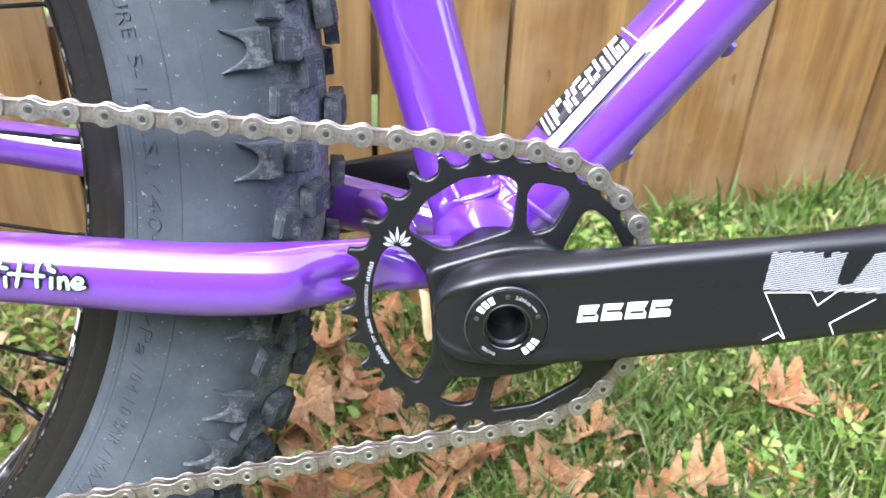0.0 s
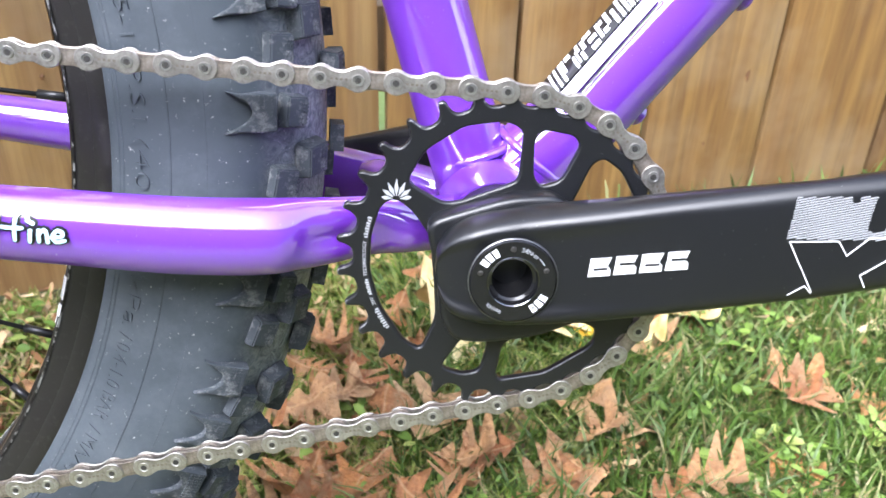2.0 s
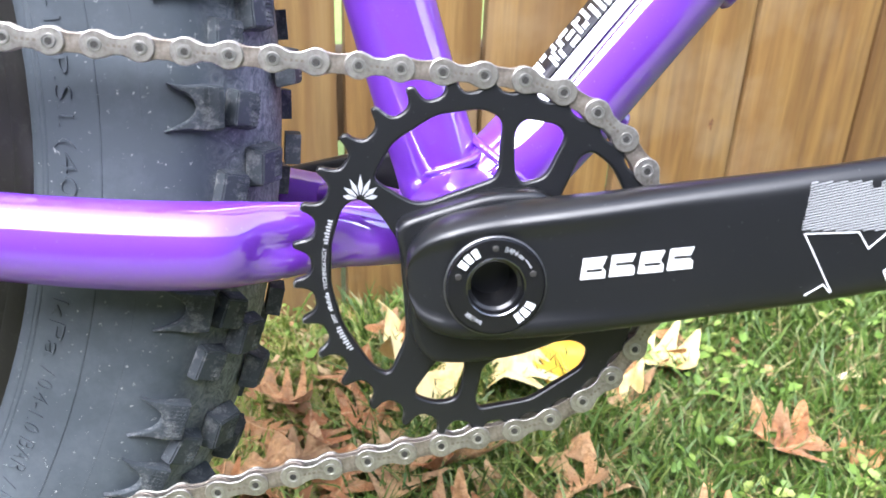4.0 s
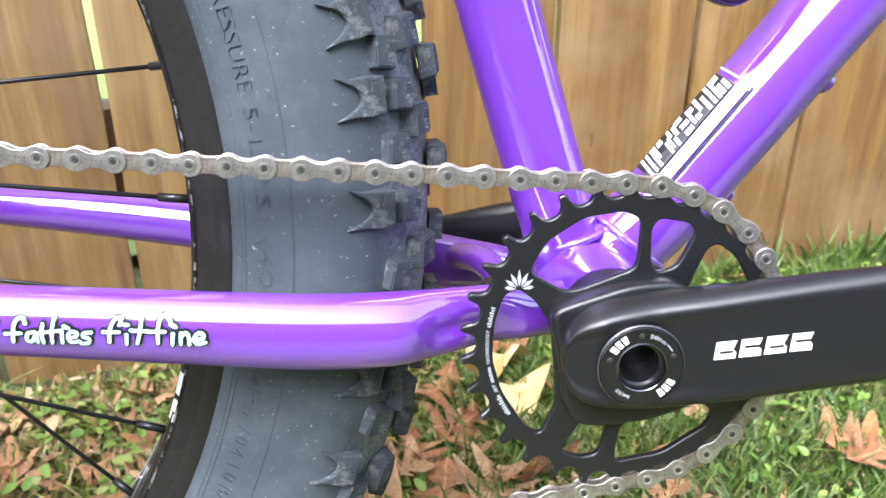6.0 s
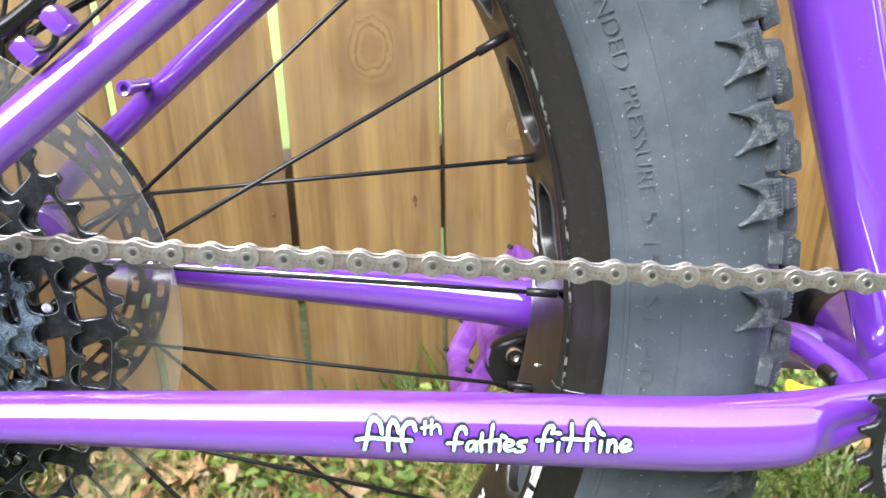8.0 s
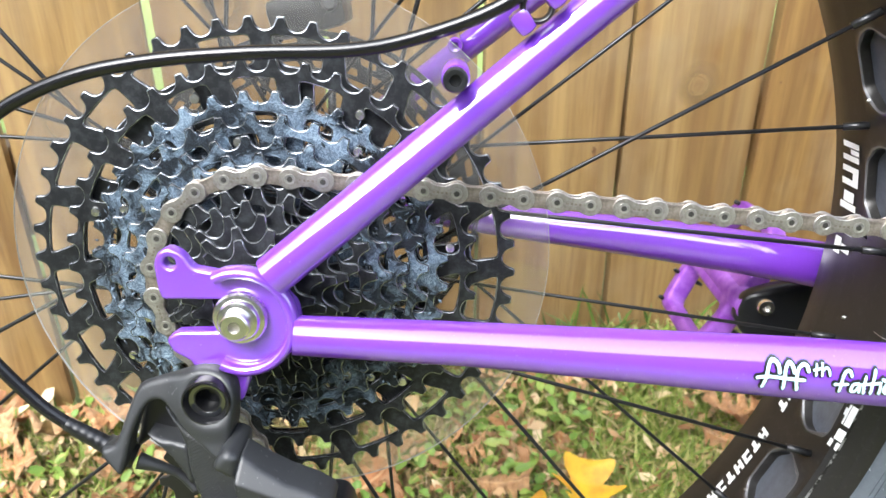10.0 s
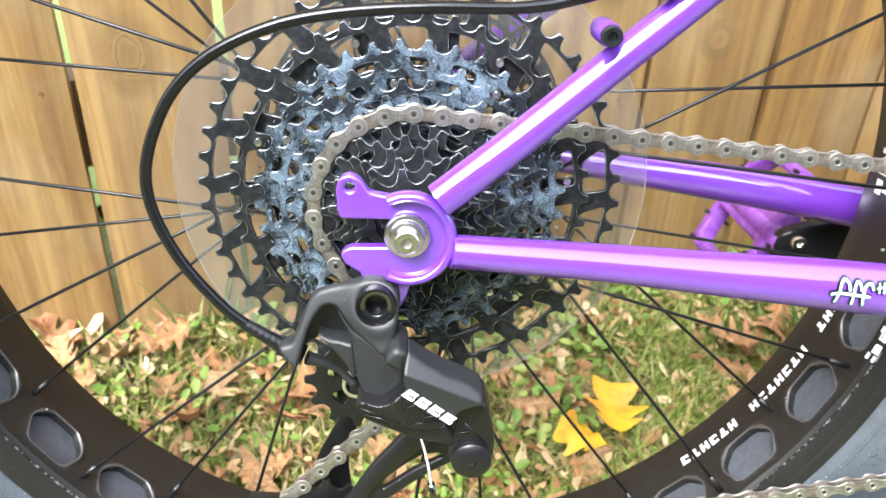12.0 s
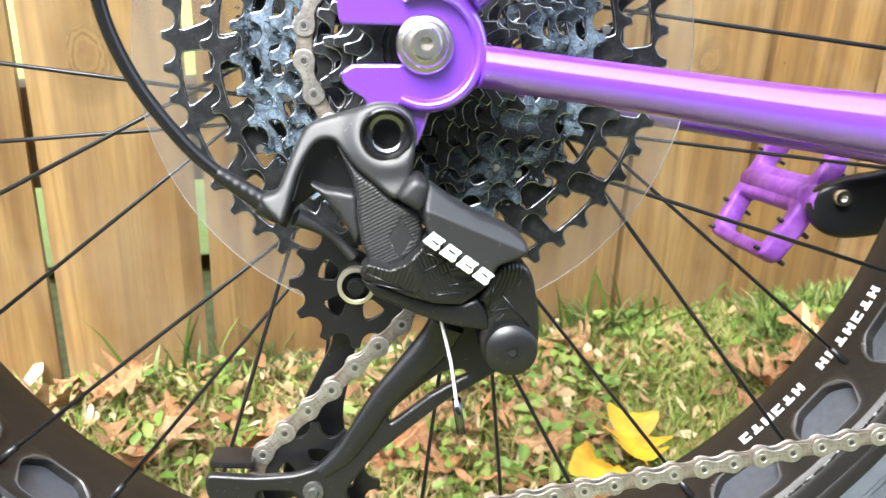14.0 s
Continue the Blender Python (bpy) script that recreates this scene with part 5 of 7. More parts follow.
def arc_marks(start, end, count, r0, height, parent, y):
    """Plain upright marks along the same circle, where a name stands."""
    for k in range(count):
        a = radians(start + (end - start) * (k + 0.5) / count)
        h = height * (0.75 + 0.25 * (k % 2))
        part("printed_bar", box_mesh("printed_bar", h, 0.0002, 0.0006, GREYP), parent, "", at((r0 + h / 2) * math.cos(a), y, (r0 + h / 2) * math.sin(a)) @ pose(0, 0, 0, 0, -math.degrees(a), 0))


arc_marks(213.5, 203.0, 9, 0.0513, 0.0019, ring, -0.00185)
arc_text("30T", 201.5, 197.8, 0.0019, 0.0515, GREYP, ring, -0.00185)
arc_marks(196.8, 189.5, 7, 0.0515, 0.0014, ring, -0.00185)
arc_text("TECHNOLOGY", 188.3, 173.0, 0.0019, 0.0515, GREYP, ring, -0.00185)
arc_marks(171.8, 162.5, 8, 0.0513, 0.0016, ring, -0.00185)

# crank arm: an outline with a rounded, stepped section
ARM_TOP = [(-0.0265, 0.0), (-0.0255, 0.0090), (-0.0200, 0.0160), (-0.0090, 0.0205), (0.0100, 0.0235), (0.0330, 0.0258), (0.0620, 0.0290), (0.0950, 0.0325), (0.1250, 0.0360), (0.1500, 0.0388), (0.1700, 0.0385), (0.1840, 0.0320), (0.1905, 0.0200)]
ARM_BOT = [(-0.0265, 0.0), (-0.0250, -0.0080), (-0.0215, -0.0150), (-0.0130, -0.0188), (0.0000, -0.0200), (0.0280, -0.0180), (0.0560, -0.0140), (0.0940, -0.0085), (0.1255, -0.0035), (0.1500, 0.0000), (0.1720, 0.0030), (0.1850, 0.0080), (0.1905, 0.0200)]


def arm_fade(x):
    """How far the sunken face has come up to the plain one."""
    return max(0.0, min(1.0, (x - 0.018) / 0.062))


def arm_mesh(sign):
    n = 44
    top = smooth_path([(x, z + 0.045 * max(0, x)) for x, z in ARM_TOP], 8)
    bot = smooth_path([(x, z + 0.030 * max(0, x)) for x, z in ARM_BOT], 8)
    verts, faces = [], []
    rows = len(top)
    # half of the section: a sunken face between two rounded rims, the side and the back
    half = [(0.0, 0.84), (0.30, 0.84), (0.50, 0.84), (0.57, 0.845), (0.65, 0.91), (0.71, 0.96), (0.79, 0.95), (0.88, 0.80), (0.955, 0.45), (0.995, 0.10), (1.0, -0.45), (0.93, -0.85), (0.75, -1.0), (0.3, -1.0)]
    plain = [(0.0, 1.0), (0.30, 1.0), (0.62, 0.998), (0.70, 0.985), (0.76, 0.95), (0.82, 0.88), (0.87, 0.77), (0.92, 0.61), (0.965, 0.38), (0.995, 0.10), (1.0, -0.45), (0.93, -0.85), (0.75, -1.0), (0.3, -1.0)]
    loop = [(k, 1) for k in range(14)] + [(k, -1) for k in range(13, 0, -1)]
    m2 = len(loop)
    for i in range(rows):
        t, b = top[i], bot[i]
        c = (t + b) / 2
        h = (t - b) / 2
        yo = -0.0980 - 0.017 * min(1, max(0, c[0]) / 0.16)
        yi = -0.0800 - 0.020 * min(1, max(0, c[0]) / 0.10)
        endr = min(1.0, math.sqrt(max(0.0, (c[0] + 0.0265) / 0.012))) * min(1.0, math.sqrt(max(0.0, (0.1905 - c[0]) / 0.014)) + 0.001)
        f = arm_fade(c[0])
        depth = (yo - yi) / 2 * (0.35 + 0.65 * endr)
        for k, sg in loop:
            u = (half[k][0] * (1 - f) + plain[k][0] * f) * sg
            v = half[k][1] * (1 - f) + plain[k][1] * f
            x, z = c[0] + h[0] * u, c[1] + h[1] * u
            y = (yo + yi) / 2 + depth * v
            verts.append((x, y if sign < 0 else -y, z))
    for i in range(rows - 1):
        for k in range(m2):
            a, b = i * m2 + k, i * m2 + (k + 1) % m2
            faces.append((a, b, b + m2, a + m2))
    faces.append(tuple(range(m2)))
    faces.append(tuple(range((rows - 1) * m2, rows * m2)))
    me = mesh_from("crank_arm", verts, faces, ANOD)
    bm = bmesh.new()
    bm.from_mesh(me)
    bmesh.ops.recalc_face_normals(bm, faces=bm.faces)
    bm.to_mesh(me)
    bm.free()
    return sharpen(me, 60)


arm = part("crank_arm", bored(arm_mesh(-1), (0, 0), 0.0088, -0.12, -0.066), None, "matt black alloy crank arm with white printed shapes", at(BB[0], 0, BB[1]))
part("spindle", lathe("spindle", [(-0.068, 0.0), (-0.068, 0.0145), (0.094, 0.0145), (0.094, 0.0)], ANOD, 32, BB))
cap = part("end_cap", lathe("end_cap", [(-0.0950, 0.0155), (-0.0990, 0.0152), (-0.0998, 0.0146), (-0.0998, 0.0092), (-0.0990, 0.0086), (-0.0972, 0.0082), (-0.0966, 0.0072), (-0.0900, 0.0068), (-0.0800, 0.0064), (-0.0690, 0.0060), (-0.0688, 0.0)], GLOSS, 56), arm, "gloss black crank end cap with white print")
part("bore_ring", lathe("bore_ring", [(-0.0999, 0.0092), (-0.1002, 0.0090), (-0.1000, 0.0087), (-0.0992, 0.0086)], DARKCHROME, 48), cap, "bright turned ring round the bore")
part("cap_edge", lathe("cap_edge", [(-0.0986, 0.0157), (-0.0991, 0.0156), (-0.0993, 0.0153)], GUNMETAL, 56), cap)
for k in range(5):
    a = radians(20 + 72 * k)
    part("cap_hole", lathe("cap_hole", [(-0.1001, 0.0), (-0.1001, 0.0007), (-0.0999, 0.0010), (-0.0990, 0.0010)], RECESS, 12), cap, "", at(0.0119 * math.cos(a), 0, 0.0119 * math.sin(a)))


def arc_bar(name, r, a0, a1, w, y, mat, parent):
    n = max(2, int(abs(a1 - a0) / 6))
    out = [(r * math.cos(radians(a0 + (a1 - a0) * k / n)), r * math.sin(radians(a0 + (a1 - a0) * k / n))) for k in range(n + 1)]
    out += [((r + w) * math.cos(radians(a0 + (a1 - a0) * k / n)), (r + w) * math.sin(radians(a0 + (a1 - a0) * k / n))) for k in range(n, -1, -1)]
    part(name, plate(name, [out], 0.0002, mat), parent, "", at(0, y, 0))


for c in (133, -42):
    for k in range(3):
        arc_bar("printed_shape", 0.0106, c + 17 - 12 * k, c + 8 - 12 * k, 0.0030, -0.1000, PRINT, cap)
arc_text("54N-m", 78, 48, 0.0022, 0.0113, GREYP, cap, -0.1001)
arc_bar("printed_bar", 0.0119, 44, 30, 0.0004, -0.1000, GREYP, cap)
arc_text("8mm HEX", 250, 222, 0.0019, 0.0113, GREYP, cap, -0.1001)

# printed logo blocks on the arm (drawn as plain shapes)


def arm_print(name, pts, mat, x, z, turn, parent=arm, lift=0.0):
    sunk = 0.0013 * (1 - arm_fade(x))
    y = -0.0985 - 0.017 * min(1, max(0, x) / 0.16) - lift + sunk
    part(name, plate(name, [pts], 0.0003, mat), parent, "", at(x, y, z + 0.018 * max(0, x), 0, -turn, 0) @ pose(0, 0, 0, 0, 0, -6))


for k in range(4):
    w, h, g = 0.0079, 0.0066, 0.0085
    x = 0.0290 + g * k
    z = 0.0052 + 0.00105 * k
    arm_print("logo_block", [(-w / 2, -h / 2), (w / 2 - 0.0004, -h / 2), (w / 2, -h / 2 + 0.0022), (w / 2 - 0.0010, 0.0002), (w / 2 + 0.0006, h / 2), (-w / 2 + 0.0014, h / 2)], PRINT, x, z, 6.5)
    arm_print("logo_slit", [(-0.0022, -0.0004), (0.0026, -0.0004), (0.0026, 0.0004), (-0.0022, 0.0004)], ANOD, x + 0.0004, z - 0.0006 + 0.0012 * (k % 2), 6.5, arm, 0.0002)
# hatched panels and an outlined zigzag
def hatched(u, v):
    """Where the hatching lies: u along the arm and v up its face, in shares of the panel."""
    if not 0 <= v <= 1:
        return False
    left, right = 0.044 * v, 0.78 + 0.05 * v
    second = 0.75 + 0.20 * v, 1.45 - 0.15 * v
    if v > 0.88 and 0.50 < u < 0.56:
        return False
    return left <= u <= right - 0.12 * (v > 0.2) or second[0] <= u <= second[1]


for k in range(-11, 17):
    z0 = 0.0172 + 0.00085 * k
    run = None
    for i in range(141):
        x = 0.0885 + 0.0004 * i
        z = z0 + 0.23 * (x - 0.0885)
        inside = i < 140 and hatched((x - 0.0885) / 0.0387, (z - 0.0170) / (0.0145 + 0.03 * (x - 0.0885)))
        if inside and run is None:
            run = x
        elif not inside and run is not None:
            w, c = x - run, (x + run) / 2
            if w > 0.0011:
                arm_print("hatch_stripe", [(-w / 2, -0.00019), (w / 2, -0.00019), (w / 2, 0.00019), (-w / 2, 0.00019)], GREYP, c, z0 + 0.23 * (c - 0.0885), 14)
            run = None
for p, q in (((0.0905, 0.0160), (0.1060, 0.0168)), ((0.0905, 0.0160), (0.0999, -0.0015)), ((0.1060, 0.0168), (0.1095, 0.0115)), ((0.1095, 0.0115), (0.1155, 0.0178)), ((0.1155, 0.0178), (0.1290, 0.0190)), ((0.0925, -0.0030), (0.0975, 0.0005)), ((0.0975, 0.0005), (0.0999, -0.0020)), ((0.1150, 0.0045), (0.1290, 0.0150)), ((0.1150, 0.0045), (0.1170, 0.0005))):
    l = math.hypot(q[0] - p[0], q[1] - p[1])
    arm_print("outline_stroke", [(-l / 2, -0.00018), (l / 2, -0.00018), (l / 2, 0.00018), (-l / 2, 0.00018)], PRINT, (p[0] + q[0]) / 2, (p[1] + q[1]) / 2, math.degrees(math.atan2(q[1] - p[1], q[0] - p[0])))

# far crank arm and pedal
farm = arm_mesh(1)
farm.transform(Matrix.Rotation(math.pi, 4, "Y"))
arm2 = part("crank_arm", farm, None, "matt black crank arm on the far side", at(BB[0], 0, BB[1], 0, -3.4, 0))
part("pedal_bolt", lathe("pedal_bolt", [(0.0985, 0.0), (0.0985, 0.0022), (0.0955, 0.0024), (0.0955, 0.0048), (0.0965, 0.0054), (0.1020, 0.0054)], SILVER, 24), arm2, "", at(-0.1735, 0, -0.0195))
PED = plate("pedal_body", [rounded([(-0.044, -0.040), (-0.020, -0.045), (0.026, -0.044), (0.044, -0.028), (0.044, 0.028), (0.026, 0.044), (-0.020, 0.045), (-0.044, 0.040)], 0.008, 4),
                           rounded([(0.011, -0.037), (0.022, -0.036), (0.036, -0.023), (0.036, 0.023), (0.022, 0.036), (0.011, 0.037)], 0.005, 3),
                           rounded([(-0.036, -0.032), (-0.011, -0.037), (-0.011, 0.037), (-0.036, 0.032)], 0.005, 3)], 0.013, PEDAL, 0.0024, 2)
PED.transform(Matrix.Rotation(radians(90), 4, "X"))
pedal = part("pedal", PED, None, "purple alloy platform pedal with black pins", at(-0.1785, 0.168, 0.2965) @ pose(0, 0, 0, 0, -60, 0) @ Matrix.Diagonal((1.12, 1.12, 1.12, 1)))
for sx, sw in ((-0.040, 0.035), (-0.020, 0.040), (0.020, 0.040), (0.040, 0.025)):
    for sy in (-sw, sw):
        for sz in (-0.0085, 0.0085):
            part("pedal_pin", rod("pedal_pin", (sx, sy, sz - 0.0035), (sx, sy, sz + 0.0015), 0.0014, PLASTIC), pedal)
part("pedal_axle", rod("pedal_axle", (0, -0.058, 0), (0, 0.042, 0), 0.0085, PEDAL, 16), pedal)

# ---- chain ----
RC = 0.0127 / 2 / math.sin(math.pi / 22)
UP = (-0.4640, 0.2868)
LOW = (-0.4805, 0.2030)
WHEELS = [((AX[0], AX[1]), RC, 1, -0.0712), (BB, RR, 1, -0.0738), (LOW, 0.0247, 1, -0.0790), (UP, 0.0245, -1, -0.0740)]


def belt():
    """Points every half inch, or nearly, along the chain's closed line round the four wheels."""
    n = len(WHEELS)
    tang = []
    for i in range(n):
        (c1, r1, s1, y1), (c2, r2, s2, y2) = WHEELS[i], WHEELS[(i + 1) % n]
        D = Vector(c2) - Vector(c1)
        k = r1 * s1 - r2 * s2
        base = math.atan2(D.y, D.x)
        # the left normal n with n . D = k
        al = math.acos(max(-1, min(1, k / D.length)))
        nrm = Vector((math.cos(base + al), math.sin(base + al)))
        tang.append((Vector(c1) + nrm * r1 * s1, Vector(c2) + nrm * r2 * s2, y1, y2))
    pts = []
    for i in range(n):
        p, q, y1, y2 = tang[i]
        steps = 60
        for k in range(steps):
            t = k / steps
            sag = -0.0012 * math.sin(math.pi * t) if i == 0 else 0
            pts.append((p.x + (q.x - p.x) * t, y1 + (y2 - y1) * t, p.y + (q.y - p.y) * t + sag))
        (c, r, s, y) = WHEELS[(i + 1) % n]
        a0 = math.atan2(q.y - c[1], q.x - c[0])
        nx = tang[(i + 1) % n][0]
        a1 = math.atan2(nx.y - c[1], nx.x - c[0])
        if s > 0:
            while a1 > a0:
                a1 -= 2 * math.pi
        else:
            while a1 < a0:
                a1 += 2 * math.pi
        m2 = 40
        for k in range(m2):
            a = a0 + (a1 - a0) * k / m2
            pts.append((c[0] + r * math.cos(a), y, c[1] + r * math.sin(a)))
    return [Vector(p) for p in pts]


line = belt()
line.append(line[0])
lens = [0.0]
for p, q in zip(line, line[1:]):
    lens.append(lens[-1] + (q - p).length)
count = int(lens[-1] / 0.01275 / 2) * 2
arr = np.array([tuple(p) for p in line])
# an outer link is centred at a known place of the top run
PITCH = lens[-1] / count
mark = float(np.interp(-0.1111, arr[:60, 0], lens[:60]))
START = (mark - 1.5 * PITCH) % (2 * PITCH)
pins = [Vector([float(np.interp((START + lens[-1] * k / count) % lens[-1], lens, arr[:, j])) for j in range(3)]) for k in range(count)]


def link_outline(r, waist, pitch=0.0127):
    out = []
    h = pitch / 2
    for k in range(13):
        a = radians(-118 + 236 * k / 12)
        out.append((h + r * math.cos(a), r * math.sin(a)))
    out += [(0.0016, waist), (-0.0016, waist)]
    for k in range(13):
        a = radians(62 + 236 * k / 12)
        out.append((-h + r * math.cos(a), r * math.sin(a)))
    out += [(-0.0016, -waist), (0.0016, -waist)]
    return out


OP = plate("outer_plate", [link_outline(0.0043, 0.0026)], 0.0010, CHAIN, 0.00034, 2)
IP = plate("inner_plate", [link_outline(0.0041, 0.0030)], 0.0009, INNER, 0.00025, 1)
PINM = lathe("pin", [(-0.00285, 0.0), (-0.00285, 0.0009), (-0.00265, 0.0010), (-0.00262, 0.0015), (-0.00290, 0.0017), (-0.00285, 0.0021), (-0.0024, 0.0022)], PIN, 16)
# flat disc on the pin head; its dark colour stands for the hollow's shade
DOT = lathe("dot", [(-0.00289, 0.0), (-0.00289, 0.0010), (-0.00270, 0.0011)], RECESS, 14)
PIN2 = lathe("pin_back", [(0.0022, 0.0021), (0.00285, 0.0020), (0.00285, 0.0)], PIN, 12)
ROLL = lathe("roller", [(-0.0012, 0.0), (-0.0012, 0.0038), (0.0012, 0.0038), (0.0012, 0.0)], INNER, 16)
BAR = box_mesh("stamp", 0.0009, 0.00006, 0.0008, INNER)
T = Matrix.Translation
outer_parts = [(OP, T((0, -0.0021, 0))), (OP, T((0, 0.0021, 0)))]
for h in (-0.00635, 0.00635):
    outer_parts += [(PINM, T((h, 0, 0))), (DOT, T((h, 0, 0))), (PIN2, T((h, 0, 0)))]
for k in range(4):
    outer_parts.append((BAR, T((-0.0024 + 0.0016 * k, -0.00262, 0.0))))
inner_parts = [(IP, T((0, -0.0012, 0))), (IP, T((0, 0.0012, 0))), (ROLL, T((-0.00635, 0, 0))), (ROLL, T((0.00635, 0, 0)))]
OUTER, INNERM = joined("outer_link", outer_parts), joined("inner_link", inner_parts)
first = None
for k in range(count):
    p, q = pins[k], pins[(k + 1) % count]
    c = (p + q) / 2
    d = q - p
    s = d.length / 0.0127
    mt = Matrix.Translation(c) @ Matrix.Rotation(-math.atan2(d.z, d.x), 4, "Y") @ Matrix.Diagonal((s, 1, 1, 1))
    if first is None:
        first = part("chain", INNERM, None, "dusty grey steel twelve-speed roller chain", mt)
        inv = mt.inverted()
    else:
        put("outer_link" if k % 2 else "inner_link", OUTER if k % 2 else INNERM, first, inv @ mt)

# ---- rear derailleur ----
PIV = (-0.4527, 0.3490)


def relief(name, outline, r, height, yback, mat, step=0.0009, corner=0.002):
    """A moulded piece seen from the side: an outline whose front follows height(x, z) and rolls back over r at the edge."""
    edge = rounded(outline, corner, 4)
    n = len(edge)
    e = np.array(edge)
    f = np.roll(e, -1, axis=0)
    gx, gz = np.meshgrid(np.arange(e[:, 0].min(), e[:, 0].max(), step), np.arange(e[:, 1].min(), e[:, 1].max(), step))
    p = np.stack([gx.ravel(), gz.ravel()], 1)
    inside = np.zeros(len(p), bool)
    dist = np.full(len(p), 1.0)
    for a, b in zip(e, f):
        hit = (a[1] > p[:, 1]) != (b[1] > p[:, 1])
        inside ^= hit & (p[:, 0] < (b[0] - a[0]) * (p[:, 1] - a[1]) / (b[1] - a[1] + 1e-12) + a[0])
        d = b - a
        t = np.clip(((p - a) @ d) / (d @ d + 1e-12), 0, 1)
        dist = np.minimum(dist, np.linalg.norm(p - a - t[:, None] * d, axis=1))
    keep = inside & (dist > step * 0.45)
    p, dist = p[keep], dist[keep]
    pts = [Vector(q) for q in edge] + [Vector(q) for q in p]
    vs, es, fs, ov, oe, of = geometry.delaunay_2d_cdt(pts, [], [list(range(n))], 1, 1e-7)
    verts, place = [], {}
    for i, (v, src) in enumerate(zip(vs, ov)):
        k = src[0]
        t = min(1.0, (dist[k - n] if k >= n else 0.0) / r)
        verts.append((v.x, height(v.x, v.y) + r * (1 - math.sqrt(max(0.0, 1 - (1 - t) ** 2))), v.y))
        for q in src:
            place[q] = i
    faces = [tuple(g) for g in fs]
    o = len(verts)
    verts += [(x, yback, z) for x, z in edge]
    for k in range(n):
        faces.append((place[k], place[(k + 1) % n], o + (k + 1) % n, o + k))
    me = mesh_from(name, verts, faces, mat)
    bm = bmesh.new()
    bm.from_mesh(me)
    bmesh.ops.recalc_face_normals(bm, faces=bm.faces)
    if sum(g.normal.y * g.calc_area() for g in bm.faces if abs(g.normal.y) > 0.5) > 0:
        bmesh.ops.reverse_faces(bm, faces=bm.faces)
    bm.to_mesh(me)
    bm.free()
    return sharpen(me, 62)


def ribs(x, z, turn, pitch, depth):
    """Rounded grooves at an even pitch across a direction given in degrees."""
    u = x * math.cos(radians(turn)) + z * math.sin(radians(turn))
    return depth * (0.5 + 0.5 * math.cos(2 * math.pi * u / pitch)) ** 0.7


def knuckle_front(x, z):
    d = math.hypot(x - PIV[0], z - PIV[1])
    if d < 0.0078:
        return -0.1068
    swell = 0.0018 * math.exp(-((d - 0.0100) / 0.0040) ** 2)
    return -0.1128 + 0.34 * (z - PIV[1]) - 0.16 * (x - PIV[0]) - swell


KN = [(-0.4950, 0.3236), (-0.4962, 0.3268), (-0.4899, 0.3289), (-0.4872, 0.3356), (-0.4841, 0.3439), (-0.4814, 0.3496), (-0.4788, 0.3523), (-0.4686, 0.3557), (-0.4611, 0.3581), (-0.4570, 0.3595), (-0.4514, 0.3596), (-0.4468, 0.3582), (-0.4439, 0.3553), (-0.4425, 0.3504), (-0.4430, 0.3447),
      (-0.4438, 0.3374), (-0.4452, 0.3325), (-0.4488, 0.3272), (-0.4517, 0.3283), (-0.4572, 0.3329), (-0.4625, 0.3367), (-0.4673, 0.3419), (-0.4705, 0.3460), (-0.4739, 0.3463), (-0.4769, 0.3448), (-0.4800, 0.3402), (-0.4827, 0.3344), (-0.4846, 0.3278), (-0.4861, 0.3216), (-0.4878, 0.3172)]
der = part("rear_derailleur", relief("rear_derailleur", KN, 0.0020, knuckle_front, -0.1050, SATIN, 0.0008), None, "satin black clutch-type rear derailleur, gritty, with ribbed leg")
bolt = part("hanger_bolt", lathe("hanger_bolt", [(-0.108, 0.0092), (-0.1160, 0.0092), (-0.1172, 0.0088), (-0.1174, 0.0082), (-0.1150, 0.0070), (-0.1142, 0.0068), (-0.1140, 0.0046), (-0.1072, 0.0044), (-0.1070, 0.0)], GLOSS, 40, PIV), der, "gloss black mounting bolt with a deep socket")
part("bolt_chamfer", lathe("bolt_chamfer", [(-0.1146, 0.0067), (-0.1144, 0.0056), (-0.1136, 0.0046)], DARKCHROME, 40, PIV), bolt, "bright chamfer of the socket")
part("web", relief("web", [(-0.4887, 0.3180), (-0.4862, 0.3260), (-0.4830, 0.3394), (-0.4785, 0.3462), (-0.4745, 0.3480), (-0.4700, 0.3475), (-0.4660, 0.3412), (-0.4615, 0.3303), (-0.4612, 0.3274), (-0.4690, 0.3262), (-0.4768, 0.3271), (-0.4847, 0.3210)], 0.0020, lambda x, z: -0.1000, -0.0960, PLASTIC), der, "recessed web of the knuckle")
part("web", relief("web", [(-0.4798, 0.3314), (-0.4736, 0.3295), (-0.4626, 0.3283), (-0.4612, 0.3131), (-0.4629, 0.3100), (-0.4665, 0.3165), (-0.4707, 0.3220), (-0.4746, 0.3264)], 0.0022, lambda x, z: -0.1105 - 0.25 * (x + 0.47) * (x > -0.47), -0.0990, SATIN), der, "thin curved fin beside the ribbed leg")


def leg_front(x, z):
    # a plain diamond interrupts the diagonal grooves
    u, v = x + 0.4475, z - 0.3135
    plain = abs(u) / 0.0042 + abs(v) / 0.0075 < 1
    return -0.1150 - 0.10 * (x + 0.455) + (0.0004 if plain else ribs(x, z, 118, 0.00115, 0.00032))


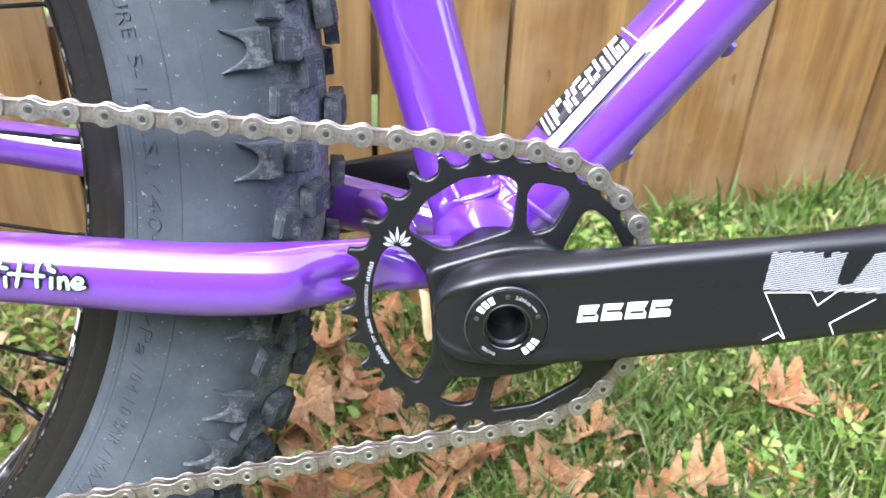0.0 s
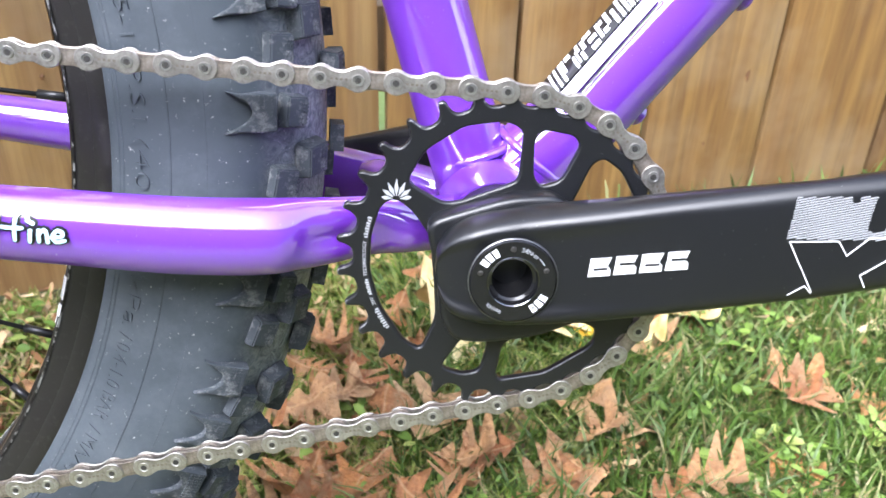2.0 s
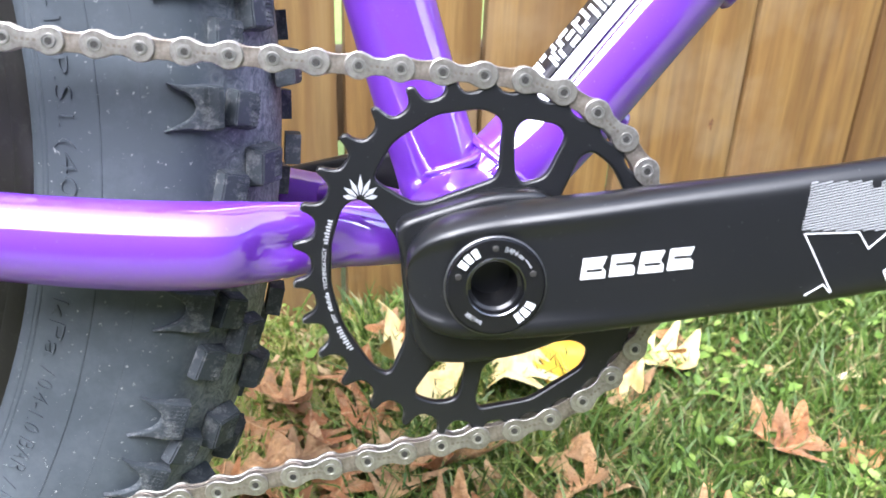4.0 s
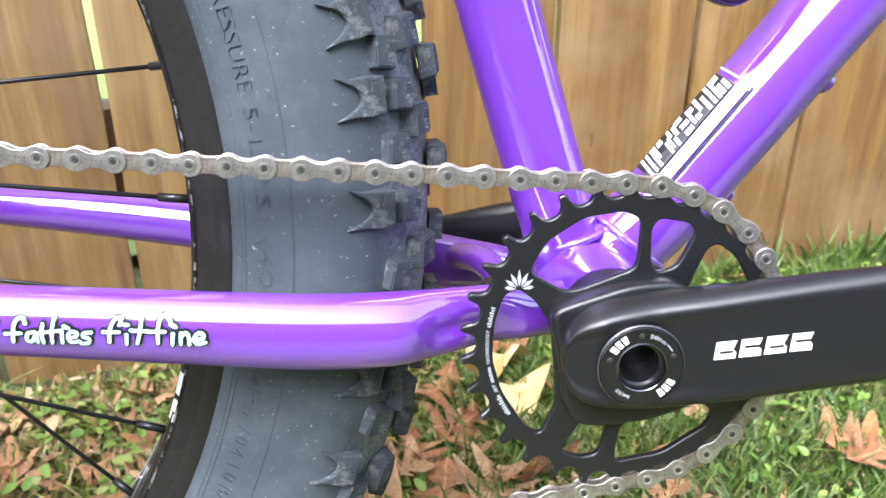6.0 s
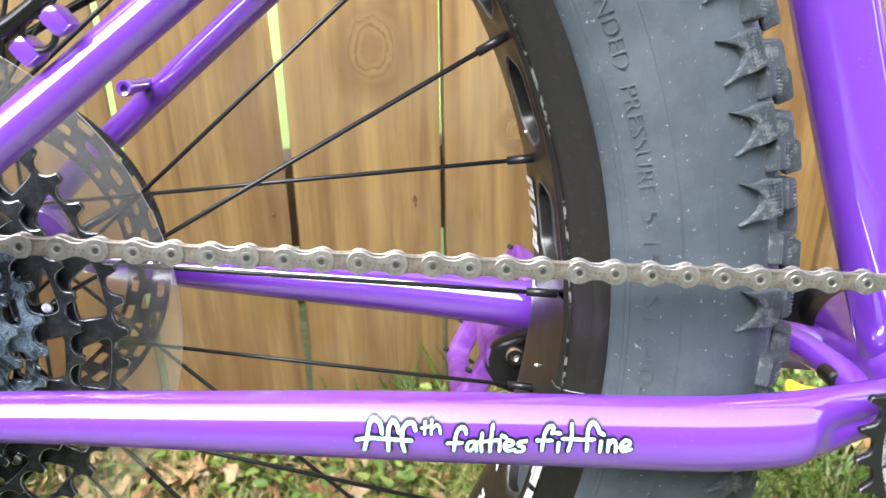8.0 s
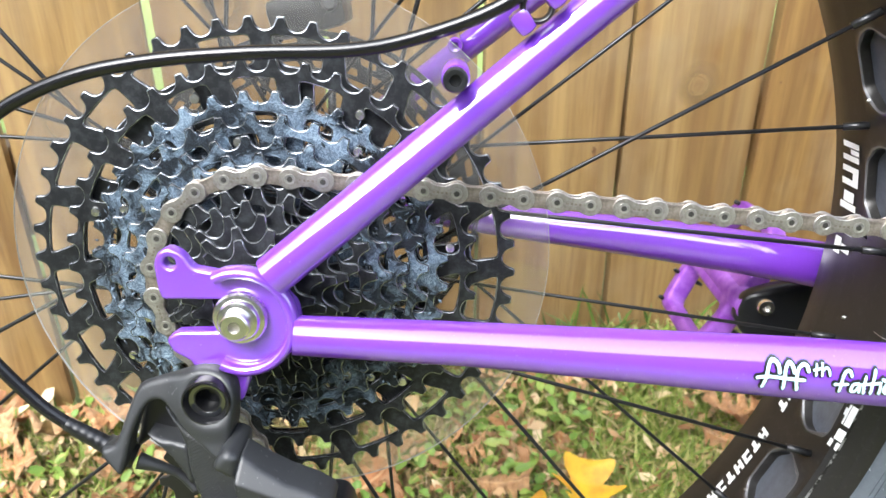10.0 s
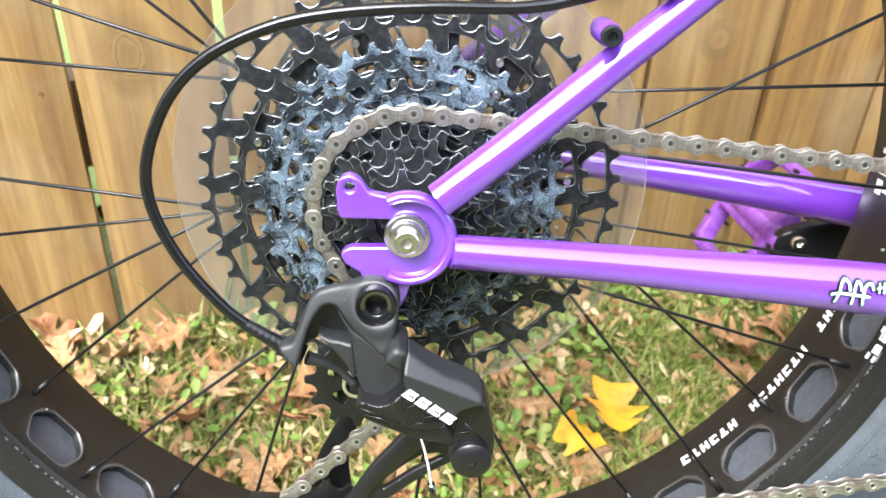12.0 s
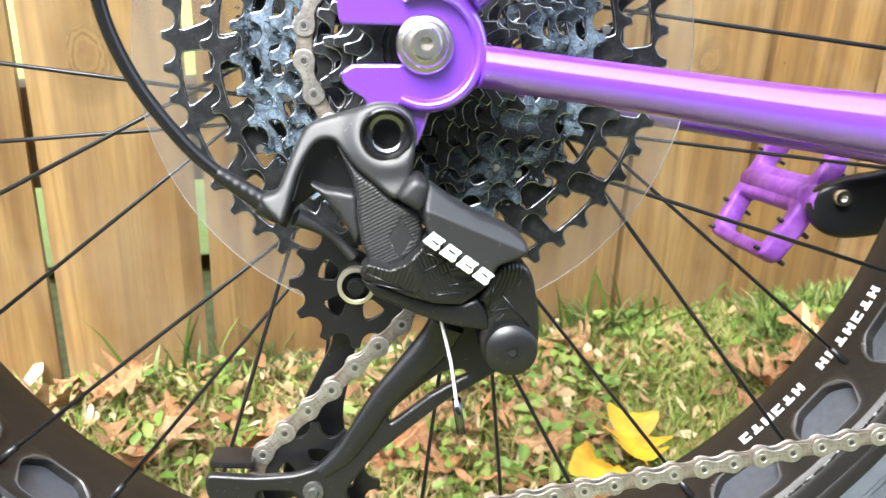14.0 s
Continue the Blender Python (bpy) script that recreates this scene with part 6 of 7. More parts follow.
leg = part("leg", relief("leg", [(-0.4701, 0.3454), (-0.4625, 0.3364), (-0.4571, 0.3327), (-0.4517, 0.3281), (-0.4471, 0.3250), (-0.4401, 0.3217), (-0.4395, 0.3142), (-0.4410, 0.3092), (-0.4491, 0.3037), (-0.4526, 0.3021), (-0.4579, 0.3040), (-0.4608, 0.3100), (-0.4624, 0.3179), (-0.4628, 0.3276), (-0.4651, 0.3353)], 0.0022, leg_front, -0.1010, SATIN, 0.00032), der, "curved leg with diagonal ribs")
part("cable_arm", tube("cable_arm", [(-0.4840, -0.1080, 0.3190, 0.0032, 0.0036), (-0.4760, -0.1060, 0.3150, 0.0020, 0.0024), (-0.4700, -0.1040, 0.3105, 0.0016, 0.0020), (-0.4640, -0.1040, 0.3040, 0.0020, 0.0024)], SATIN, 14, 6), der)


def cover_front(x, z):
    # the printed face below a long ridge, a slope above it
    over = (z - (0.3259 - 0.40 * (x + 0.4386))) * 0.928
    return -0.1335 + (0.9 * over if over > 0 else -0.10 * over)


cover = part("link_cover", relief("link_cover", [(-0.4400, 0.3268), (-0.4392, 0.3320), (-0.4383, 0.3342), (-0.4312, 0.3292), (-0.4218, 0.3239), (-0.4124, 0.3203), (-0.4066, 0.3166), (-0.4053, 0.3141), (-0.4063, 0.3114), (-0.4110, 0.3095), (-0.4152, 0.3079), (-0.4177, 0.3036), (-0.4199, 0.3028), (-0.4307, 0.3111), (-0.4389, 0.3180), (-0.4401, 0.3227)], 0.0014, cover_front, -0.1150, SATIN, 0.0007, 0.0012), der, "satin black outer link with white printed blocks")
part("hinge_barrel", relief("hinge_barrel", [(-0.4490, 0.3290), (-0.4474, 0.3328), (-0.4448, 0.3358), (-0.4423, 0.3365), (-0.4386, 0.3342), (-0.4388, 0.3306), (-0.4396, 0.3258), (-0.4421, 0.3250)], 0.0034, lambda x, z: -0.1300, -0.1080, SATIN, 0.0006, 0.0015), der, "rounded hinge barrel of the outer link")


def body_front(x, z):
    y = -0.1262 - 0.12 * (z - 0.303)
    fold = x + 0.4416 + 0.45 * (z - 0.303)
    y += 0.16 * abs(fold)
    if fold > 0.0012 and z > 0.2965:
        y += ribs(x, z, 24, 0.00135, 0.00045) if x < -0.4300 else ribs(x, z, 82, 0.0030, 0.00035)
    elif fold < -0.0012 and z > 0.2985 - 0.36 * (x + 0.4530):
        y += ribs(x, z, -20, 0.0014, 0.0004)
    if z < 0.2953 - 0.22 * (x + 0.4440):
        y -= 0.35 * (0.2953 - 0.22 * (x + 0.4440) - z)
    return y


body = part("link_body", relief("link_body", [(-0.4413, 0.3113), (-0.4386, 0.3165), (-0.4303, 0.3105), (-0.4193, 0.3020), (-0.4165, 0.3020), (-0.4173, 0.2984), (-0.4222, 0.2944), (-0.4263, 0.2918), (-0.4356, 0.2927), (-0.4452, 0.2950), (-0.4529, 0.2981), (-0.4605, 0.3008), (-0.4612, 0.3033), (-0.4586, 0.3062), (-0.4510, 0.3044), (-0.4463, 0.3064)], 0.0012, body_front, -0.1080, PLASTIC, 0.00034, 0.0010), der, "faceted black parallelogram body with fine ribs")
part("link_band", relief("link_band", [(-0.4612, 0.3000), (-0.4529, 0.2985), (-0.4451, 0.2956), (-0.4352, 0.2930), (-0.4258, 0.2921), (-0.4206, 0.2942), (-0.4160, 0.2871), (-0.4155, 0.2812), (-0.4172, 0.2815), (-0.4292, 0.2832), (-0.4391, 0.2862), (-0.4489, 0.2903), (-0.4567, 0.2940)], 0.0026, lambda x, z: -0.1205, -0.1020, PLASTIC, 0.0007, 0.0015), der, "smooth lower band of the parallelogram")
for p, q in (((-0.4399, 0.3040), (-0.4316, 0.3081)), ((-0.4420, 0.2961), (-0.4308, 0.3043)), ((-0.4308, 0.3043), (-0.4230, 0.3058)), ((-0.4312, 0.2991), (-0.4205, 0.3006)), ((-0.4396, 0.2956), (-0.4240, 0.2964)), ((-0.4575, 0.2995), (-0.4408, 0.2962)), ((-0.4590, 0.3028), (-0.4470, 0.2980)), ((-0.4387, 0.3104), (-0.4310, 0.3078))):
    part("crease", rod("crease", (p[0], body_front(*p) - 0.0002, p[1]), (q[0], body_front(*q) - 0.0002, q[1]), 0.00032, GLOSS, 8), body)
for k in range(4):
    t = k / 3
    h = 0.0046
    x, z = -0.4368 + 0.0166 * t, 0.3162 - 0.0116 * t
    y = cover_front(x, z) - 0.0004
    part("logo_block", plate("logo_block", [[(-0.0031, -h / 2), (0.0022, -h / 2), (0.0028, -h / 2 + 0.0012), (0.0023, 0.0002), (0.0030, h / 2), (-0.0021, h / 2)]], 0.0003, PRINT), cover, "", at(x, y, z, 0, 35, 0))
    part("logo_slit", plate("logo_slit", [[(-0.0012, -0.0003), (0.0016, -0.0003), (0.0016, 0.0003), (-0.0012, 0.0003)]], 0.0003, PLASTIC), cover, "", at(x + 0.0002, y - 0.0002, z + (0.0004 if k % 2 else -0.0004), 0, 35, 0))


def clutch_front(x, z):
    y = -0.1205 - 0.10 * (z - 0.285)
    if x + 0.4125 < 0.45 * (z - 0.2860) and z > 0.2860:
        d = math.hypot(x + 0.4300, z - 0.3060)
        y += 0.00045 * (0.5 + 0.5 * math.cos(2 * math.pi * d / 0.00135))
    return y


clutch = part("clutch_housing", relief("clutch_housing", [(-0.4164, 0.3008), (-0.4142, 0.3052), (-0.4094, 0.3068), (-0.4041, 0.3061), (-0.4015, 0.3017), (-0.3993, 0.2926), (-0.3979, 0.2834), (-0.3982, 0.2709), (-0.4046, 0.2650), (-0.4127, 0.2656), (-0.4179, 0.2709), (-0.4192, 0.2792), (-0.4170, 0.2843), (-0.4180, 0.2915), (-0.4206, 0.2925)], 0.0028, clutch_front, -0.1000, PLASTIC, 0.00036), der, "black clutch housing with curved ribs")
part("clutch_cap", lathe("clutch_cap", [(-0.095, 0.0092), (-0.1215, 0.0095), (-0.1233, 0.0091), (-0.1242, 0.0080), (-0.1252, 0.0050), (-0.1255, 0.0024), (-0.1255, 0.0019), (-0.1233, 0.0017), (-0.1231, 0.0)], PLASTIC, 40, (-0.4083, 0.2756)), clutch, "round black clutch cap with a star socket")
for p, q in (((-0.4170, 0.2900), (-0.4152, 0.2985)), ((-0.4160, 0.2890), (-0.4094, 0.2906)), ((-0.4122, 0.2952), (-0.4022, 0.2838))):
    part("crease", rod("crease", (p[0], clutch_front(*p) - 0.0001, p[1]), (q[0], clutch_front(*q) - 0.0001, q[1]), 0.00032, GLOSS, 8), clutch)
part("star_socket", plate("star_socket", [[(r * math.cos(2 * math.pi * k / 12), r * math.sin(2 * math.pi * k / 12)) for k, r in enumerate((0.0019, 0.0012) * 6)]], 0.0002, INK), clutch, "", at(-0.4083, -0.1257, 0.2756))
CAGE = rounded([(-0.4311, 0.2782), (-0.4400, 0.2640), (-0.4494, 0.2494), (-0.4664, 0.2311), (-0.4738, 0.2220), (-0.4787, 0.2164), (-0.4879, 0.2136), (-0.5029, 0.2127), (-0.5216, 0.2140), (-0.5224, 0.2084), (-0.5192, 0.1998), (-0.5119, 0.1902), (-0.5019, 0.1834), (-0.4865, 0.1780), (-0.4659, 0.1775), (-0.4578, 0.1800), (-0.4578, 0.1875), (-0.4609, 0.1953), (-0.4657, 0.2011), (-0.4672, 0.2075),
                (-0.4640, 0.2110), (-0.4570, 0.2210), (-0.4490, 0.2274), (-0.4391, 0.2358), (-0.4275, 0.2452), (-0.4077, 0.2572), (-0.4040, 0.2640), (-0.4140, 0.2753), (-0.4236, 0.2811)], 0.003, 3)
WINDOW = rounded([(-0.5022, 0.2068), (-0.4882, 0.2068), (-0.4855, 0.2028), (-0.4796, 0.2000), (-0.4735, 0.2008), (-0.4700, 0.1961), (-0.4670, 0.1912), (-0.4680, 0.1875), (-0.4813, 0.1864), (-0.4915, 0.1899), (-0.4982, 0.1957), (-0.5020, 0.2017)], 0.0022, 3)
SLOT = rounded([(-0.4200, 0.2557), (-0.4230, 0.2543), (-0.4350, 0.2470), (-0.4458, 0.2385), (-0.4502, 0.2352), (-0.4508, 0.2375), (-0.4480, 0.2421), (-0.4383, 0.2508), (-0.4297, 0.2568), (-0.4225, 0.2577)], 0.0012, 3)
cage = part("cage_plate", moved(plate("cage_plate", [CAGE, SLOT, WINDOW], 0.0046, PLASTIC, 0.0014, 3), 0, -0.0910, 0), der, "black outer cage plate with a slender slot")
part("cage_plate", moved(plate("cage_plate", [rounded([(-0.4580, 0.2960), (-0.4720, 0.3010), (-0.4780, 0.2900), (-0.4740, 0.2600), (-0.4860, 0.2350), (-0.4960, 0.2000), (-0.4800, 0.1760), (-0.4660, 0.1900), (-0.4700, 0.2300), (-0.4640, 0.2600)], 0.004, 3)], 0.0028, PLASTIC, 0.0006, 1), 0, -0.0640, 0), der, "black inner cage plate")
part("cage_arm", tube("cage_arm", [(-0.4765, -0.0915, 0.2140, 0.0030, 0.0026), (-0.4663, -0.0920, 0.2242, 0.0044, 0.0032), (-0.4525, -0.0925, 0.2458, 0.0053, 0.0038), (-0.4432, -0.0930, 0.2569, 0.0062, 0.0042), (-0.4332, -0.0935, 0.2690, 0.0070, 0.0046), (-0.4290, -0.0950, 0.2770, 0.0072, 0.0050)], PLASTIC, 24, 6), cage, "rounded upper arm of the cage")
part("cage_tab", box_mesh("cage_tab", 0.017, 0.014, 0.0030, PLASTIC, 0.0008), cage, "", at(-0.5130, -0.0800, 0.2150, 0, 2, 0))
part("cage_screw", lathe("cage_screw", [(-0.0955, 0.0), (-0.0955, 0.0016), (-0.0945, 0.0022), (-0.0945, 0.0040), (-0.0930, 0.0044)], GUNMETAL, 18, (-0.4798, 0.2070)), cage)


def pulley(t, c, y, rin, nhole):
    loops = [cog_outline(t, 0.0032, 0.0022)] + slots(nhole, rin, 0.0127 / 2 / math.sin(math.pi / t) - 0.0086, 0.5, 0.2) + [ring_of(0, 0, 0.003, 16, True)]
    return part("jockey_wheel", plate("jockey_wheel", loops, 0.0024, PLASTIC, 0.0003), der, "black toothed jockey wheel", at(c[0], y, c[1]))


jw = pulley(12, UP, -0.0740, 0.0085, 5)
part("bushing", lathe("bushing", [(-0.0050, 0.0056), (-0.0052, 0.0060), (-0.0050, 0.0074), (-0.0030, 0.0076), (0.003, 0.0076)], BRASS, 28), jw, "dull brass bushing")
part("axle_screw", lathe("axle_screw", [(-0.0085, 0.0), (-0.0085, 0.0030), (-0.0060, 0.0036), (-0.005, 0.0036)], ANOD, 16), jw)
jl = pulley(12, LOW, -0.0790, 0.0095, 5)
part("axle_screw", lathe("axle_screw", [(-0.0125, 0.0), (-0.0125, 0.0030), (-0.0115, 0.0042), (-0.0100, 0.0042)], ANOD, 16), jl)

# cables
housing = part("shift_cable", tube("shift_cable", [(-0.4950, -0.1060, 0.3235, 0.0025, 0.0025), (-0.5090, -0.1060, 0.3325, 0.0025, 0.0025), (-0.5225, -0.1060, 0.3445, 0.0025, 0.0025), (-0.5385, -0.1060, 0.3660, 0.0025, 0.0025), (-0.5480, -0.1060, 0.3900, 0.0025, 0.0025),
                                                (-0.5470, -0.1060, 0.4110, 0.0025, 0.0025), (-0.5360, -0.1060, 0.4355, 0.0025, 0.0025), (-0.5185, -0.1060, 0.4525, 0.0025, 0.0025), (-0.4930, -0.1055, 0.4645, 0.0025, 0.0025), (-0.4655, -0.1050, 0.4703, 0.0025, 0.0025),
                                                (-0.4320, -0.1040, 0.4730, 0.0025, 0.0025), (-0.3980, -0.1020, 0.4738, 0.0025, 0.0025), (-0.3760, -0.1000, 0.4776, 0.0025, 0.0025), (-0.3495, -0.0985, 0.4868, 0.0025, 0.0025), (-0.3300, -0.0965, 0.5000, 0.0025, 0.0025), (-0.3000, -0.0930, 0.5260, 0.0025, 0.0025), (-0.24, -0.08, 0.58, 0.0025, 0.0025)], GLOSS, 16, 8), None, "shiny black shift cable housing in a wide loop")
part("cable_boot", tube("cable_boot", [(-0.4940 - 0.0013 * k, -0.1060, 0.3229 + 0.00084 * k, 0.0038 - 0.00008 * k - 0.00012 * (k % 2), 0.0038 - 0.00008 * k - 0.00012 * (k % 2)) for k in range(14)], PLASTIC, 18, 3), housing, "ribbed black rubber boot on the cable end")
part("cable_socket", rod("cable_socket", (-0.4860, -0.1050, 0.3190), (-0.4965, -0.1058, 0.3240), 0.0048, PLASTIC, 16), der)
tail = part("inner_cable", tube("inner_cable", [(-0.4330, -0.1100, 0.2850, 0.0006, 0.0006), (-0.4318, -0.1110, 0.2800, 0.0006, 0.0006), (-0.4285, -0.1110, 0.2670, 0.0006, 0.0006), (-0.4262, -0.1105, 0.2530, 0.0006, 0.0006), (-0.4256, -0.1100, 0.2490, 0.0006, 0.0006)], PRINT, 8, 6), None, "loose silver inner cable tail")
part("crimp", rod("crimp", (-0.4260, -0.1104, 0.2528), (-0.4238, -0.1095, 0.2388), 0.0017, DARKCHROME, 12), tail, "crimped alloy cable end")
part("brake_hose", tube("brake_hose", [(-0.18, 0.05, 0.64, 0.0025, 0.0025), (-0.30, 0.085, 0.545, 0.0025, 0.0025), (-0.40, 0.100, 0.500, 0.0025, 0.0025), (-0.46, 0.100, 0.465, 0.0025, 0.0025), (-0.475, 0.096, 0.43, 0.0025, 0.0025)], GLOSS, 12, 8), None, "black brake hose on the far side")

# ---- lawn ----
def blades(name, n, area, size, mat, seed, label, clump=0.0, width=0.0016):
    rg = random.Random(seed)
    verts, faces = [], []
    made = 0
    while made < n:
        x, y = area(rg)
        if clump and noise.noise((x * 6, y * 6, seed)) + rg.uniform(-0.9, 0.9) < clump:
            continue
        made += 1
        h = size * rg.uniform(0.45, 1.25)
        a = rg.uniform(0, 2 * math.pi)
        bend = h * rg.uniform(0.15, 1.1)
        dx, dy = math.cos(a), math.sin(a)
        w = width * rg.uniform(0.7, 1.5)
        ta = rg.uniform(0, 2 * math.pi)
        wx, wy = w * math.cos(ta), w * math.sin(ta)
        z0 = ground_height(x, y) - 0.003
        o = len(verts)
        for s, ww in ((0.0, 0.8), (0.4, 1.0), (0.75, 0.75)):
            cx, cy, cz = x + dx * bend * s * s, y + dy * bend * s * s, z0 + h * (s - 0.25 * s * s * (bend / h))
            verts += [(cx - wx * ww, cy - wy * ww, cz), (cx + wx * ww, cy + wy * ww, cz)]
        verts.append((x + dx * bend, y + dy * bend, z0 + h * (1 - 0.25 * bend / h)))
        faces += [(o, o + 1, o + 3, o + 2), (o + 2, o + 3, o + 5, o + 4), (o + 4, o + 5, o + 6)]
    return tagged(put(name, mesh_from(name, verts, faces, mat)), label, "grass", kind="stuff")


def front(x0, x1, y0=-0.15):
    def pick(rg):
        x = rg.uniform(x0, x1)
        return x, rg.uniform(y0, FA + FB * x - 0.012)
    return pick


def far_lawn():
    """The open lawn behind the fence, seen only through the gaps."""
    verts, faces = [], []
    nx, ny = 60, 40
    for j in range(ny + 1):
        for i in range(nx + 1):
            x = -9 + 18 * i / nx
            y = FA + FB * x + 0.25 + 9 * j / ny
            verts.append((x, y, 0.02 + 0.012 * noise.noise((x * 3, y * 3, 1.0))))
    for j in range(ny):
        for i in range(nx):
            a = j * (nx + 1) + i
            faces.append((a, a + 1, a + nx + 2, a + nx + 1))
    m = Mat("far_lawn", (0.4, 0.48, 0.14), 0.8)
    m.color(m.mix(m.noise(5, 5, 0.65), (0.13, 0.21, 0.03), (0.30, 0.36, 0.10)))
    m.bump(m.noise(40, 4), 0.5, 0.02)
    return tagged(put("far_lawn", mesh_from("far_lawn", verts, faces, m.m)), "bright open lawn behind the fence", "lawn", kind="structure")


blades("lawn_grass", 42000, front(-0.05, 1.15), 0.046, GRASS, 1, "fresh green lawn grass with straw blades among it", -0.25, 0.0012)
blades("dry_grass", 24000, front(-1.3, 0.3), 0.026, STRAW, 8, "flattened straw-coloured dead grass on the soil", -0.3, 0.0014)
blades("dry_grass", 2000, front(0.2, 1.15), 0.035, STRAW, 9, "straw-coloured dead grass among the lawn", -0.3, 0.0012)
blades("lawn_grass", 36000, front(-1.3, -0.02), 0.030, AUTUMN, 2, "thin yellowing lawn grass among dead leaves", -0.2, 0.0012)
blades("lawn_grass", 8000, front(-0.24, 0.12, 0.10), 0.036, AUTUMN, 12, "thin yellowing grass between the dead leaves", -0.2, 0.0012)
far_lawn()
blades("tall_grass", 280, lambda rg: (lambda x: (x, FA + FB * x - rg.uniform(0.008, 0.04)))(rg.choice((-0.24, -0.19, 0.25, 0.33, 0.45, 0.55, 0.7, -0.6)) + rg.gauss(0, 0.045)), 0.075, GRASS, 4, "taller uncut grass along the fence foot", 0.0, 0.0018)


def clover_patch():
    """Low weeds: loose rosettes of broad, notched leaves on short stems."""
    rg = random.Random(11)
    verts, faces = [], []
    outline = [(0, -1), (0.45, -0.75), (0.62, -0.25), (0.80, 0.0), (0.66, 0.30), (0.70, 0.62), (0.30, 0.80), (0, 1.0), (-0.30, 0.80), (-0.70, 0.62), (-0.66, 0.30), (-0.80, 0.0), (-0.62, -0.25), (-0.45, -0.75)]
    n = len(outline)
    made = 0
    while made < 430:
        x = rg.choice((rg.uniform(-1.2, 0.25), rg.uniform(-1.2, 0.25), rg.uniform(-0.15, 0.35), rg.uniform(0.25, 0.95)))
        y = rg.uniform(0.02, FA + FB * x - 0.02)
        if noise.noise((x * 5, y * 5, 7.0)) + rg.uniform(-0.35, 0.35) < 0.05:
            continue
        made += 1
        for k in range(rg.randint(5, 11)):
            a, out = rg.uniform(0, 6.3), rg.uniform(0.003, 0.024)
            r = rg.uniform(0.0032, 0.0082)
            c = Vector((x + out * math.cos(a), y + out * math.sin(a), ground_height(x, y) + rg.uniform(0.010, 0.034)))
            tilt = Euler((rg.uniform(-0.5, 0.5), rg.uniform(-0.5, 0.5), a - math.pi / 2 + rg.uniform(-0.5, 0.5))).to_matrix()
            o = len(verts)
            verts.append(c - tilt @ Vector((0, 0, 0.18 * r)))
            for u, v in outline:
                verts.append(c + tilt @ Vector((u * r * 0.8, v * r, 0.16 * r * (abs(u) - v * v))))
            faces += [(o, o + 1 + i, o + 1 + (i + 1) % n) for i in range(n)]
    return tagged(put("clover", mesh_from("clover", verts, faces, CLOVER)), "low clover and weed leaves growing through the lawn", "weeds", kind="stuff")


clover_patch()


def litter():
    rg = random.Random(21)
    verts, faces = [], []
    for k in range(3600):
        x = rg.gauss(-0.4, 0.4)
        y = rg.uniform(0.0, FA + FB * x - 0.01)
        if not -1.3 < x < 0.9:
            continue
        r = rg.uniform(0.003, 0.009)
        z = ground_height(x, y) + rg.uniform(0.004, 0.024)
        tilt = Euler((rg.uniform(-0.9, 0.9), rg.uniform(-0.9, 0.9), rg.uniform(0, 6.3))).to_matrix()
        o = len(verts)
        n = 6
        verts.append(Vector((x, y, z)))
        for i in range(n):
            a = 2 * math.pi * i / n
            q = r * rg.uniform(0.5, 1.3)
            verts.append(Vector((x, y, z)) + tilt @ Vector((q * math.cos(a) * 1.5, q * math.sin(a) * 0.6, rg.uniform(-0.3, 0.3) * r)))
        faces += [(o, o + 1 + i, o + 1 + (i + 1) % n) for i in range(n)]
    m = Mat("leaf_crumbs", (0.3, 0.16, 0.08), 0.7)
    m.color(m.ramp(m.island(), [(0.0, (0.26, 0.12, 0.05)), (0.4, (0.46, 0.25, 0.11)), (0.75, (0.6, 0.42, 0.23)), (1.0, (0.7, 0.56, 0.35))]))
    return tagged(put("leaf_litter", mesh_from("leaf_litter", verts, faces, m.m)), "broken bits of dry brown leaves on the soil", "leaf litter", kind="stuff")


litter()


def oak_leaf(seed, lobes, mat, broad=0.55, web=0.16):
    """A lobed leaf, 1 long, curled and creased along its midrib."""
    rg = random.Random(seed)
    half = []
    per = 8
    n = lobes * per
    size = [rg.uniform(0.75, 1.2) for k in range(lobes + 1)]
    for k in range(n + 1):
        t = k / n
        env = broad * math.sin(math.pi * min(1, 0.06 + 0.90 * t)) ** 0.7 * (0.72 + 0.5 * t) * 0.85
        wave = 0.5 - 0.5 * math.cos(2 * math.pi * lobes * t)
        w = env * (web + (1 - web) * 1.05 * wave ** 0.8) * size[min(lobes, k // per)]
        half.append((t + 0.10 * wave, w * (1 if 0 < k < n else 0.3)))
    curl, fold = rg.uniform(0.4, 1.7), rg.uniform(0.3, 1.2) * rg.choice((-1, 1))
    verts, faces = [], []

    def lift(x, w):
        return curl * (x - 0.45) ** 2 + fold * abs(w) ** 1.3 + 0.05 * math.sin(9 * x + seed) * abs(w) * 3
    for k, (x, w) in enumerate(half):
        for s in (-1, -0.55, 0, 0.55, 1):
            verts.append((k / n * (1 - abs(s)) + x * abs(s) - 0.5, s * w, lift(x, s * w)))
    for k in range(len(half) - 1):
        for i in range(4):
            a = k * 5 + i
            faces.append((a, a + 1, a + 6, a + 5))
    o = len(verts)
    verts += [(-0.5, 0.008, lift(0, 0)), (-0.5, -0.008, lift(0, 0)), (-0.72, 0.006, lift(0, 0) + 0.05), (-0.72, -0.006, lift(0, 0) + 0.05)]
    faces.append((o, o + 2, o + 3, o + 1))
    return mesh_from("fallen_leaf", verts, faces, mat)


BROWN = [oak_leaf(k, 3 + (k % 3) // 2, LEAF, 0.66, 0.19) for k in range(9)]
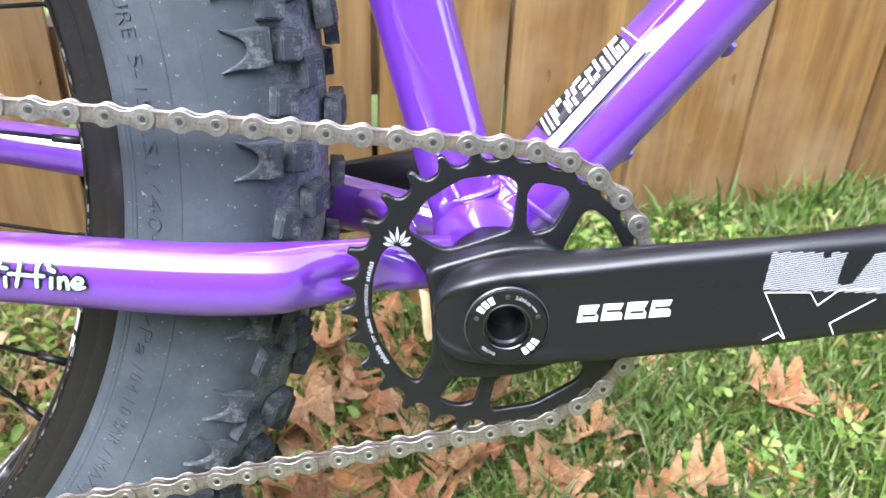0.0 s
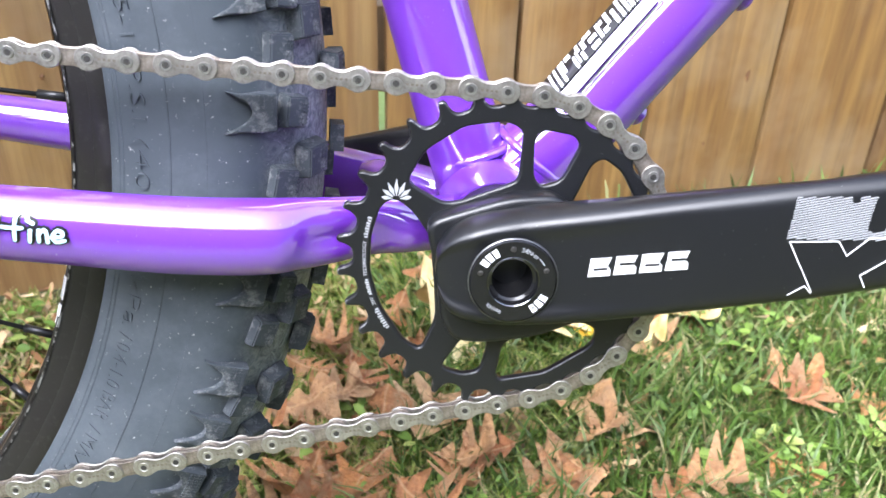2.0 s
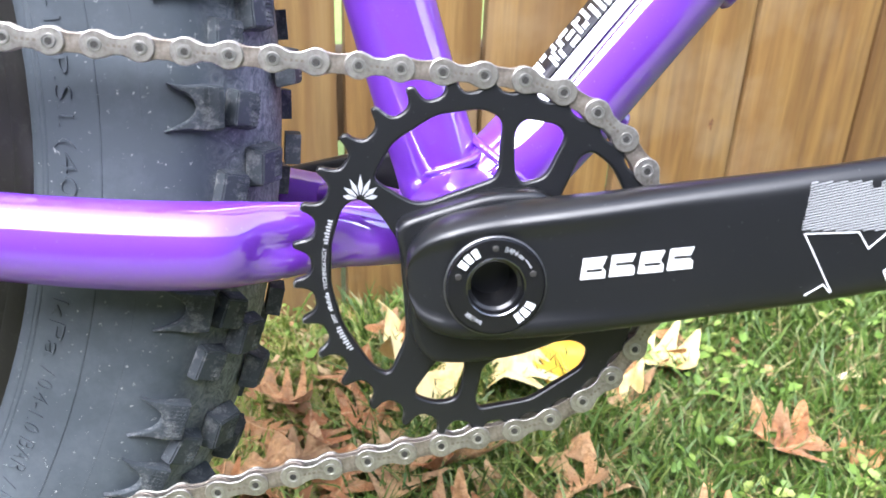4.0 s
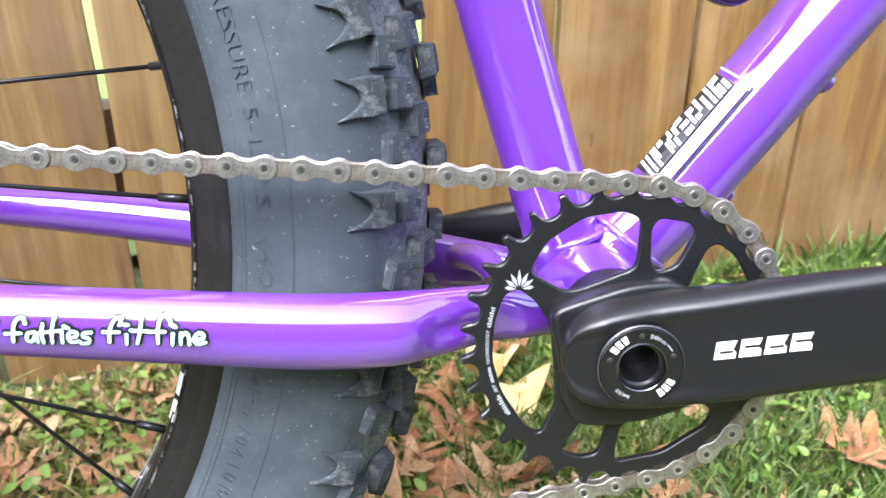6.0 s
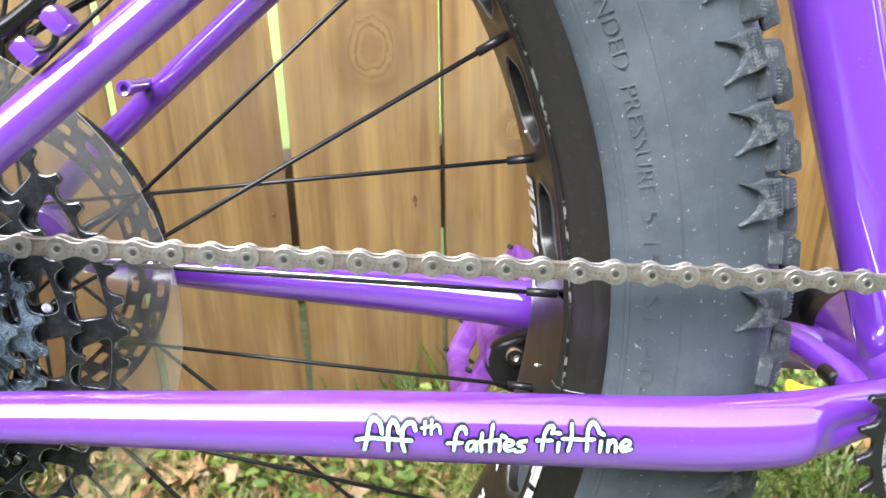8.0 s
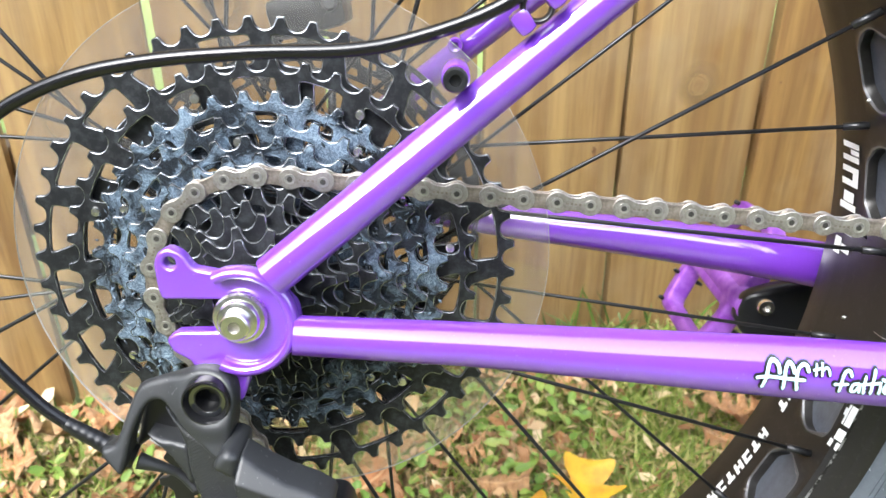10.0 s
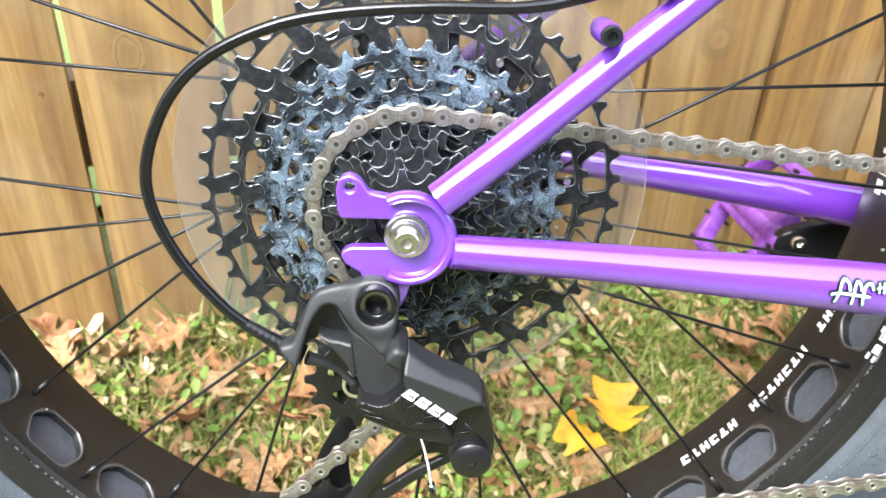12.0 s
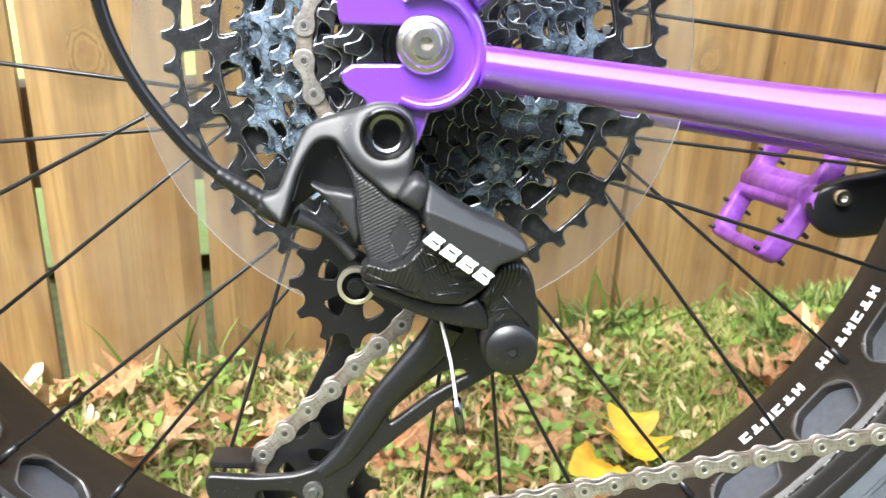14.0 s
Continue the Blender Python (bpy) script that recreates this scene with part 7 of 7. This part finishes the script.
YELLOW = [oak_leaf(30 + k, 3, YLEAF, 0.75, 0.5) for k in range(2)]
PALEL = [oak_leaf(40 + k, 3, PLEAF, 0.8, 0.4) for k in range(2)]
rl = random.Random(77)


def drop_leaf(me, x, y, size, label, lift=0.0):
    z = ground_height(x, y) + rl.uniform(0.018, 0.032) + lift
    ob = put("fallen_leaf", me, None, pose(x, y, z, rl.uniform(-25, 25), rl.uniform(-25, 25), rl.uniform(0, 360)) @ Matrix.Diagonal((size, size, size, 1)))
    tagged(ob, label, "leaf", "fallen leaves")


for x, y in ((-0.090, 0.328), (-0.092, 0.282), (0.031, 0.201), (0.078, 0.177), (0.267, 0.191), (0.299, 0.301), (-0.037, 0.328), (0.006, 0.172), (-0.12, 0.304), (-0.049, 0.27), (0.195, 0.345), (0.303, 0.26), (0.109, 0.26), (-0.122, 0.252),
             (0.261, 0.415), (-0.01, 0.427), (0.12, 0.22), (-0.543, 0.263), (-0.733, 0.306), (-0.445, 0.148), (-0.559, 0.170), (-0.80, 0.330), (-0.048, 0.384), (-0.01, 0.44), (0.03, 0.45), (-0.321, 0.252), (-0.443, 0.245), (-0.684, 0.33), (-0.80, 0.31), (-0.15, 0.21), (-0.02, 0.15), (0.16, 0.16)):
    drop_leaf(rl.choice(BROWN), x, y, rl.uniform(0.040, 0.062), "dry russet-brown oak leaf lying on the grass")
for x, y in ((-0.100, 0.337), (-0.079, 0.294), (-0.093, 0.267), (-0.114, 0.236), (-0.056, 0.237), (-0.017, 0.243), (0.018, 0.253), (-0.120, 0.171), (-0.095, 0.181), (-0.072, 0.192), (-0.099, 0.147), (0.076, 0.166), (0.091, 0.193), (0.200, 0.175), (0.307, 0.284), (0.013, 0.194), (-0.080, 0.160), (-0.029, 0.324), (-0.136, 0.150)):
    drop_leaf(rl.choice(BROWN), x, y, rl.uniform(0.042, 0.060), "dry russet-brown oak leaf lying on the grass", 0.0)
for x, y in ((0.245, 0.40), (0.46, 0.36)):
    drop_leaf(rl.choice(PALEL), x, y, 0.06, "pale tan leaf lying on the grass")
for x, y, size, lift in ((0.012, 0.360, 0.075, 0.012), (0.006, 0.425, 0.065, 0.008), (0.096, 0.372, 0.070, 0.012), (0.190, 0.358, 0.045, 0.006)):
    drop_leaf(rl.choice(PALEL), x, y, size, "large pale yellow leaf under the bicycle", lift)
drop_leaf(YELLOW[0], 0.144, 0.385, 0.070, "orange-yellow leaf under the bicycle", 0.012)
drop_leaf(YELLOW[0], -0.254, 0.226, 0.058, "bright yellow leaf on the littered lawn", 0.01)
drop_leaf(YELLOW[1], -0.286, 0.200, 0.045, "bright yellow leaf on the littered lawn", 0.01)
for k in range(80):
    x = rl.gauss(-0.35, 0.42)
    y = rl.uniform(0.03, FA + FB * x - 0.03)
    if -1.2 < x < 0.85:
        drop_leaf(rl.choice(BROWN), x, y, rl.uniform(0.026, 0.048), "dry russet-brown oak leaf lying on the grass", -0.008)
